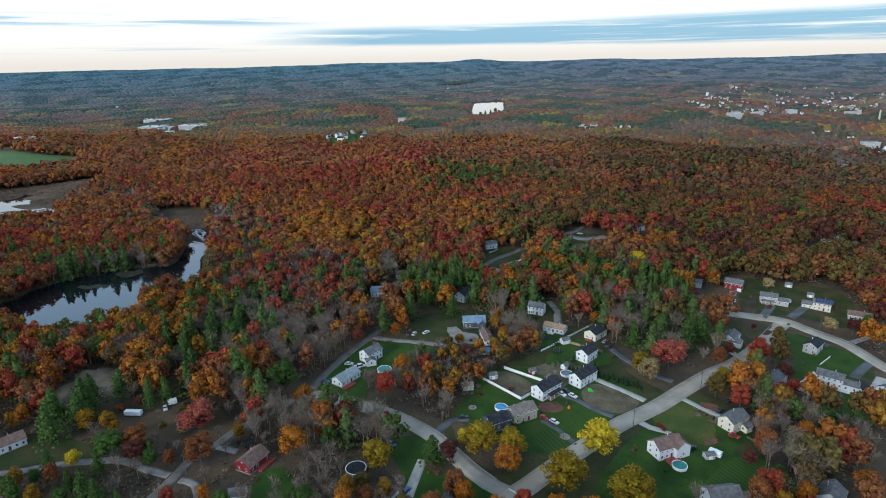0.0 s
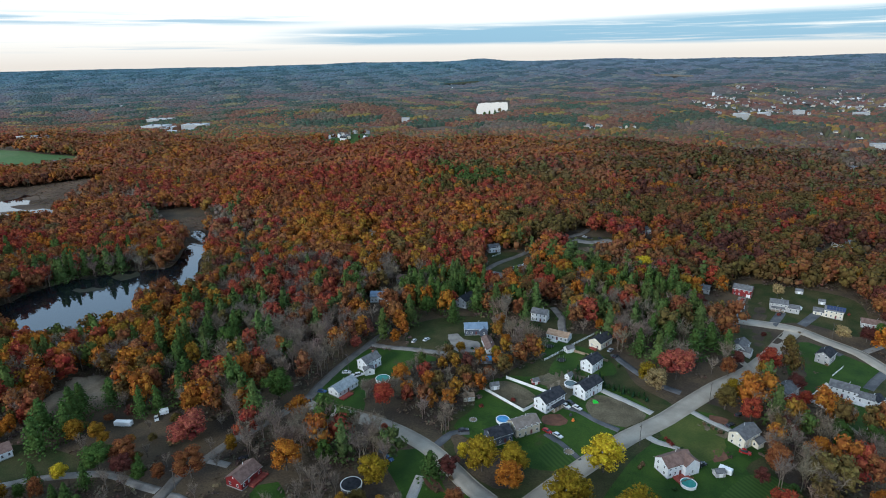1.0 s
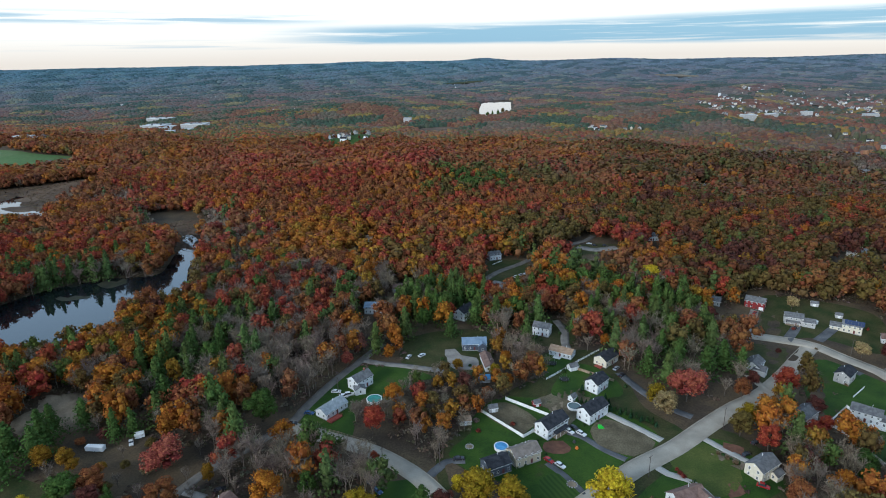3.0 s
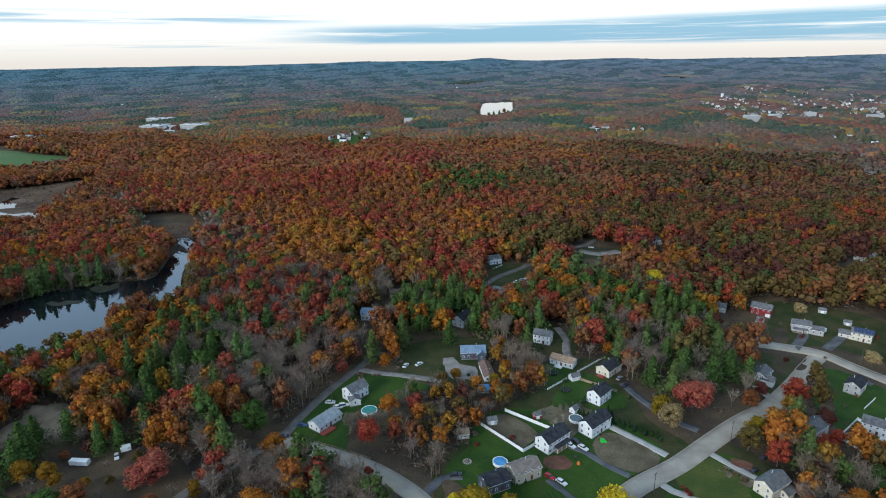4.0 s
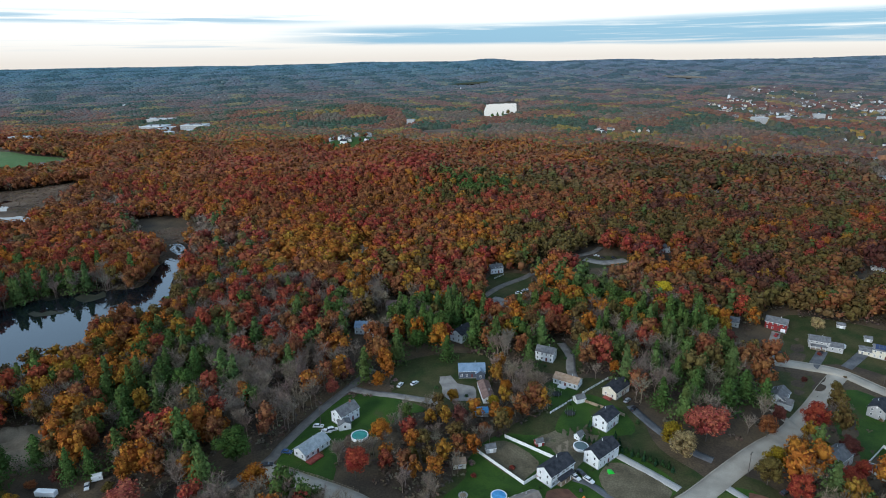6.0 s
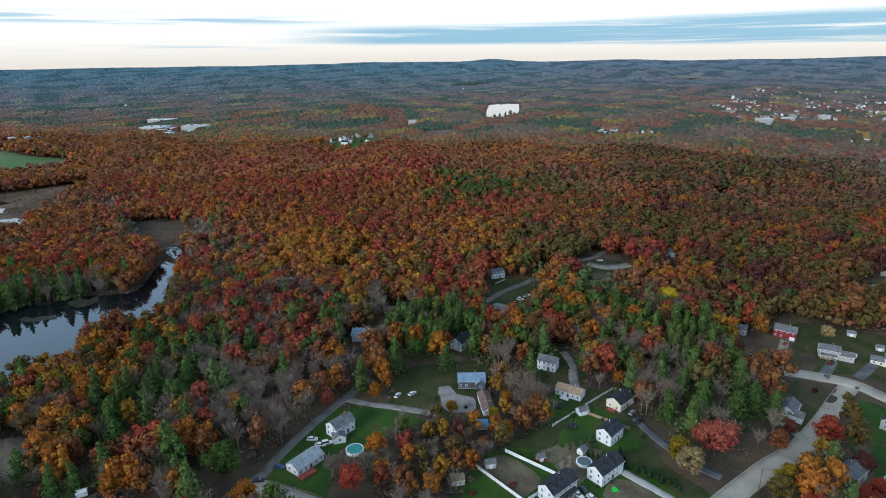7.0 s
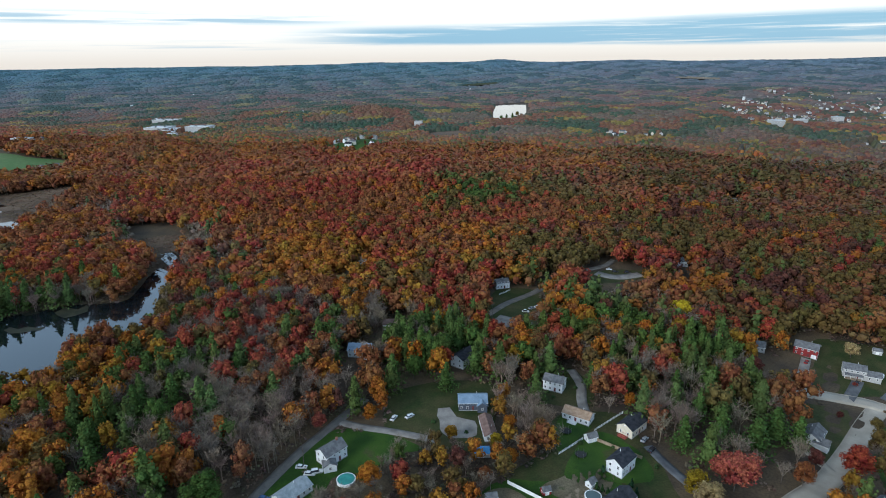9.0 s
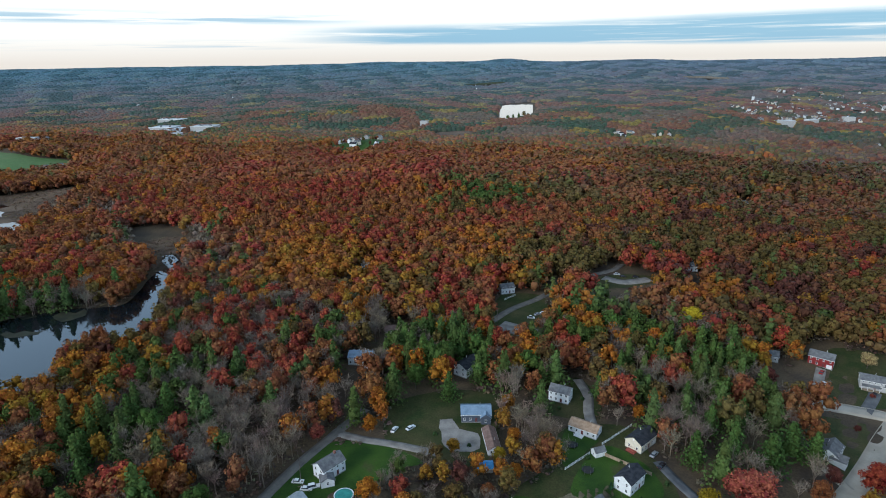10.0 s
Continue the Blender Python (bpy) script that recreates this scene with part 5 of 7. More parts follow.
# ---- far buildings ----
def far_template(L, W, H, rise, wall, roof, label):
    """A plain distant house: walls, roof, chimney and a row of windows."""
    h = tagged(new("house"), label, "house", "distant houses")
    gable_body(h, L, W, H, rise, wall, roof)
    for s in (-1, 1):
        for i in range(3):
            part("window", WINDOW[(1.7, 1.3)][0], h, pose(-L / 3 + i * L / 3, s * W / 2, H * 0.55, 0, 0, 0 if s < 0 else 180))
    part("chimney", Shape().box(-0.4, -0.4, H, 0.4, 0.4, H + rise + 0.9).mesh("chimney", M["brick"]), h)
    return h


def flat_block(x, y, ang, L, W, H, label, wall="grey"):
    h = thing("building", x, y, ang, label, "building", "distant buildings", lie1(x, y) + 3.5)
    part("wall", Shape().box(-L / 2, -W / 2, -8, L / 2, W / 2, H).mesh("wall", M[wall]), h)
    part("roof", Shape().box(-L / 2 - 0.3, -W / 2 - 0.3, H, L / 2 + 0.3, W / 2 + 0.3, H + 0.6).mesh("roof", M["flatroof"]), h)
    if L > 30:
        part("annex", Shape().box(L / 2, -W / 3, -8, L / 2 + L / 3, W / 4, H * 0.65).mesh("annex", M["white"]), h, None, "lower pale annex")
        part("parapet", Shape().box(-L / 2 - 0.3, -W / 2 - 0.3, H + 0.6, L / 2 + 0.3, -W / 2 + 0.1, H + 1.3).mesh("parapet", M["trim"]), h)
        for i in range(5):
            part("roof_unit", Shape().box(-1.5, -1.2, 0, 1.5, 1.2, 1.6).box(-0.9, -0.8, 1.6, 0.9, 0.8, 1.9).mesh("roof_unit", M["roof_grey"]), h, pose((i - 2) * L / 6, W * (0.3 - 0.17 * ((i * 2) % 5)), H + 0.6))
    n = max(2, int(L / 6))
    for i in range(n):
        part("window", WINDOW[(1.7, 1.3)][0], h, pose(-L / 2 + (i + 0.5) * L / n, -W / 2, H * 0.55))
    CLEAR.append(np.array([(x + math.cos(radians(ang + a)) * r, y + math.sin(radians(ang + a)) * r) for a in range(0, 360, 30) for r in [L / 2 + 12]]))
    CLEAR.append(np.array([(x - L / 2, y - 125), (x + L / 2, y - 125), (x + L / 2, y), (x - L / 2, y)]))
    return h


def far_places():
    r = np.random.RandomState(3)
    kinds = [far_template(10, 7.5, 6, 2.8, "white", "roof_grey", "white house with grey roof in a far town"), far_template(11.5, 8, 6.5, 3, "grey", "roof_grey", "large grey house with dark roof in a far town"), far_template(10, 7, 5.5, 2.6, "cream", "roof_grey", "cream house with grey roof in a far town"), far_template(11, 8, 6, 3, "tan", "roof_grey", "tan house with grey roof in a far town"), far_template(12, 8, 4, 2.6, "white", "roof_dark", "low white house with charcoal roof in a far town"), far_template(9, 8, 6.5, 3.4, "grey", "roof_brown", "grey house with brown roof in a far town")]
    used = set()

    def put(x, y, ang, k, ahead):
        m = pose(x, y, lie1(x, y) + 1.2, 0, 0, ang) @ Matrix.Scale(r.uniform(0.72, 1.0), 4)
        if k not in used:
            used.add(k)
            kinds[k].matrix_world = m
        else:
            copy_thing(kinds[k], m)
        CLEAR.append(np.array([(x + a, y + b) for a, b in ((-7, -ahead), (8, -ahead), (10, 8), (-10, 8))]))

    def cluster(cx, cy, rx, ry, n, turn):
        for _ in range(n):
            a, d = r.uniform(0, 6.283), math.sqrt(r.uniform(0, 1))
            put(cx + rx * d * math.cos(a), cy + ry * d * math.sin(a), turn + r.choice((0, 90)) + r.uniform(-28, 28), r.randint(0, len(kinds)), 64 if cy < 1500 else 60)

    for cx, cy, rx, ry, n, turn in CLUSTERS:
        cluster(cx, cy, rx, ry, n, turn)
    for x, y, ang, L, W, H, words in BLOCKS:
        flat_block(x, y, ang, L, W, H, words)
    # church with a steeple, and a tall stack
    x, y = 478.8, 2204.2
    c = thing("church", x, y, 20, "white church with tall steeple in a far town", "church")
    gable_body(c, 26, 13, 9, 6, "white", "roof_grey")
    part("tower", Shape().box(-17, -3, -2, -11, 3, 20).mesh("tower", M["white"]), c)
    part("spire", Shape().tube(-14, 0, 20, 38, 3.4, 0.2, 8).mesh("spire", M["roof_grey"]), c)
    x, y = -1020.8, 1016.1
    c = thing("barn", x, y, 20, "grey-roofed barn with pyramid roof by a meadow", "barn")
    part("wall", Shape().box(-9, -9, -2, 9, 9, 6).mesh("wall", M["white"]), c)
    part("roof", Shape().add([(-10, -10, 6), (10, -10, 6), (10, 10, 6), (-10, 10, 6), (0, 0, 14)], [(0, 1, 4), (1, 2, 4), (2, 3, 4), (3, 0, 4), (3, 2, 1, 0)]).mesh("roof", M["roof_grey"]), c)
    CLEAR.append(np.array([(x - 16, y - 110), (x + 16, y - 110), (x + 12, y + 10), (x - 12, y + 10)]))
    x, y = 651.6, 1436.3
    c = thing("chimney_stack", x, y, 0, "tall tan brick factory stack", "chimney stack")
    part("shaft", Shape().tube(0, 0, -3, 30, 2.4, 1.6, 14).mesh("shaft", M["tan"]), c)
    part("rim", Shape().tube(0, 0, 30, 31, 1.9, 1.9, 14).mesh("rim", M["brick"]), c)


CLUSTERS = [
    (487.9, 1926.7, 130, 260, 70, 20), (820.1, 2380.9, 260, 420, 120, 15), (823.1, 2015.1, 200, 260, 80, 40), (551.8, 1780.1, 120, 130, 16, 30),
    (-390, 1090, 62, 80, 24, 10), (88.7, 1418, 75, 40, 9, 5), (-1501.6, 2360.1, 60, 90, 9, 0), (-1872.9, 2635.8, 45, 60, 5, 0), (375.2, 1663.9, 60, 80, 7, 50),
    (-640.2, 3252.2, 90, 160, 7, 0), (-815.5, 824.9, 40, 20, 2, 0), (-1638.3, 1923, 70, 90, 5, 0), (-1695.1, 1732.4, 50, 60, 3, 0), (-880.2, 1707.6, 60, 60, 4, 0), (-607, 1071.7, 30, 16, 3, 0), (500.9, 1328.8, 70, 70, 5, 0), (464.9, 1107.6, 60, 40, 4, 0),
]
BLOCKS = [
    (-1120, 1500, 8, 64, 40, 7, "long white flat-roofed school among trees"), (-978, 1292, 10, 52, 50, 7, "white flat-roofed building beside a car park"), (-928.3, 1235.8, 5, 34, 16, 6, "white flat-roofed hall among trees"), (-905, 1340, 12, 56, 42, 8, "white commercial building in the woods"), (-841.5, 1156.6, 12, 20, 14, 6, "small white hall beside a car park"), (-881.4, 1276.9, 5, 18, 12, 6, "small white store beside a car park"), (-1193.2, 1554.9, 5, 20, 10, 5, "low white classroom block among trees"),
    (-434.2, 1582.9, 5, 20, 16, 8, "pale flat-roofed building in the woods"), (402.9, 1583.4, 15, 28, 24, 10, "pale blue-white town building"), (607.9, 1821.9, 0, 26, 16, 9, "long pale mill building in a far town"),     (673.8, 1614.7, 5, 30, 18, 9, "long grey mill in a far town"), (506.8, 1128.8, 0, 26, 12, 6, "long low white warehouse"), (475.6, 1660.4, 25, 25, 18, 9, "white town hall among houses"),     (-1061.9, 1011.2, 20, 34, 16, 7, "low white barn wing beside a meadow"), (-1017.8, 1007.5, 20, 22, 12, 5, "small white farm building"),
]
M["flatroof"] = mottled("pale_flat_roof", (0.3, 0.31, 0.32), (0.58, 0.59, 0.6), 0.03, 0.6, 0.8, 0.1)
far_places()
patch("lawn", [(-318.0, 1090.0), (-334.9, 1149.3), (-377.8, 1180.7), (-426.3, 1169.4), (-457.8, 1120.8), (-457.4, 1057.7), (-425.3, 1009.8), (-376.6, 999.6), (-334.2, 1031.9)], M["lawn"], "green lawns round houses of a far estate", 0.3, 10, category="lot")
ESTATE = (-390.0, 1090.0, 62.0, 80.0)
patch("clearing", [(412.9, 3683.8), (510.4, 3722.7), (660.8, 3702), (660.1, 3643.3), (517.4, 3656)], M["soil"], "pale gravel pit on a far slope", 9.0, 40, category="clearing")
patch("clearing", [(-698.6, 3262), (-626.2, 3343.9), (-521, 3442.7), (-501.7, 3399), (-614.5, 3280.9)], M["rough_grass"], "pale far field", 9.0, 40, category="clearing")
patch("clearing", [(-362.2, 1412.4), (-320.3, 1476.9), (-271, 1446.1), (-271.1, 1310.2), (-329.5, 1310.2)], M["marsh"], "brown clearing in the woods", 3.0, 10, category="clearing")




def heaps():
    """Low mounds of dug earth on the sandy lot."""
    r = np.random.RandomState(9)
    for (x, y), rad, high in zip([(-243.6, 240), (-238, 243.8), (-238.9, 230.4), (-218, 233.1)], (6.0, 4.5, 4.0, 3.0), (2.2, 1.8, 1.4, 0.9)):
        u, w = np.meshgrid(np.linspace(0, 1, 7), np.arange(14) * math.tau / 14, indexing="ij")
        d = rad * u * (1 + 0.18 * np.sin(3 * w + rad))
        v = np.stack([d * np.cos(w) * 1.3, d * np.sin(w), high * np.cos(u * math.pi / 2) ** 1.3 * r.uniform(0.8, 1.2, u.shape) - 0.1 * u], 2).reshape(-1, 3)
        q = [(14 * i + j, 14 * i + 14 + j, 14 * i + 14 + (j + 1) % 14, 14 * i + (j + 1) % 14) for i in range(6) for j in range(14)]
        h = new("earth_mound", quads("earth_mound", v, q, M["soil"], smooth=True))
        h.matrix_world = pose(x, y, lie1(x, y) + 0.12)
        tagged(h, "low mound of dug earth on a sandy lot", "earth mound", "earth mounds")


heaps()

# ---- trees ----
rng = np.random.RandomState(7)


def cards(p, n, size, r, tilt=0.7):
    """Leaf clumps: one bent-free four-cornered leaf mass at each point, facing roughly along n."""
    k = len(p)
    d = n + r.normal(0, tilt, (k, 3))
    d /= np.linalg.norm(d, axis=1)[:, None] + 1e-9
    a = np.cross(d, r.normal(0, 1, (k, 3)))
    a /= np.linalg.norm(a, axis=1)[:, None] + 1e-9
    b = np.cross(d, a)
    s = size * r.uniform(0.6, 1.35, (k, 1))
    e = r.uniform(0.65, 1.2, (k, 4, 1))
    v = np.stack([p + s * e[:, 0] * a, p + s * e[:, 1] * b, p - s * e[:, 2] * a, p - s * e[:, 3] * b], 1).reshape(-1, 3)
    return v, np.arange(4 * k).reshape(-1, 4)


def cube_ball(c, rad, r, n=2, rough=0.12):
    """A rounded lump of four-sided faces."""
    v, q = [], []
    g = np.linspace(-1, 1, n + 1)
    for ax in range(3):
        for sg in (-1, 1):
            k = len(v)
            for i in g:
                for j in g:
                    p = np.zeros(3)
                    p[ax], p[(ax + 1) % 3], p[(ax + 2) % 3] = sg, i, j * sg
                    v.append(p / np.linalg.norm(p))
            for i in range(n):
                for j in range(n):
                    a = k + i * (n + 1) + j
                    q.append((a, a + n + 1, a + n + 2, a + 1))
    v, back = np.unique(np.round(np.array(v), 4), axis=0, return_inverse=True)
    q = np.asarray(back).reshape(-1)[np.array(q)]
    bump = 1 + rough * np.sin(v @ r.normal(0, 2.5, (3, 1)) + r.uniform(0, 6))
    bump = bump * r.uniform(1 - rough, 1 + rough, (len(v), 1))
    return v * bump * rad + c, q


def limb(a, b, r0, r1):
    """A tapering four-sided branch."""
    a, b = np.array(a, float), np.array(b, float)
    d = (b - a) / (np.linalg.norm(b - a) + 1e-9)
    u = np.cross(d, (0.3, 0.9, 0.2))
    u /= np.linalg.norm(u)
    w = np.cross(d, u)
    v = [p + s * (x * u + y * w) for p, s in ((a, r0), (b, r1)) for x, y in ((1, 0), (0, 1), (-1, 0), (0, -1))]
    q = [(i, (i + 1) % 4, 4 + (i + 1) % 4, 4 + i) for i in range(4)]
    return np.array(v), np.array(q)


def merge(pieces):
    vs, qs, k = [], [], 0
    for v, q in pieces:
        vs.append(v)
        qs.append(q + k)
        k += len(v)
    return np.vstack(vs), np.vstack(qs)


def broadleaf(r, n, size, lumps=16, ball=2, loose=0.5):
    """Crown of a broad-leaved tree of unit height: billowing lumps with loose leaf clumps over them."""
    i = np.arange(lumps) + 0.5
    h = 1 - 1.75 * i / lumps
    a = 2.4 * i + r.uniform(0, 0.7, lumps)
    w = np.sqrt(np.clip(1 - h * h, 0, 1))
    out = r.uniform(0.5, 1.0, lumps)
    cs = np.stack([0.24 * w * out * np.cos(a), 0.24 * w * out * np.sin(a), 0.56 + 0.27 * h * r.uniform(0.85, 1.1, lumps)], 1)
    rs = r.uniform(0.095, 0.165, lumps) * (14.0 / lumps) ** 0.4
    k = r.choice(lumps, n, p=rs ** 2 / (rs ** 2).sum())
    d = r.normal(0, 1, (n, 3)) * 0.8 + (cs[k] - np.array((0, 0, 0.5))) * 3.0
    d /= np.linalg.norm(d, axis=1)[:, None]
    p = cs[k] + d * rs[k][:, None] * r.uniform(0.78, 1.22, (n, 1))
    core = [cube_ball(cs[j], rs[j] * np.array((0.86, 0.86, 0.75)), r, ball, 0.2) for j in range(lumps)]
    return merge([cards(p, d, size, r, loose)] + core)


def pine(r, n, size, tiers=9):
    """Crown of a pine: ragged tiers of upswept boughs, narrowing upward."""
    out = []
    p, d = [], []
    for t in range(tiers):
        z = 0.14 + 0.83 * t / (tiers - 1)
        lean = r.uniform(0, 6.283)
        for b in range(max(3, int(n / tiers * (1.35 - 0.8 * z)))):
            a = r.uniform(0, 6.283)
            reach = (0.4 * (1.03 - z) ** 0.9 + 0.02) * (1 + 0.3 * math.cos(a - lean))
            f = r.uniform(0.3, 1.05)
            p.append((math.cos(a) * reach * f, math.sin(a) * reach * f, z - 0.05 * f + r.uniform(-0.03, 0.03)))
            d.append((0.6 * math.cos(a), 0.6 * math.sin(a), 0.9))
    out.append(cards(np.array(p), np.array(d), size, r, 0.5))
    for z in (0.2, 0.42, 0.64):
        s = 0.2 * (1.05 - z)
        out.append(cube_ball(np.array((0, 0, z + 0.1)), np.array((s, s, 0.16)), r, 2 if n > 100 else 1))
    return merge(out)


def bare(r, n):
    """Leafless tree: forking limbs and a haze of fine upright twigs."""
    out = [limb((0, 0, 0), (0.01, 0, 0.45), 0.014, 0.009)]
    tips = []
    for i in range(6):
        a = i * 1.05 + r.uniform(0, 0.8)
        b = np.array((0.15 * math.cos(a), 0.15 * math.sin(a), r.uniform(0.62, 0.85)))
        s = np.array((0, 0, r.uniform(0.22, 0.45)))
        out.append(limb(s, b, 0.007, 0.003))
        tips += [s + (b - s) * f for f in (0.5, 0.7, 0.9, 1.0)]
    tips = np.array(tips)
    k = r.choice(len(tips), n)
    s = tips[k]
    e = s + np.stack([r.normal(0, 0.085, n), r.normal(0, 0.085, n), r.uniform(0.02, 0.2, n)], 1)
    w = np.cross(e - s, r.normal(0, 1, (n, 3)))
    w = w / (np.linalg.norm(w, axis=1)[:, None] + 1e-9) * 0.0048
    v = np.stack([s - w, s + w, e + w * 0.3, e - w * 0.3], 1).reshape(-1, 3)
    out.append((v, np.arange(4 * n).reshape(-1, 4)))
    return merge(out)


def trunk(r):
    out = [limb((0, 0, -0.03), (0.005, 0.005, 0.3), 0.017, 0.012), limb((0.005, 0.005, 0.3), (0.0, 0.01, 0.62), 0.012, 0.005)]
    for i in range(4):
        a = i * 1.6 + r.uniform(0, 1)
        out.append(limb((0.004, 0.004, 0.28 + 0.05 * i), (0.17 * math.cos(a), 0.17 * math.sin(a), 0.52 + 0.05 * i), 0.007, 0.003))
    return merge(out)


def dome(r):
    """A far crown: a faceted cap."""
    b = 0.5
    v = [(-b, -b, -0.5), (b, -b, -0.5), (b, b, -0.5), (-b, b, -0.5), (-b * 0.55, -b * 0.55, 0.5), (b * 0.55, -b * 0.5, 0.42), (b * 0.5, b * 0.55, 0.5), (-b * 0.55, b * 0.5, 0.44)]
    v = np.array(v) + r.normal(0, 0.07, (8, 3))
    return v, np.array([(4, 5, 6, 7), (0, 1, 5, 4), (1, 2, 6, 5), (2, 3, 7, 6), (3, 0, 4, 7)])


def cap(r):
    """A distant crown: an uneven rounded cap."""
    g = np.linspace(-1, 1, 4)
    v = np.array([(0.62 * x * (1.0 if abs(x) + abs(y) < 1.9 else 0.72), 0.62 * y * (1.0 if abs(x) + abs(y) < 1.9 else 0.72), 0.5 - 0.3 * (x * x + y * y) if max(abs(x), abs(y)) < 0.9 else -0.55) for x in g for y in g])
    v = v + r.normal(0, 0.06, v.shape)
    return v, np.array([(4 * i + j, 4 * i + 4 + j, 4 * i + 5 + j, 4 * i + 1 + j) for i in range(3) for j in range(3)])


R = np.random.RandomState
NEAR = dict(broad=[broadleaf(R(i), 310, 0.036, 8, 1) for i in range(6)], pine=[pine(R(20 + i), 460, 0.036, 12) for i in range(4)], bare=[bare(R(40 + i), 230) for i in range(4)])
HALF = dict(broad=[broadleaf(R(130 + i), 110, 0.058, 5, 1, 0.4) for i in range(6)], pine=[pine(R(140 + i), 60, 0.07, 7) for i in range(3)], bare=[bare(R(150 + i), 60) for i in range(3)])
MID = dict(broad=[broadleaf(R(60 + i), 30, 0.1, 2, 1, 0.25) for i in range(6)], pine=[pine(R(70 + i), 26, 0.085, 6) for i in range(3)], bare=[bare(R(80 + i), 30) for i in range(3)])
FAR = dict(broad=[dome(R(90 + i)) for i in range(4)], round=[cap(R(100 + i)) for i in range(5)])
THICKET = [broadleaf(R(190 + i), 13, 0.13, 1, 1, 0.3) for i in range(4)]
BRUSH = [cards(R(95 + i).uniform(-0.5, 0.5, (7, 3)) * np.array((1, 1, 0.7)) + np.array((0, 0, 0.3)), np.tile((0, 0, 1.0), (7, 1)), 0.24, R(98 + i), 0.8) for i in range(4)]
SINGLE = dict(NEAR, broad=[broadleaf(R(170 + i), 1700, 0.0185, 16, 1, 0.6) for i in range(6)], pine=[pine(R(180 + i), 820, 0.03, 14) for i in range(4)])
TRUNKS = [quads("trunk", *trunk(R(110 + i)), M["bark"]) for i in range(3)]

# colours of the woods
TINT = dict(
    rust=(0.186, 0.068, 0.028), orange=(0.275, 0.097, 0.015), gold=(0.23, 0.118, 0.016), olive=(0.096, 0.07, 0.022), red=(0.235, 0.043, 0.026),
    maroon=(0.086, 0.029, 0.024), green=(0.054, 0.092, 0.022), pine=(0.054, 0.092, 0.024), bare=(0.2, 0.158, 0.126), yellow=(0.4, 0.29, 0.02), tanned=(0.26, 0.19, 0.09), pink=(0.25, 0.065, 0.045), amber=(0.2, 0.135, 0.013))
KINDS = ["rust", "orange", "gold", "olive", "red", "maroon", "green", "pine", "bare"]
FORM = dict(pine="pine", bare="bare")
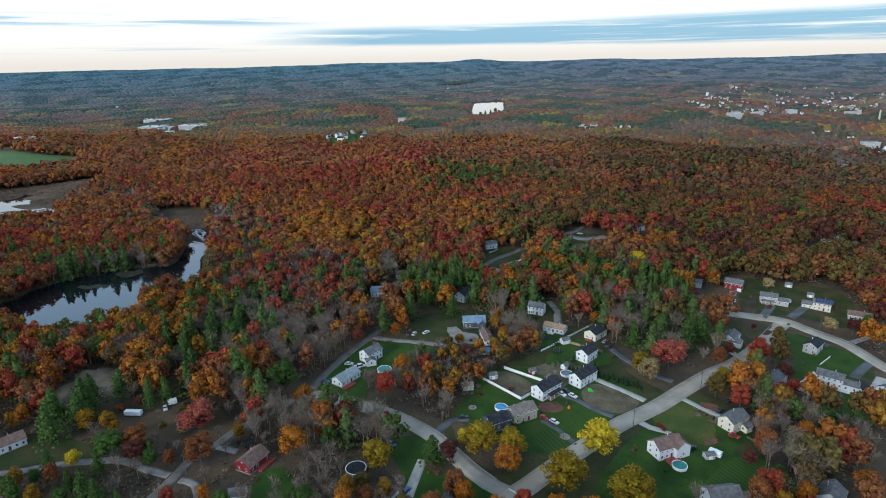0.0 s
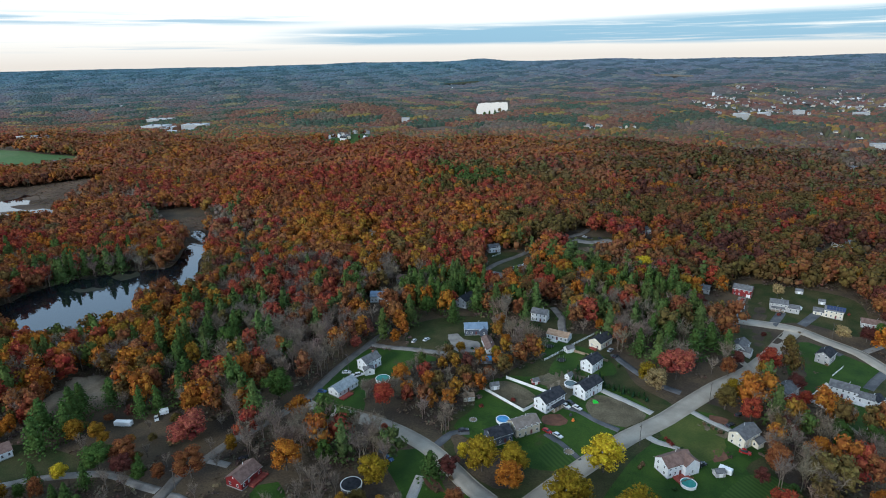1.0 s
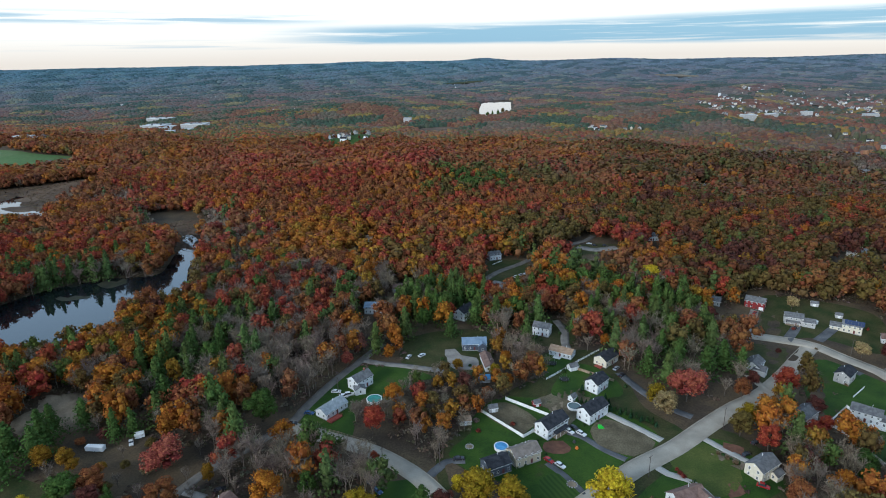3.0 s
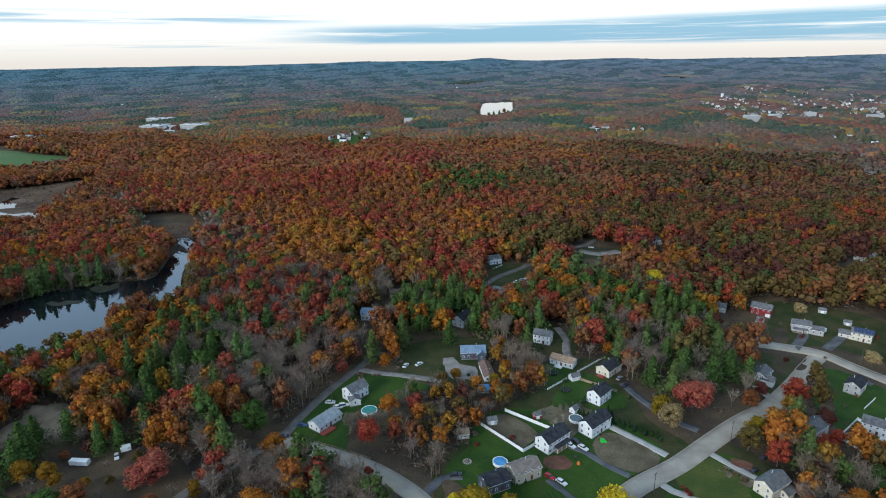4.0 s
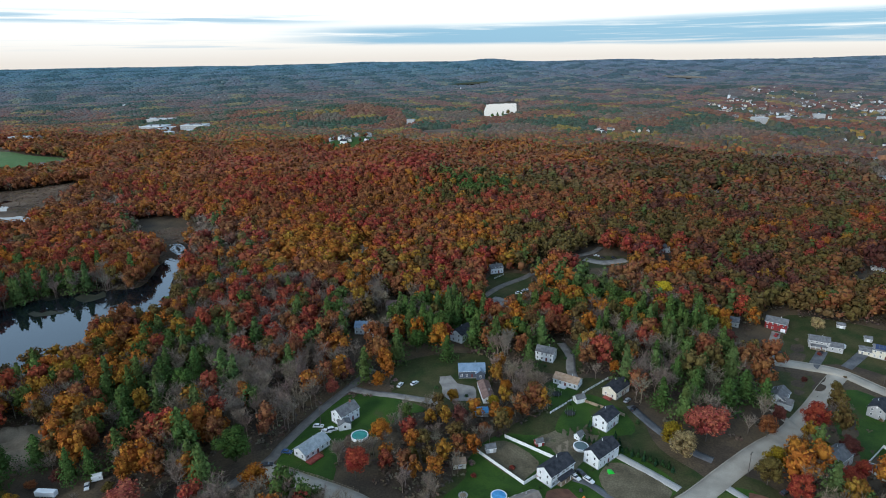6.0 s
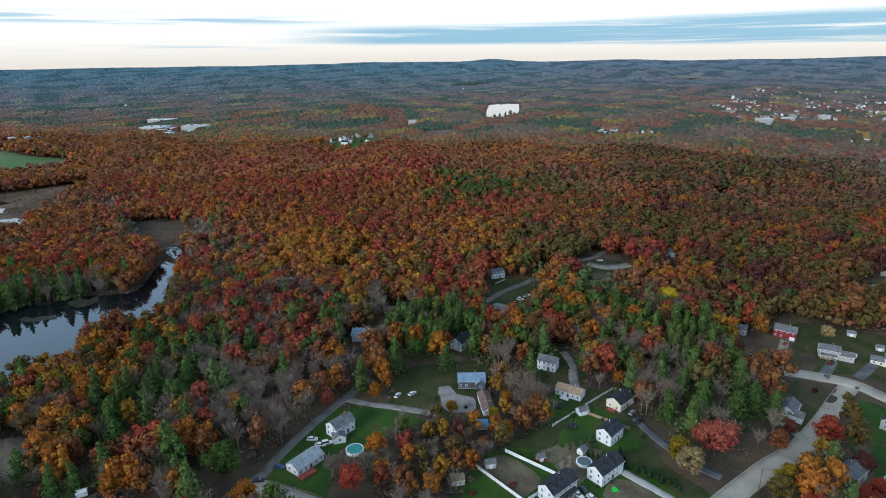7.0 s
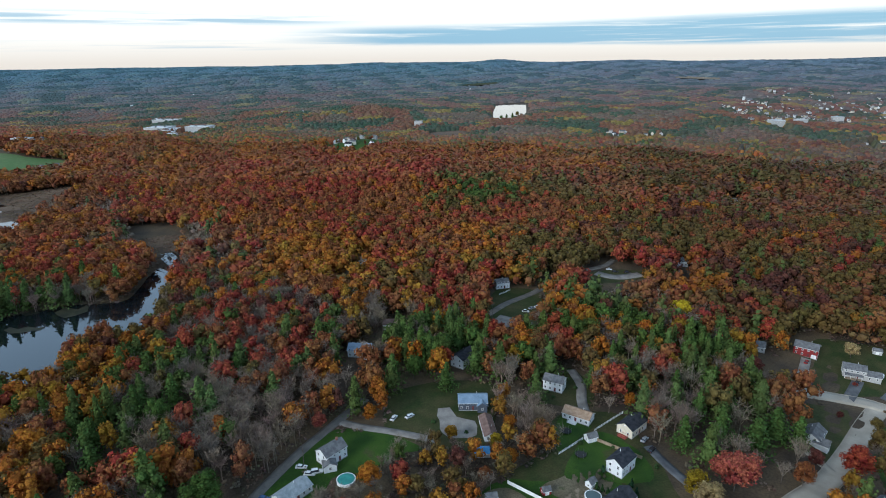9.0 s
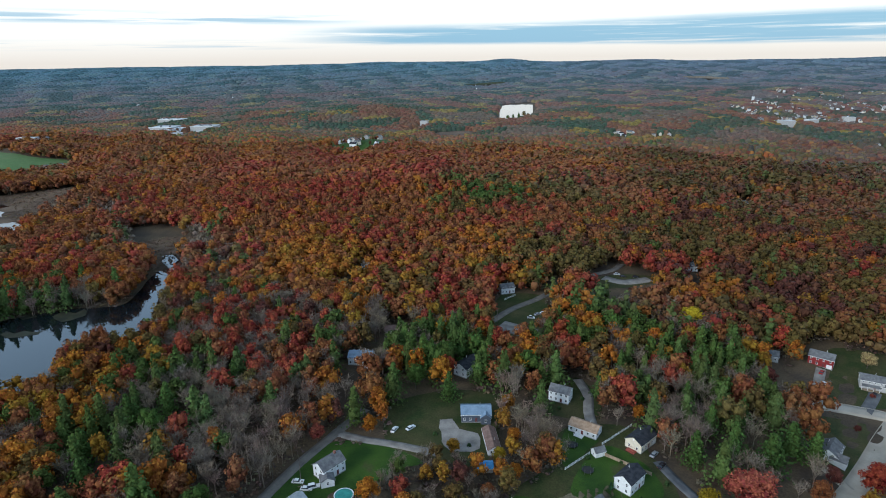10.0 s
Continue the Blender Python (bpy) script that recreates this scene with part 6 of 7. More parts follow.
#        centre, reach across and along, then weights of KINDS
ZONES = [
    (-156.5, 310.6, 75, 80, (2, 1, 0, 1, 1, 1, 1, 1, 26)),
    (-155.4, 253.5, 60, 40, (1, 1, 0, 0, 1, 0, 1, 4, 30)),
    (-123.9, 284.7, 40, 40, (1, 1, 0, 0, 0, 0, 1, 1, 22)),
    (-206, 303.7, 45, 60, (3, 3, 1, 1, 2, 1, 3, 4, 3)),
    (-254.4, 265.3, 90, 28, (4, 14, 4, 1, 2, 0, 1, 1, 1)),
    (-282.4, 247, 60, 30, (5, 10, 4, 1, 1, 0, 1, 3, 1)),
    (-259.6, 334.7, 30, 30, (8, 9, 1, 1, 3, 0, 1, 1, 0)),
    (-159.2, 192.9, 40, 20, (1, 1, 0, 0, 1, 0, 3, 2, 16)),
    (-201.4, 372.7, 50, 44, (1.5, 1, 0, 0.5, 1.5, 0, 1, 1.5, 22)),
    (-165.5, 236, 34, 26, (1, 0.5, 0, 0, 0.5, 0, 1, 2, 34)),
    (-164.7, 265.3, 44, 30, (1, 0.5, 0, 0, 0.5, 0, 1, 2, 30)),
    (-260.3, 275, 46, 24, (3, 18, 6, 0.5, 3, 0, 0.5, 0.5, 0.5)),
    (-114.9, 215.7, 50, 26, (1, 1, 0, 0, 1, 0, 0, 1, 30)),
    (-196.1, 186.7, 60, 22, (3, 2, 4, 1, 2, 1, 4, 9, 1)),
    (-173.2, 160.3, 60, 16, (1, 1, 5, 2, 0, 0, 9, 3, 2)),
    (-81.4, 191.2, 34, 30, (1, 2, 1, 0, 0, 0, 1, 0, 26)),
    (-139.4, 204.7, 50, 22, (1, 1, 0, 0, 1, 0, 1, 1, 26)),
    (-71.7, 386.3, 55, 30, (3, 2, 0, 1, 2, 0, 2, 5, 4)),
    (42, 478.4, 50, 40, (4, 3, 1, 3, 2, 0, 3, 2.5, 3)),
    (75.1, 340.5, 46, 44, (2, 1, 0.3, 2, 0.5, 0, 2, 3, 10)),
    (50.4, 347.4, 34, 44, (2, 1, 0.3, 2, 0.5, 0, 2, 1.5, 16)),
    (103.2, 246.4, 60, 36, (2, 2, 1, 1, 1, 1, 1, 0, 24)),
    (121.4, 236, 40, 30, (1, 1, 0, 1, 0, 0, 2, 0, 24)),
    (-56, 270.3, 34, 28, (4, 4, 2, 4, 1, 1, 1, 0, 5)),
    (-61.1, 241.9, 26, 18, (1, 2, 1, 1, 0, 0, 1, 0, 20)),
    (29.5, 399.7, 44, 40, (1, 1, 1, 2, 1, 0.5, 2, 2, 14)),
    (-96.2, 702.5, 60, 70, (1, 0, 0, 2, 0, 0, 9, 3, 0)),
    (-410.8, 386.6, 100, 40, (2, 1, 0, 2, 1, 0, 0.4, 1.5, 10)),
    (-332.3, 461.9, 70, 60, (2, 1, 0, 1, 1, 0, 0.5, 1.5, 10)),
    (-544.8, 626.5, 120, 50, (2, 1, 0, 1, 1, 0, 0.5, 1, 8)),
    (-435.1, 456.5, 110, 30, (5, 3, 0, 1, 6, 1, 1, 1, 2)),
    (-258.9, 422.5, 60, 90, (3, 2, 0, 2, 2, 0, 1.5, 1, 10)),
    (4.6, 682.2, 150, 130, (7, 1.5, 0.3, 10, 2.5, 5, 0.8, 2, 1)),
    (234.6, 1062.5, 200, 250, (2, 0.5, 0.4, 11, 1, 7, 2, 6, 3)),
    (187.6, 589, 130, 120, (3, 1.5, 0.6, 11, 2, 8, 1, 6, 2)),
    (433.4, 1139, 160, 200, (2, 1, 0, 5, 0, 6, 1, 2, 10)),
    (-200.9, 503.6, 120, 80, (6, 10, 4, 2, 5, 0.5, 1, 0, 0.6)),
    (-318.5, 730.2, 200, 160, (10, 8, 0.4, 0.5, 10, 0.5, 0.3, 0, 0.6)),
    (-742.2, 1730.8, 450, 400, (2, 1, 1, 3, 0, 0, 5, 9, 2)),
    (-878.1, 1703.9, 120, 120, (1, 1, 9, 5, 0, 0, 3, 2, 1)),
    (-1.3, 1610.1, 250, 250, (2, 1, 3, 5, 0, 0, 6, 5, 2)),
    (122.6, 3043.1, 900, 700, (5, 1, 0, 1, 1, 1, 1, 1, 8)),
    (-1626.7, 1938.3, 400, 300, (4, 2, 0, 2, 1, 0, 4, 4, 4)),
]
# smaller stands, as above
FINER = [
    (106, 246, 45, 32, (3, 1.5, 1, 2, 0.5, 0.3, 1, 0, 24)),
    (81.2, 345.5, 17, 23, (1, 0.5, 1, 1, 0.3, 0, 3, 18, 3)),
    (43.6, 335.3, 14, 28, (2, 0.5, 0.5, 3, 0.3, 0, 2, 5, 13)),
    (65.8, 383.2, 19, 15, (2, 2, 0.5, 3, 1, 0, 3, 4, 9)),
    (17.7, 383.5, 14, 26, (1, 1, 1, 1, 1, 0, 1, 2, 14)),
    (83.2, 302.9, 13, 11, (2, 3, 4, 4, 1, 0, 3, 3, 3)),
    (-65.9, 268.8, 22, 22, (2, 3, 3, 10, 0, 0, 2, 0, 15)),
    (-36.6, 312.4, 20, 26, (2, 3, 3, 6, 0, 0, 1, 0, 14)),
    (156.3, 463.6, 25, 20, (8, 4, 2, 9, 2, 3, 2, 4, 0)),
    (102.7, 450.6, 31, 18, (4, 3, 1, 6, 3, 2, 4, 6, 1)),
    (45.5, 434.8, 22, 21, (6, 3, 1, 1, 6, 1, 1, 2, 5)),
    (81.7, 501.9, 25, 20, (4, 5, 4, 6, 2, 1, 2, 1, 0)),
    (-20.4, 410.1, 13, 19, (2, 1.5, 0.5, 2, 0.5, 0, 4, 6, 3)),
    (-70.6, 338.1, 17, 16, (1, 1, 0, 1, 2, 0, 4, 10, 2)),
    (-92.7, 317, 11, 18, (2, 4, 1, 1, 0.5, 0, 2, 2, 10)),
    (-322.9, 683.3, 139, 94, (10, 3, 0.2, 1, 7, 0.5, 0.2, 0, 0.5)),
    (-214.2, 501.9, 45, 50, (3, 12, 6, 2, 3, 0, 1, 0, 0)),
    (-113.9, 503.8, 56, 51, (4, 4, 3, 5, 8, 1, 1, 0, 0)),
    (-5.6, 608.8, 50, 86, (8, 2, 1, 9, 3, 1, 0.5, 0.5, 0)),
    (-64.9, 652.1, 48, 55, (10, 3, 1, 2, 4, 0.5, 0.5, 0, 0)),
    (103.5, 653.2, 54, 59, (9, 4, 2, 6, 2, 2, 0.7, 0.7, 1)),
    (52, 545, 35, 28, (4, 3, 1, 4, 9, 2, 1, 1, 0)),
    (66.9, 497.1, 20, 25, (1, 2, 14, 3, 1, 0, 3, 1, 0)),
    (143.5, 542.8, 56, 40, (7, 4, 2, 9, 2, 2, 1, 1, 0)),
    (380.5, 1051.1, 93, 137, (1, 0, 0, 0, 0, 0, 1, 0, 20)),
    (235, 698, 74, 87, (9, 4, 1, 7, 2, 2, 1, 1, 2)),
    (182, 478.9, 37, 30, (9, 5, 2, 8, 2, 3, 2, 2, 0)),
    (53.8, 429.3, 35, 25, (5, 3, 1, 2, 5, 1, 3, 3, 4)),
    (-1.5, 448, 24, 25, (1, 1, 0, 2, 1, 0, 7, 6, 2)),
    (-72.3, 378.2, 32, 25, (2, 1, 0, 2, 2, 0, 5, 8, 3)),
    (-120.1, 356.4, 20, 27, (3, 4, 1, 1, 2, 0, 1, 1, 10)),
    (-197.1, 380.8, 29, 52, (1, 1, 0, 0, 1, 0.5, 0.5, 0.5, 24)),
    (-202.9, 330.2, 16, 36, (2, 1, 1, 1, 4, 0, 6, 6, 5)),
    (-253.5, 302.7, 44, 25, (4, 14, 6, 1, 3, 0, 0.5, 0.5, 0.5)),
    (-199.4, 264.7, 22, 20, (2, 3, 1, 1, 1, 0, 5, 8, 4)),
    (-129.9, 298.1, 23, 25, (1, 1, 0, 0, 1, 0, 0.5, 1, 26)),
    (-390.3, 435.1, 76, 33, (6, 6, 0, 1, 8, 0, 1, 2, 2)),
    (-381, 377.1, 30, 25, (2, 1, 0, 2, 2, 0, 2, 8, 5)),
    (-365.4, 535.7, 54, 27, (1, 0, 0, 1, 1, 0, 1, 3, 14)),
    (-157.7, 589.5, 50, 41, (9, 6, 3, 2, 3, 0, 1, 0, 0)),
    (212.6, 1099.5, 165, 161, (10, 3, 1, 7, 2, 2, 1, 1, 1)),
    (-144.7, 262.6, 17, 25, (1, 1, 0, 0, 1, 0, 1, 2, 24)),
    (57, 371, 20, 25, (2, 1, 0.5, 3, 0.5, 0, 4, 3, 12)),
    (-157, 285, 26, 28, (1, 0.3, 0, 0.5, 0.5, 0, 0.5, 1, 28)),
    (-156, 325, 24, 28, (1, 0.5, 0, 0.5, 1, 0, 1, 1, 26)),
    (-133, 345, 18, 20, (1, 1, 0, 0.5, 1, 0, 0.5, 1, 24)),
    (-181, 318, 14, 20, (3, 3, 1, 1, 5, 0, 3, 3, 8)),
    (28.4, 357.4, 13, 25, (1, 2, 1, 1, 1, 0, 2, 2, 12)),
]
BASE = (10, 6.5, 1.2, 2.8, 3.5, 0.8, 0.4, 0.3, 1.2)


def kinds_at(x, y, r):
    """The kind of tree at each place, drawn by the mix that grows there."""
    w = np.tile(np.array(BASE, float) / sum(BASE) * 0.6, (len(x), 1))
    for cx, cy, rx, ry, mix in ZONES:
        g = np.exp(-((x - cx) / rx) ** 2 - ((y - cy) / ry) ** 2) * 2.2
        w += g[:, None] * (np.array(mix, float) / sum(mix))
    for cx, cy, rx, ry, mix in FINER:
        g = np.exp(-(((x - cx) / rx) ** 2 + ((y - cy) / ry) ** 2) ** 1.5) * 5.0
        w += g[:, None] * (np.array(mix, float) / sum(mix))
    # neighbours tend to be alike
    for i in range(len(KINDS)):
        w[:, i] *= np.exp(1.1 * np.sin(x / (24 + 4 * i) + 1.7 * i) * np.sin(y / (37 - 2 * i) + 2.1 * i + x / 170))
    # in the wider woods small groups of one kind stand together
    wide = np.clip((y - 420) / 60, 0, 1)[:, None]
    group = np.stack([np.sin(x / (6.5 + 0.4 * i) + 2.3 * i + 0.8 * np.sin(y / 17)) * np.sin(y / (8.5 + 0.5 * i) + 1.1 * i + 0.8 * np.sin(x / 13)) for i in range(len(KINDS))], 1)
    w = (w / w.sum(1)[:, None] + 1e-6) ** (1 + 0.6 * wide) * np.exp(1.3 * wide * group)
    # browner kinds on the right, weighted up partly to stand in for shade
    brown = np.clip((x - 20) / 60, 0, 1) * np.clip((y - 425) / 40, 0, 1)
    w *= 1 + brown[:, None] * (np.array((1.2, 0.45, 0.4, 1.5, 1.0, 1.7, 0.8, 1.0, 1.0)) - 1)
    w = w / w.sum(1)[:, None]
    u = r.uniform(0, 1, len(x))
    c = np.cumsum(w, 1)
    mean = w @ np.array([TINT[n] for n in KINDS])
    return np.minimum((u[:, None] > c).sum(1), len(KINDS) - 1), mean


def scatter(y0, y1, space, r):
    """Places for trees over a stretch of the view, clear of roads, yards and water."""
    ys = np.arange(y0, y1, space)
    xs, yy = [], []
    for y in ys:
        row = np.arange(-1.2 * y - 28, 0.48 * y + 18, space)
        xs.append(row)
        yy.append(np.full(len(row), y))
    x, y = np.concatenate(xs), np.concatenate(yy)
    x = x + r.uniform(-0.45, 0.45, len(x)) * space
    y = y + r.uniform(-0.45, 0.45, len(y)) * space
    keep = np.ones(len(x), bool)
    for c in CLEAR:
        c = np.asarray(c)
        lo, hi = c.min(0), c.max(0)
        near = keep & (x > lo[0]) & (x < hi[0]) & (y > lo[1]) & (y < hi[1])
        keep[near] = ~inside(x[near], y[near], c)
    few = r.uniform(0, 1, len(x)) > 0.003
    for c in YARDS:
        lo, hi = c.min(0), c.max(0)
        near = keep & few & (x > lo[0]) & (x < hi[0]) & (y > lo[1]) & (y < hi[1])
        keep[near] = ~inside(x[near], y[near], c)
    for line, w in LINES:
        lo, hi = line.min(0) - w, line.max(0) + w
        near = keep & (x > lo[0]) & (x < hi[0]) & (y > lo[1]) & (y < hi[1])
        keep[near] = ~near_line(x[near], y[near], line, w)
    return x[keep], y[keep]


def tinted(kind, k, r):
    base = np.array([TINT[n] for n in (KINDS if kind is None else [kind])])[k]
    return base * r.uniform(0.84, 1.16, (len(base), 1)) * r.uniform(0.92, 1.08, (len(base), 3))


def wood(name, templates, x, y, high, wide, tint, r, label, mat="leaf", lift=0.0):
    """Many trees in one mesh."""
    z = lie(x, y) + lift
    vs, qs, cs, k0 = [], [], [], 0
    pick = r.randint(0, len(templates), len(x))
    turn = r.uniform(0, 6.283, len(x))
    for t, (v, q) in enumerate(templates):
        s = np.where(pick == t)[0]
        if not len(s):
            continue
        c, n = np.cos(turn[s])[:, None], np.sin(turn[s])[:, None]
        X = (v[None, :, 0] * c - v[None, :, 1] * n) * wide[s][:, None] + x[s][:, None]
        Y = (v[None, :, 0] * n + v[None, :, 1] * c) * wide[s][:, None] + y[s][:, None]
        Z = v[None, :, 2] * high[s][:, None] + z[s][:, None]
        vs.append(np.stack([X, Y, Z], 2).reshape(-1, 3))
        qs.append((q[None] + (np.arange(len(s)) * len(v))[:, None, None]).reshape(-1, 4) + k0)
        cs.append(np.repeat(tint[s], len(v), 0))
        k0 += len(s) * len(v)
    me = quads(name, np.vstack(vs), np.vstack(qs), M[mat], np.vstack(cs))
    return tagged(new(name, me), label, "woods", kind="stuff")


TREE_MESH = {}


def tree(x, y, high, wide, kind, turn, variant, label=None, group=""):
    """One tree that stands by itself: trunk and crown."""
    form = FORM.get(kind, "broad")
    key = (kind, variant % len(SINGLE[form]))
    if key not in TREE_MESH:
        v, q = SINGLE[form][key[1]]
        TREE_MESH[key] = quads("crown", v, q, M["leaf"], np.array(TINT[kind]) * R(variant + len(kind)).uniform(0.85, 1.15))
    words = dict(rust="rust-brown oak", orange="orange maple", gold="golden maple", olive="olive-brown oak", red="red maple", maroon="dark maroon maple", green="green leafy tree", pine="dark green pine", bare="leafless grey tree", yellow="bright yellow maple", tanned="thin tan-leaved tree", pink="thinning pinkish tree", amber="golden-olive oak")[kind]
    t = thing("tree", x, y, math.degrees(turn), label or words + (" between far houses" if group == "estate trees" else " in autumn woods"), "tree", group)
    t.scale = (wide, wide, high)
    part("trunk", TRUNKS[variant % 3], t)
    part("crown", TREE_MESH[key], t)
    return t


def plant():
    r = np.random.RandomState(11)
    # trees that stand out, each by itself: place, height, width, kind
    for x, y, hi, wi, kind, words in LONE:
        wi = wi * (1.35 if hi > 10 else 1.15)
        tree(x, y, hi, wi, kind, r.uniform(0, 6), r.randint(0, 9), words, "yard trees")
        CLEAR.append(np.array([(x + math.cos(a) * wi * 0.55, y + math.sin(a) * wi * 0.55) for a in np.arange(0, 6.2, 0.8)]))
    # small trees between the houses of the far estate
    for i in range(26):
        a, d = r.uniform(0, 6.283), math.sqrt(r.uniform(0, 1))
        kind = ("pine", "green", "rust", "olive", "maroon")[i % 5]
        tree(ESTATE[0] + ESTATE[2] * d * math.cos(a), ESTATE[1] + ESTATE[3] * d * math.sin(a), r.uniform(6, 10), r.uniform(6, 9), kind, a, i, None, "estate trees")
    # nearest stretch: single trees
    x, y = scatter(152, 206, 7.8, r)
    k, mean = kinds_at(x, y, r)
    for i in range(len(x)):
        kind = KINDS[k[i]]
        hi = (r.uniform(8, 12) if x[i] < -110 else r.uniform(12, 17)) * (1.2 if kind == "pine" else 1)
        tree(x[i], y[i], hi, hi * r.uniform(0.75, 1.0) * (0.9 if kind == "pine" else 1), kind, r.uniform(0, 6), r.randint(0, 9), None, "woodland trees")
    for label, y0, y1, space, lod in (("near", 206, 440, 7.0, NEAR), ("half", 440, 720, 8.6, HALF), ("mid", 720, 1080, 8.0, MID)):
        x, y = scatter(y0, y1, space, r)
        k, mean = kinds_at(x, y, r)
        more = np.where(np.array(KINDS)[k] == "bare")[0]
        more = more if label == "near" else more[::3]
        x, y = np.concatenate([x, x[more] + r.uniform(-3.6, 3.6, len(more))]), np.concatenate([y, y[more] + r.uniform(-3.6, 3.6, len(more))])
        k, mean = np.concatenate([k, k[more]]), np.concatenate([mean, mean[more]])
        form = np.array([{"pine": 1, "bare": 2}.get(n, 0) for n in KINDS])[k]
        for f, (fname, words) in enumerate((("broad", "broad-leaved woods in rust, orange and gold"), ("pine", "dark green pines among autumn woods"), ("bare", "leafless grey trees in the woods"))):
            s = form == f
            hi = (r.uniform(14.5, 19.5, s.sum()) if label == "near" else r.uniform(15.5, 18.5, s.sum())) * (1.2 if f == 1 else 1)
            wi = hi * r.uniform(0.72, 1.0, s.sum()) * (0.92 if f == 1 else 1)
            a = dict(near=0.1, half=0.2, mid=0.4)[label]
            # half and mid woods: a faint grey haze is mixed into the base colour
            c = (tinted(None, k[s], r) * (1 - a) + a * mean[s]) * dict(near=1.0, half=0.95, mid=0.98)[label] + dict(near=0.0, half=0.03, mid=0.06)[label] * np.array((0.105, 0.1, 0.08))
            # right-hand tints scaled down: shadowed gaps and dim light put into the colour
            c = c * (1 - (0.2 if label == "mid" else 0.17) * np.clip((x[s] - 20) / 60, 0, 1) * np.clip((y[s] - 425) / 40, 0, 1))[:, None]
            hi = hi * (0.86 if f == 2 else 1.0)
            # lower growth in the yards
            lowly = 1 - 0.4 * np.exp(-(((x[s] + 56) / 44) ** 2 + ((y[s] - 283) / 56) ** 2) ** 2)
            hi, wi = hi * lowly, wi * lowly
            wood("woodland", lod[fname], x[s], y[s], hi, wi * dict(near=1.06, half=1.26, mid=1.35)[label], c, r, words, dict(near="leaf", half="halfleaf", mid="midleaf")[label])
    x, y = scatter(150, 480, 2.8, r)
    c = np.array((0.105, 0.08, 0.058)) * r.uniform(0.6, 1.4, (len(x), 1)) * r.uniform(0.85, 1.15, (len(x), 3))
    wood("undergrowth", BRUSH, x, y, r.uniform(0.7, 3.4, len(x)), r.uniform(1.6, 4.2, len(x)), c, r, "brown brush and saplings on the woodland floor", lift=0.25)
    # extra low crowns, added to lighten the dark gaps between the tall trees
    x, y = scatter(430, 1080, 7.4, r)
    k, mean = kinds_at(x, y, r)
    # the same grey haze goes into these tints
    c = (0.5 * tinted(None, k, r) + 0.5 * mean) * 0.85 + 0.12 * np.array((0.11, 0.098, 0.086))
    wood("understorey", THICKET, x, y, r.uniform(8, 12, len(x)), r.uniform(8, 10, len(x)), c, r, "lower crowns and saplings between the tall trees", "midleaf")
    for pts in MARSHES:
        pts = np.array(pts)
        lo, hi = pts.min(0), pts.max(0)
        x, y = np.meshgrid(np.arange(lo[0], hi[0], 4.2), np.arange(lo[1], hi[1], 4.2))
        x, y = (x + r.uniform(-2, 2, x.shape)).ravel(), (y + r.uniform(-2, 2, y.shape)).ravel()
        ok = inside(x, y, pts) & ~np.any([inside(x, y, w) for w in POOLS], axis=0)
        x, y = x[ok], y[ok]
        c = np.array((0.12, 0.08, 0.05)) * r.uniform(0.6, 1.4, (len(x), 1)) * r.uniform(0.85, 1.15, (len(x), 3))
        wood("reeds", BRUSH, x, y, r.uniform(0.8, 2.0, len(x)), r.uniform(2.5, 5.0, len(x)), c, r, "brown tufted reeds of a marsh", lift=0.1)
    y0 = 1080.0
    while y0 < 4700:
        space = 9.0 * (y0 / 1080) ** 0.9
        y1 = min(y0 * 1.22, 4760)
        x, y = scatter(y0, y1, space, r)
        k, mean = kinds_at(x, y, r)
        hi = r.uniform(8, 13, len(x)) * (1080 / y0) ** 0.3
        # farther off: muted stands of rust-brown oak, dark pine, golden birch and bare mauve woods, then haze blue
        # painted into the tints
        e = 0.35 * r.normal(0, 1, (len(x), 4))
        stands = np.stack([
            np.sin(x / 52 + 1.6 * np.sin(y / 90)) + np.sin(y / 80 + 1.7 * np.sin(x / 75) + 0.4) + 0.5 * np.sin(x / 19 + y / 41) + 0.35,
            np.sin(x / 41 + 1.8 * np.sin(y / 75 + 1) + 2.1) + np.sin(y / 62 + 1.6 * np.sin(x / 60) + 2.7) + 0.5 * np.sin(x / 23 - y / 37) + 0.3,
            np.sin(x / 27 + 1.5 * np.sin(y / 50 + 2) + 4.0) + np.sin(y / 40 + 1.5 * np.sin(x / 45) + 5.0) - 0.45,
            np.sin(x / 66 + 1.5 * np.sin(y / 100 + 3) + 5.2) + np.sin(y / 95 + 1.6 * np.sin(x / 85) + 1.2) + 0.5 * np.sin(x / 31 + y / 29) + 0.1], 1) + e
        pick = stands.argmax(1)
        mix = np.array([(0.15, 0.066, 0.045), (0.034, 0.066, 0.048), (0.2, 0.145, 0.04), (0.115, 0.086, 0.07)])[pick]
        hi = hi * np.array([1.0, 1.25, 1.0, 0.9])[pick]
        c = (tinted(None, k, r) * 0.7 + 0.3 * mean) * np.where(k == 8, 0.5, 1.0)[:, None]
        # the muted stand colours take over from y 1100 on
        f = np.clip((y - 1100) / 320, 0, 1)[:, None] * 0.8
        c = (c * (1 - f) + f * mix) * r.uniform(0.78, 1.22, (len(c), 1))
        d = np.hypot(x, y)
        # aerial haze put into the base colour: bluer with distance beyond 1900
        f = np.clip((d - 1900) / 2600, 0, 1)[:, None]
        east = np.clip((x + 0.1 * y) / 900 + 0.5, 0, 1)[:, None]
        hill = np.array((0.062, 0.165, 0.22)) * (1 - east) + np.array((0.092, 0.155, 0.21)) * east
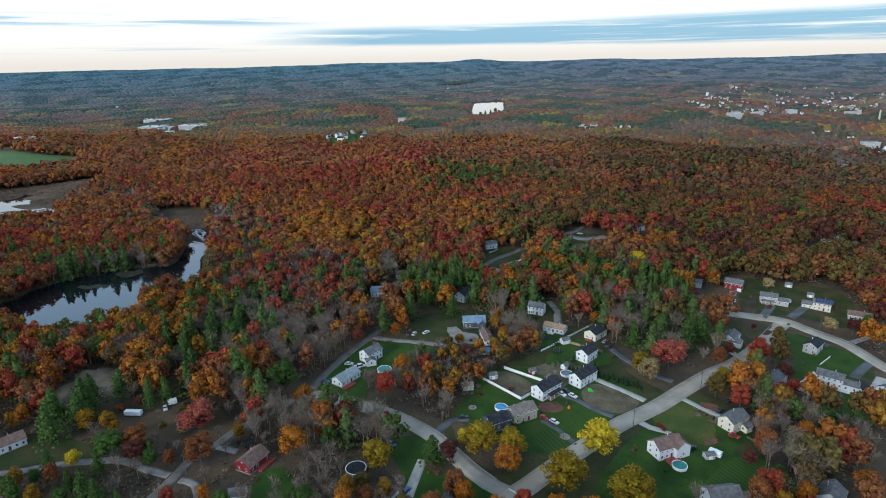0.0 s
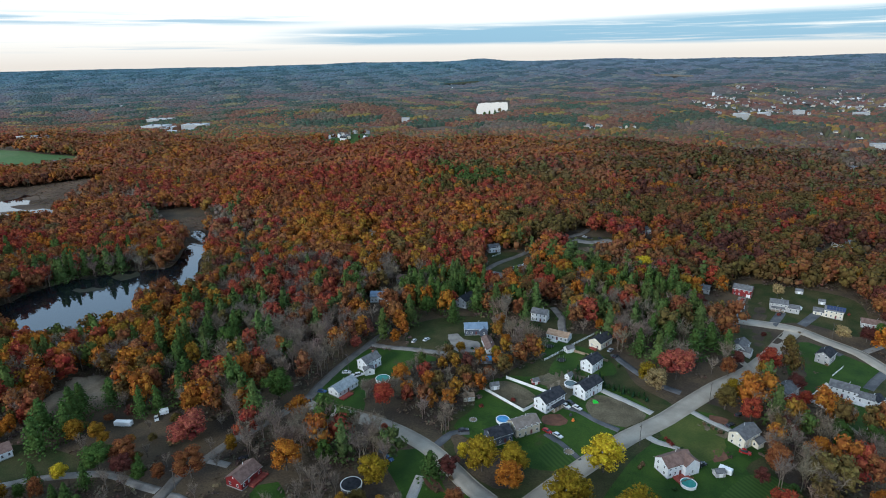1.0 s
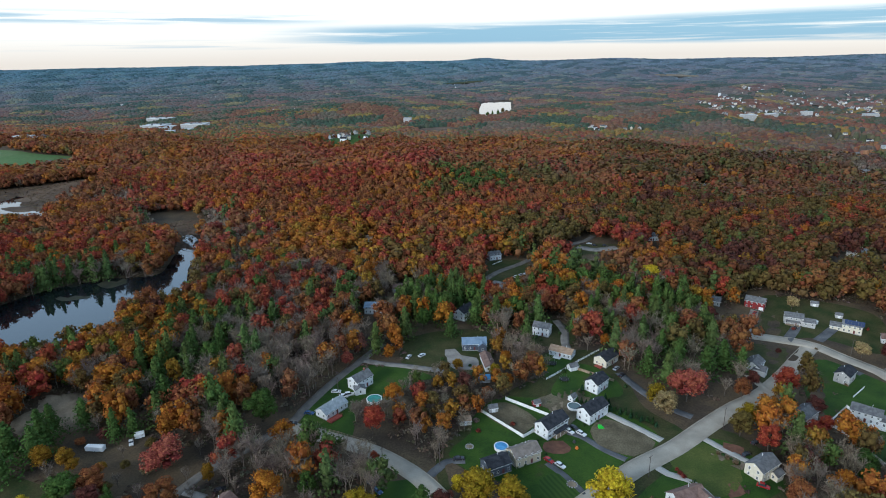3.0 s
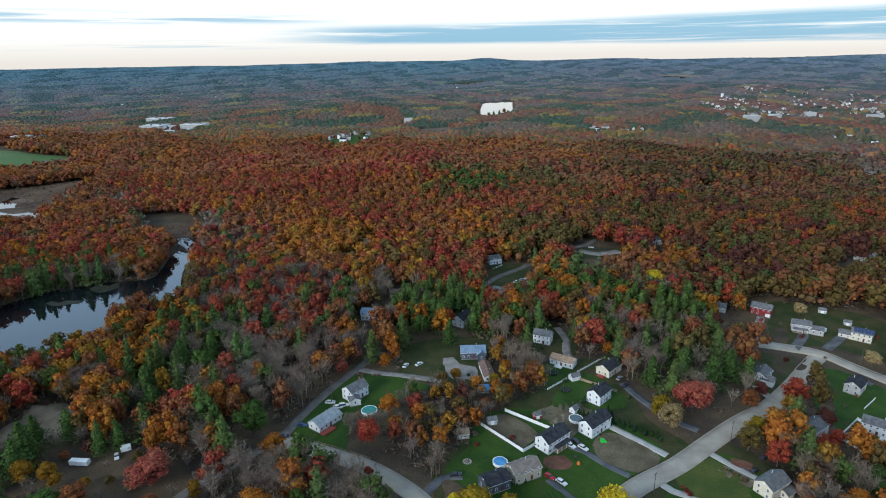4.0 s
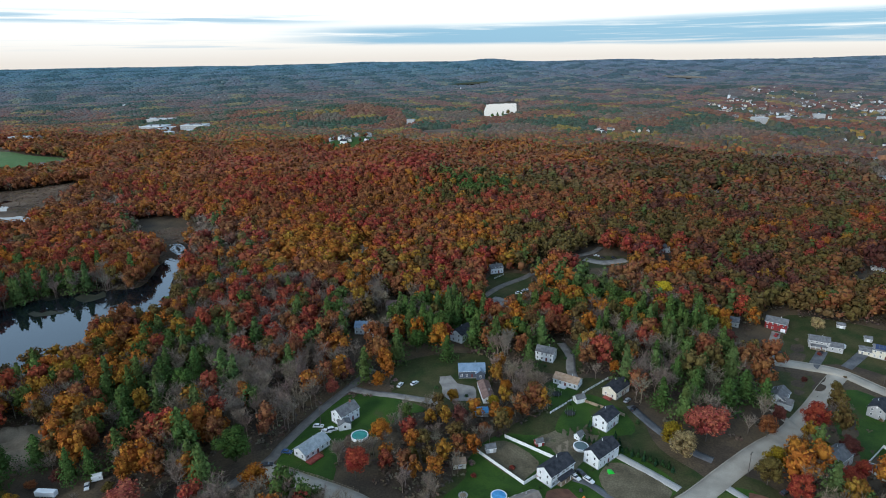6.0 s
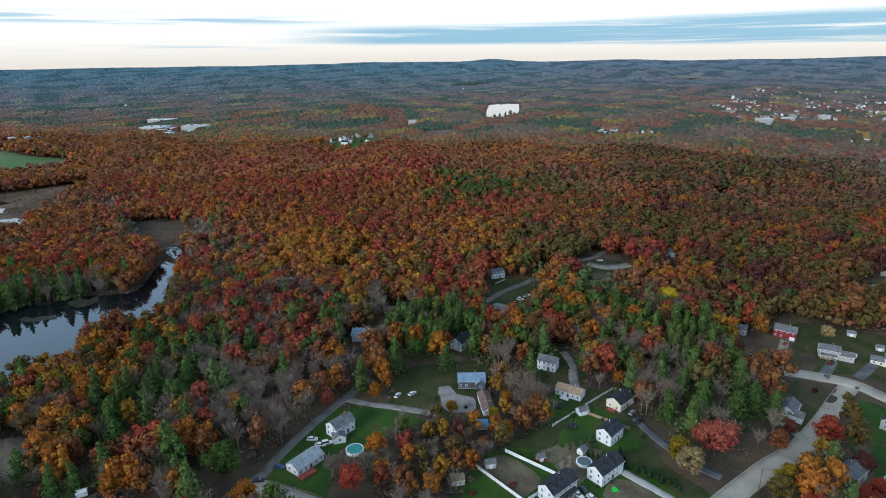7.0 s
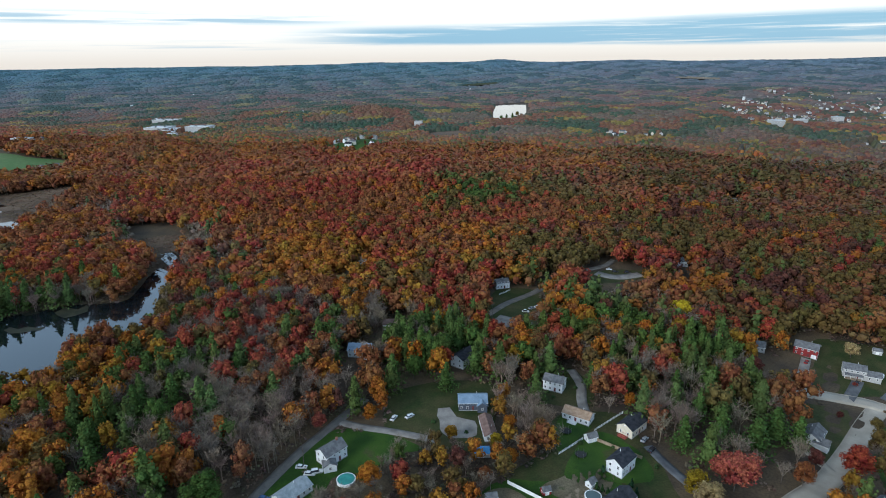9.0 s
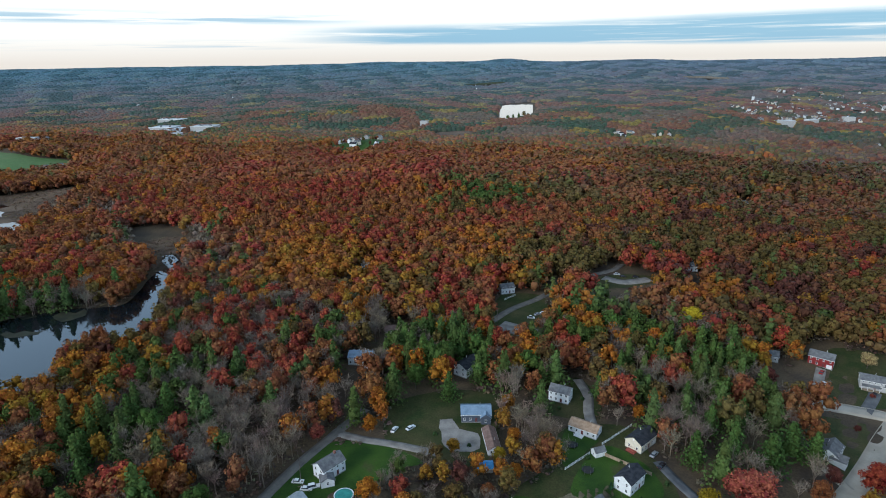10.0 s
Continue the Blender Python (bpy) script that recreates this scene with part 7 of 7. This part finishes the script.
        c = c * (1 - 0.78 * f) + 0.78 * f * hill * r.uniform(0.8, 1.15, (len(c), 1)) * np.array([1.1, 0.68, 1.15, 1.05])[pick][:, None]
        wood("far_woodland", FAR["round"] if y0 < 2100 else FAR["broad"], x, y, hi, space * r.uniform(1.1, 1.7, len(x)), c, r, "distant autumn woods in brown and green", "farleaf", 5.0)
        y0 = y1


LONE = [
    (-168.0, 180.3, 10, 11, "maroon", "dark russet tree beside a parking place"),
    (-165.7, 192.1, 7, 7, "bare", "small leafless tree by a parking place"),
    (-153.4, 188.1, 7, 8, "bare", "small leafless tree by a parking place"),
    (-176.8, 208.3, 6, 6, "bare", "small leafless tree by a parking place"),
    (-140.3, 199.4, 8, 8, "bare", "leafless tree beside a drive"),
    (-132.0, 190.4, 8, 9, "bare", "leafless tree beside a drive"),
    (-134.0, 206.2, 9, 9, "bare", "leafless tree beside a drive"),
    (-151.3, 180.2, 8, 8, "rust", "rust-brown sapling by a parking place"),
    (-167.1, 187.2, 6, 7, "olive", "olive-brown sapling by a parking place"),
    (-156.8, 214.0, 7, 8, "bare", "leafless tree beside a drive"),
    (-136.8, 217.7, 10, 10, "bare", "leafless tree beside a drive"),
    (-145.5, 216.1, 8, 8, "bare", "leafless tree beside a drive"),
    (-159.0, 178.7, 8, 9, "green", "green leafy sapling in scrub"),
    (-196.1, 198.7, 9, 10, "gold", "golden tree in front of pines"),
    (-224, 1712, 16, 13, "pine", "dark pine at the shore of a far lake"),
    (-212, 1738, 17, 13, "pine", "dark pine at the shore of a far lake"),
    (-204, 1788, 17, 14, "olive", "dark olive tree at the shore of a far lake"),
    (-236, 1700, 13, 13, "green", "green tree at the shore of a far lake"),
    (-197, 286, 20, 13, "pine", "tall green pine between orange and bare trees"),
    (-181, 281, 18, 13, "green", "tall green-leaved tree between bare trees"),
    (-188, 300, 19, 12, "pine", "tall green pine between orange and bare trees"),
    (-171, 329, 17, 11, "pine", "green pine in bare woods"),
    (-214.3, 186, 19, 14, "pine", "dense green pine beside a lawn"),
    (44.9, 320.9, 18, 12, "pine", "tall green pine beside a black drive"),
    (60.9, 329.3, 19, 14, "pine", "tall green pine in a roadside grove"),
    (94.6, 339.4, 16, 12, "pine", "green pine at the edge of a grove"),
    (54.2, 343.7, 17, 11, "pine", "slim green pine among bare trees"),
    (68.6, 352.3, 17, 11, "pine", "slim green pine among bare trees"),
    (46.4, 361.9, 17, 10, "pine", "slim green pine among bare trees"),
    (46.1, 293.0, 12, 12, "amber", "golden-olive oak beside a black drive"),
    (97.5, 326.4, 10, 9, "maroon", "dark maroon tree at the edge of a grove"),
    (80.5, 310.5, 11, 10, "bare", "thin leafless tree beside the street"),
    (88.7, 311.9, 11, 10, "rust", "rust-brown tree beside the street"),
    (15.2, 342, 11, 9, "bare", "leafless tree beside a gravel drive"),
    (6.7, 363, 15, 8, "pine", "slim green pine by a gravel drive"),
    (17.5, 385.1, 17, 9, "pine", "tall slim pine in bare woods"),
    (-32.1, 302.9, 8, 8, "amber", "orange-red maple behind a long outbuilding"),
    (-51.8, 303.9, 8, 8, "gold", "small golden tree beside a lot"),
    (-63.5, 343.7, 16, 11, "pine", "dark green pine behind a house"),
    (-91.8, 343.8, 17, 12, "pine", "tall green pine by a yard"),
    (-82.1, 349, 15, 11, "green", "green tree by a yard"),
    (-91.3, 309.8, 9, 9, "orange", "orange tree beside a lawn"),
    (-111.4, 298.1, 9, 9, "pink", "salmon-orange tree by the lane"),
    (107.6, 317.4, 9, 8, "orange", "orange-red maple by the street"),
    (121.8, 298.7, 10, 10, "red", "bright red maple by a white fence"),
    (116.8, 275.6, 9, 9, "gold", "golden tree in bare woods"),
    (84, 284.9, 13, 11, "amber", "golden-olive tree beside the street"),
    (112, 239.1, 8, 8, "yellow", "small yellow tree in bare woods"),
    (124.2, 262.1, 12, 10, "green", "round green tree behind a fence"),
    (89.3, 216.3, 9, 13, "pine", "dark spreading yew behind a lawn"),
    (122.3, 220.9, 10, 14, "orange", "orange oak at a lawn's edge"),
    (81.2, 224.7, 8, 8, "maroon", "dark red tree beside a lawn"),
    (21.3, 219.1, 17, 19, "yellow", "bright yellow maple beside the street"),
    (-26.3, 209.7, 16, 17, "amber", "golden-olive oak beside a lawn"),
    (-14, 210.8, 15, 14, "amber", "olive oak beside a lawn"),
    (-14.4, 202.3, 12, 14, "orange", "orange maple beside the street"),
    (-34.8, 215, 9, 8, "yellow", "small yellow tree beside a drive"),
    (7.7, 195.2, 17, 20, "amber", "large golden oak by the crossing"),
    (31.1, 191.1, 16, 19, "amber", "large golden-olive oak on a lawn"),
    (-67.1, 194.4, 13, 14, "amber", "olive-gold tree in a front yard"),
    (-78.6, 244, 15, 12, "red", "deep red maple by a house"),
    (-76.2, 268.6, 11, 11, "orange", "orange oak in a yard"),
    (-59, 257.1, 8, 9, "olive", "olive-brown oak in a yard"),
    (61.1, 300.1, 18, 19, "pink", "salmon-red maple beside the street"),
    (50.2, 285.9, 13, 13, "tanned", "tan thin-leaved willow by the street"),
    (113.6, 328.7, 16, 14, "red", "dark red maple above the street"),
    (79.5, 276.7, 13, 12, "olive", "olive oak beside the street"),
    (89.2, 233.4, 14, 12, "rust", "rust-brown oak behind a house"),
    (-103.6, 195.2, 15, 15, "orange", "orange oak by the street"),
    (-139.5, 184, 14, 15, "rust", "rust-red maple by the lane"),
    (-131.2, 243, 17, 18, "green", "round green tree in bare woods"),
    (84.9, 338.2, 18, 17, "pine", "dark green pine by the street"),
    (74.2, 327, 18, 16, "pine", "dark green pine by the street"),
    (-72.2, 226.8, 5, 5, "red", "small red tree beside the street"),
    (-28.5, 316.5, 9, 9, "orange", "orange maple behind a long outbuilding"),
    (-24.4, 294.5, 8, 8, "orange", "small orange oak behind yards"),
    (-33.7, 282, 7, 8, "rust", "small rust-brown oak behind yards"),
    (-154.3, 205.9, 13, 20, "pink", "pinkish thinning tree in bare woods"),
    (122.4, 313.2, 11, 11, "maroon", "dark maroon maple on a lawn"),
    (184.1, 382.6, 11, 13, "maroon", "dark maroon maple before a house"),
    (196.1, 394.2, 8, 8, "green", "round green yard tree"),
    (-45.5, 202.2, 13, 12, "pine", "dark pine beside the street"),
    (-38.7, 203.7, 10, 12, "maroon", "dark red tree beside the street"),
    (24.6, 347.9, 9, 8, "orange", "small orange tree by a drive"),
    (125.1, 377.3, 4, 4.5, "maroon", "small maroon ornamental tree"),
    (112.4, 286.7, 11, 13, "red", "bright red maple by a white fence"),
    (89.1, 270.1, 13, 11, "red", "red maple beside the street"),
    (-112.6, 228.4, 13, 13, "orange", "orange-red maple by the street"),
    (-219.9, 216.9, 16, 13, "pine", "tall pine beside a sandy lot"),
    (-209.1, 223.9, 16, 12, "pine", "tall pine beside a sandy lot"),
    (-207.3, 203.9, 4, 7, "olive", "low olive scrub beside a parking place"), (-201, 212, 4, 6, "rust", "low rust-brown scrub beside a lot"), (-169.4, 216.2, 5, 7, "olive", "low olive scrub beside a drive"),
    (-157.2, 210.6, 5, 8, "rust", "low rust-brown scrub beside a drive"), (-179.6, 199.3, 4, 7, "gold", "low golden scrub by a parking place"), (-170.7, 202.3, 4, 6, "olive", "low olive scrub by a parking place"), (-191.1, 197, 6, 8, "gold", "low golden scrub by a parking place"), (-159.4, 200.9, 4, 7, "tanned", "low tan scrub by a parking place"),
    (-212.4, 217.4, 9, 9, "bare", "small leafless tree at a sandy lot"), (-199.9, 221.5, 11, 10, "bare", "small leafless tree at a sandy lot"), (-192.8, 217, 7, 8, "maroon", "small dark red tree at a sandy lot"),
    (-188.2, 218.1, 17, 9, "pine", "tall dark spruce beside a parking place"),
    (-215.3, 207.4, 20, 16, "pine", "broad dark pine beside a sandy lot"),
    (-183, 222.8, 15, 9, "pine", "tall grey-green spruce beside a parking place"),
    (-200.4, 263.6, 17, 13, "pine", "dense green pine among bare trees"),
    (-184.2, 247.4, 17, 14, "pine", "dense green pine among bare trees"),
    (-222.7, 197.8, 19, 16, "pine", "dense pine beside a lawn"),
    (-210.6, 199.1, 18, 15, "pine", "dense pine beside a lawn"),
    (-204, 195.4, 12, 10, "gold", "golden tree in front of pines"),
    (-180.1, 180.8, 13, 15, "green", "green leafy tree by a lawn"),
    (-190.1, 171.9, 9, 9, "yellow", "yellow tree by a path"),
    (-170.9, 186.3, 13, 13, "rust", "rust-brown maple in the woods"),
    (-7.4, 260.4, 4, 5, "red", "red shrub before a white house"),
    (127.9, 273.7, 11, 12, "green", "green tree behind a fence"),
    (139.4, 269.4, 12, 13, "green", "green tree behind a fence"),
    (110.6, 249.9, 12, 13, "orange", "orange tree in bare woods"),
    (-58.5, 177.5, 9, 10, "gold", "golden tree by a drive"),
    (-68.4, 180.4, 9, 10, "olive", "olive tree by a drive"),
    (59.8, 456.7, 15, 17, "yellow", "golden-yellow maple in the woods"),
    (-17.5, 484.5, 12, 11, "orange", "bright orange maple by the lane"),
    (-124.2, 311.8, 14, 10, "bare", "tall leafless tree by the lane"),
    (-112.7, 332.3, 13, 13, "bare", "leafless tree by a house"),
    (-32.2, 345.7, 18, 12, "bare", "tall pale leafless tree behind a house"),
    (149, 435.1, 10, 11, "tanned", "tan tree beside a drive"),
    (138.6, 372.7, 7, 8, "olive", "olive shrub at the street corner"),
    (171.1, 383.6, 10, 13, "tanned", "tan-leaved trees below a house"),
    (90.9, 399.7, 11, 10, "maroon", "maroon maple before a house"),
]
yards()
for row, n in ((np.array([(24.7, 285), (43.1, 277.4)]), 9), (np.array([(7.6, 289.6), (15.7, 284.6)]), 5)):
    for i in range(n):
        x, y = row[0] + (row[1] - row[0]) * i / (n - 1)
        shrub(x, y, 3.6 + 0.4 * math.sin(5 * i), 2.0, (0.022, 0.048, 0.016), "dark upright evergreen in a clipped row", True)
plant()
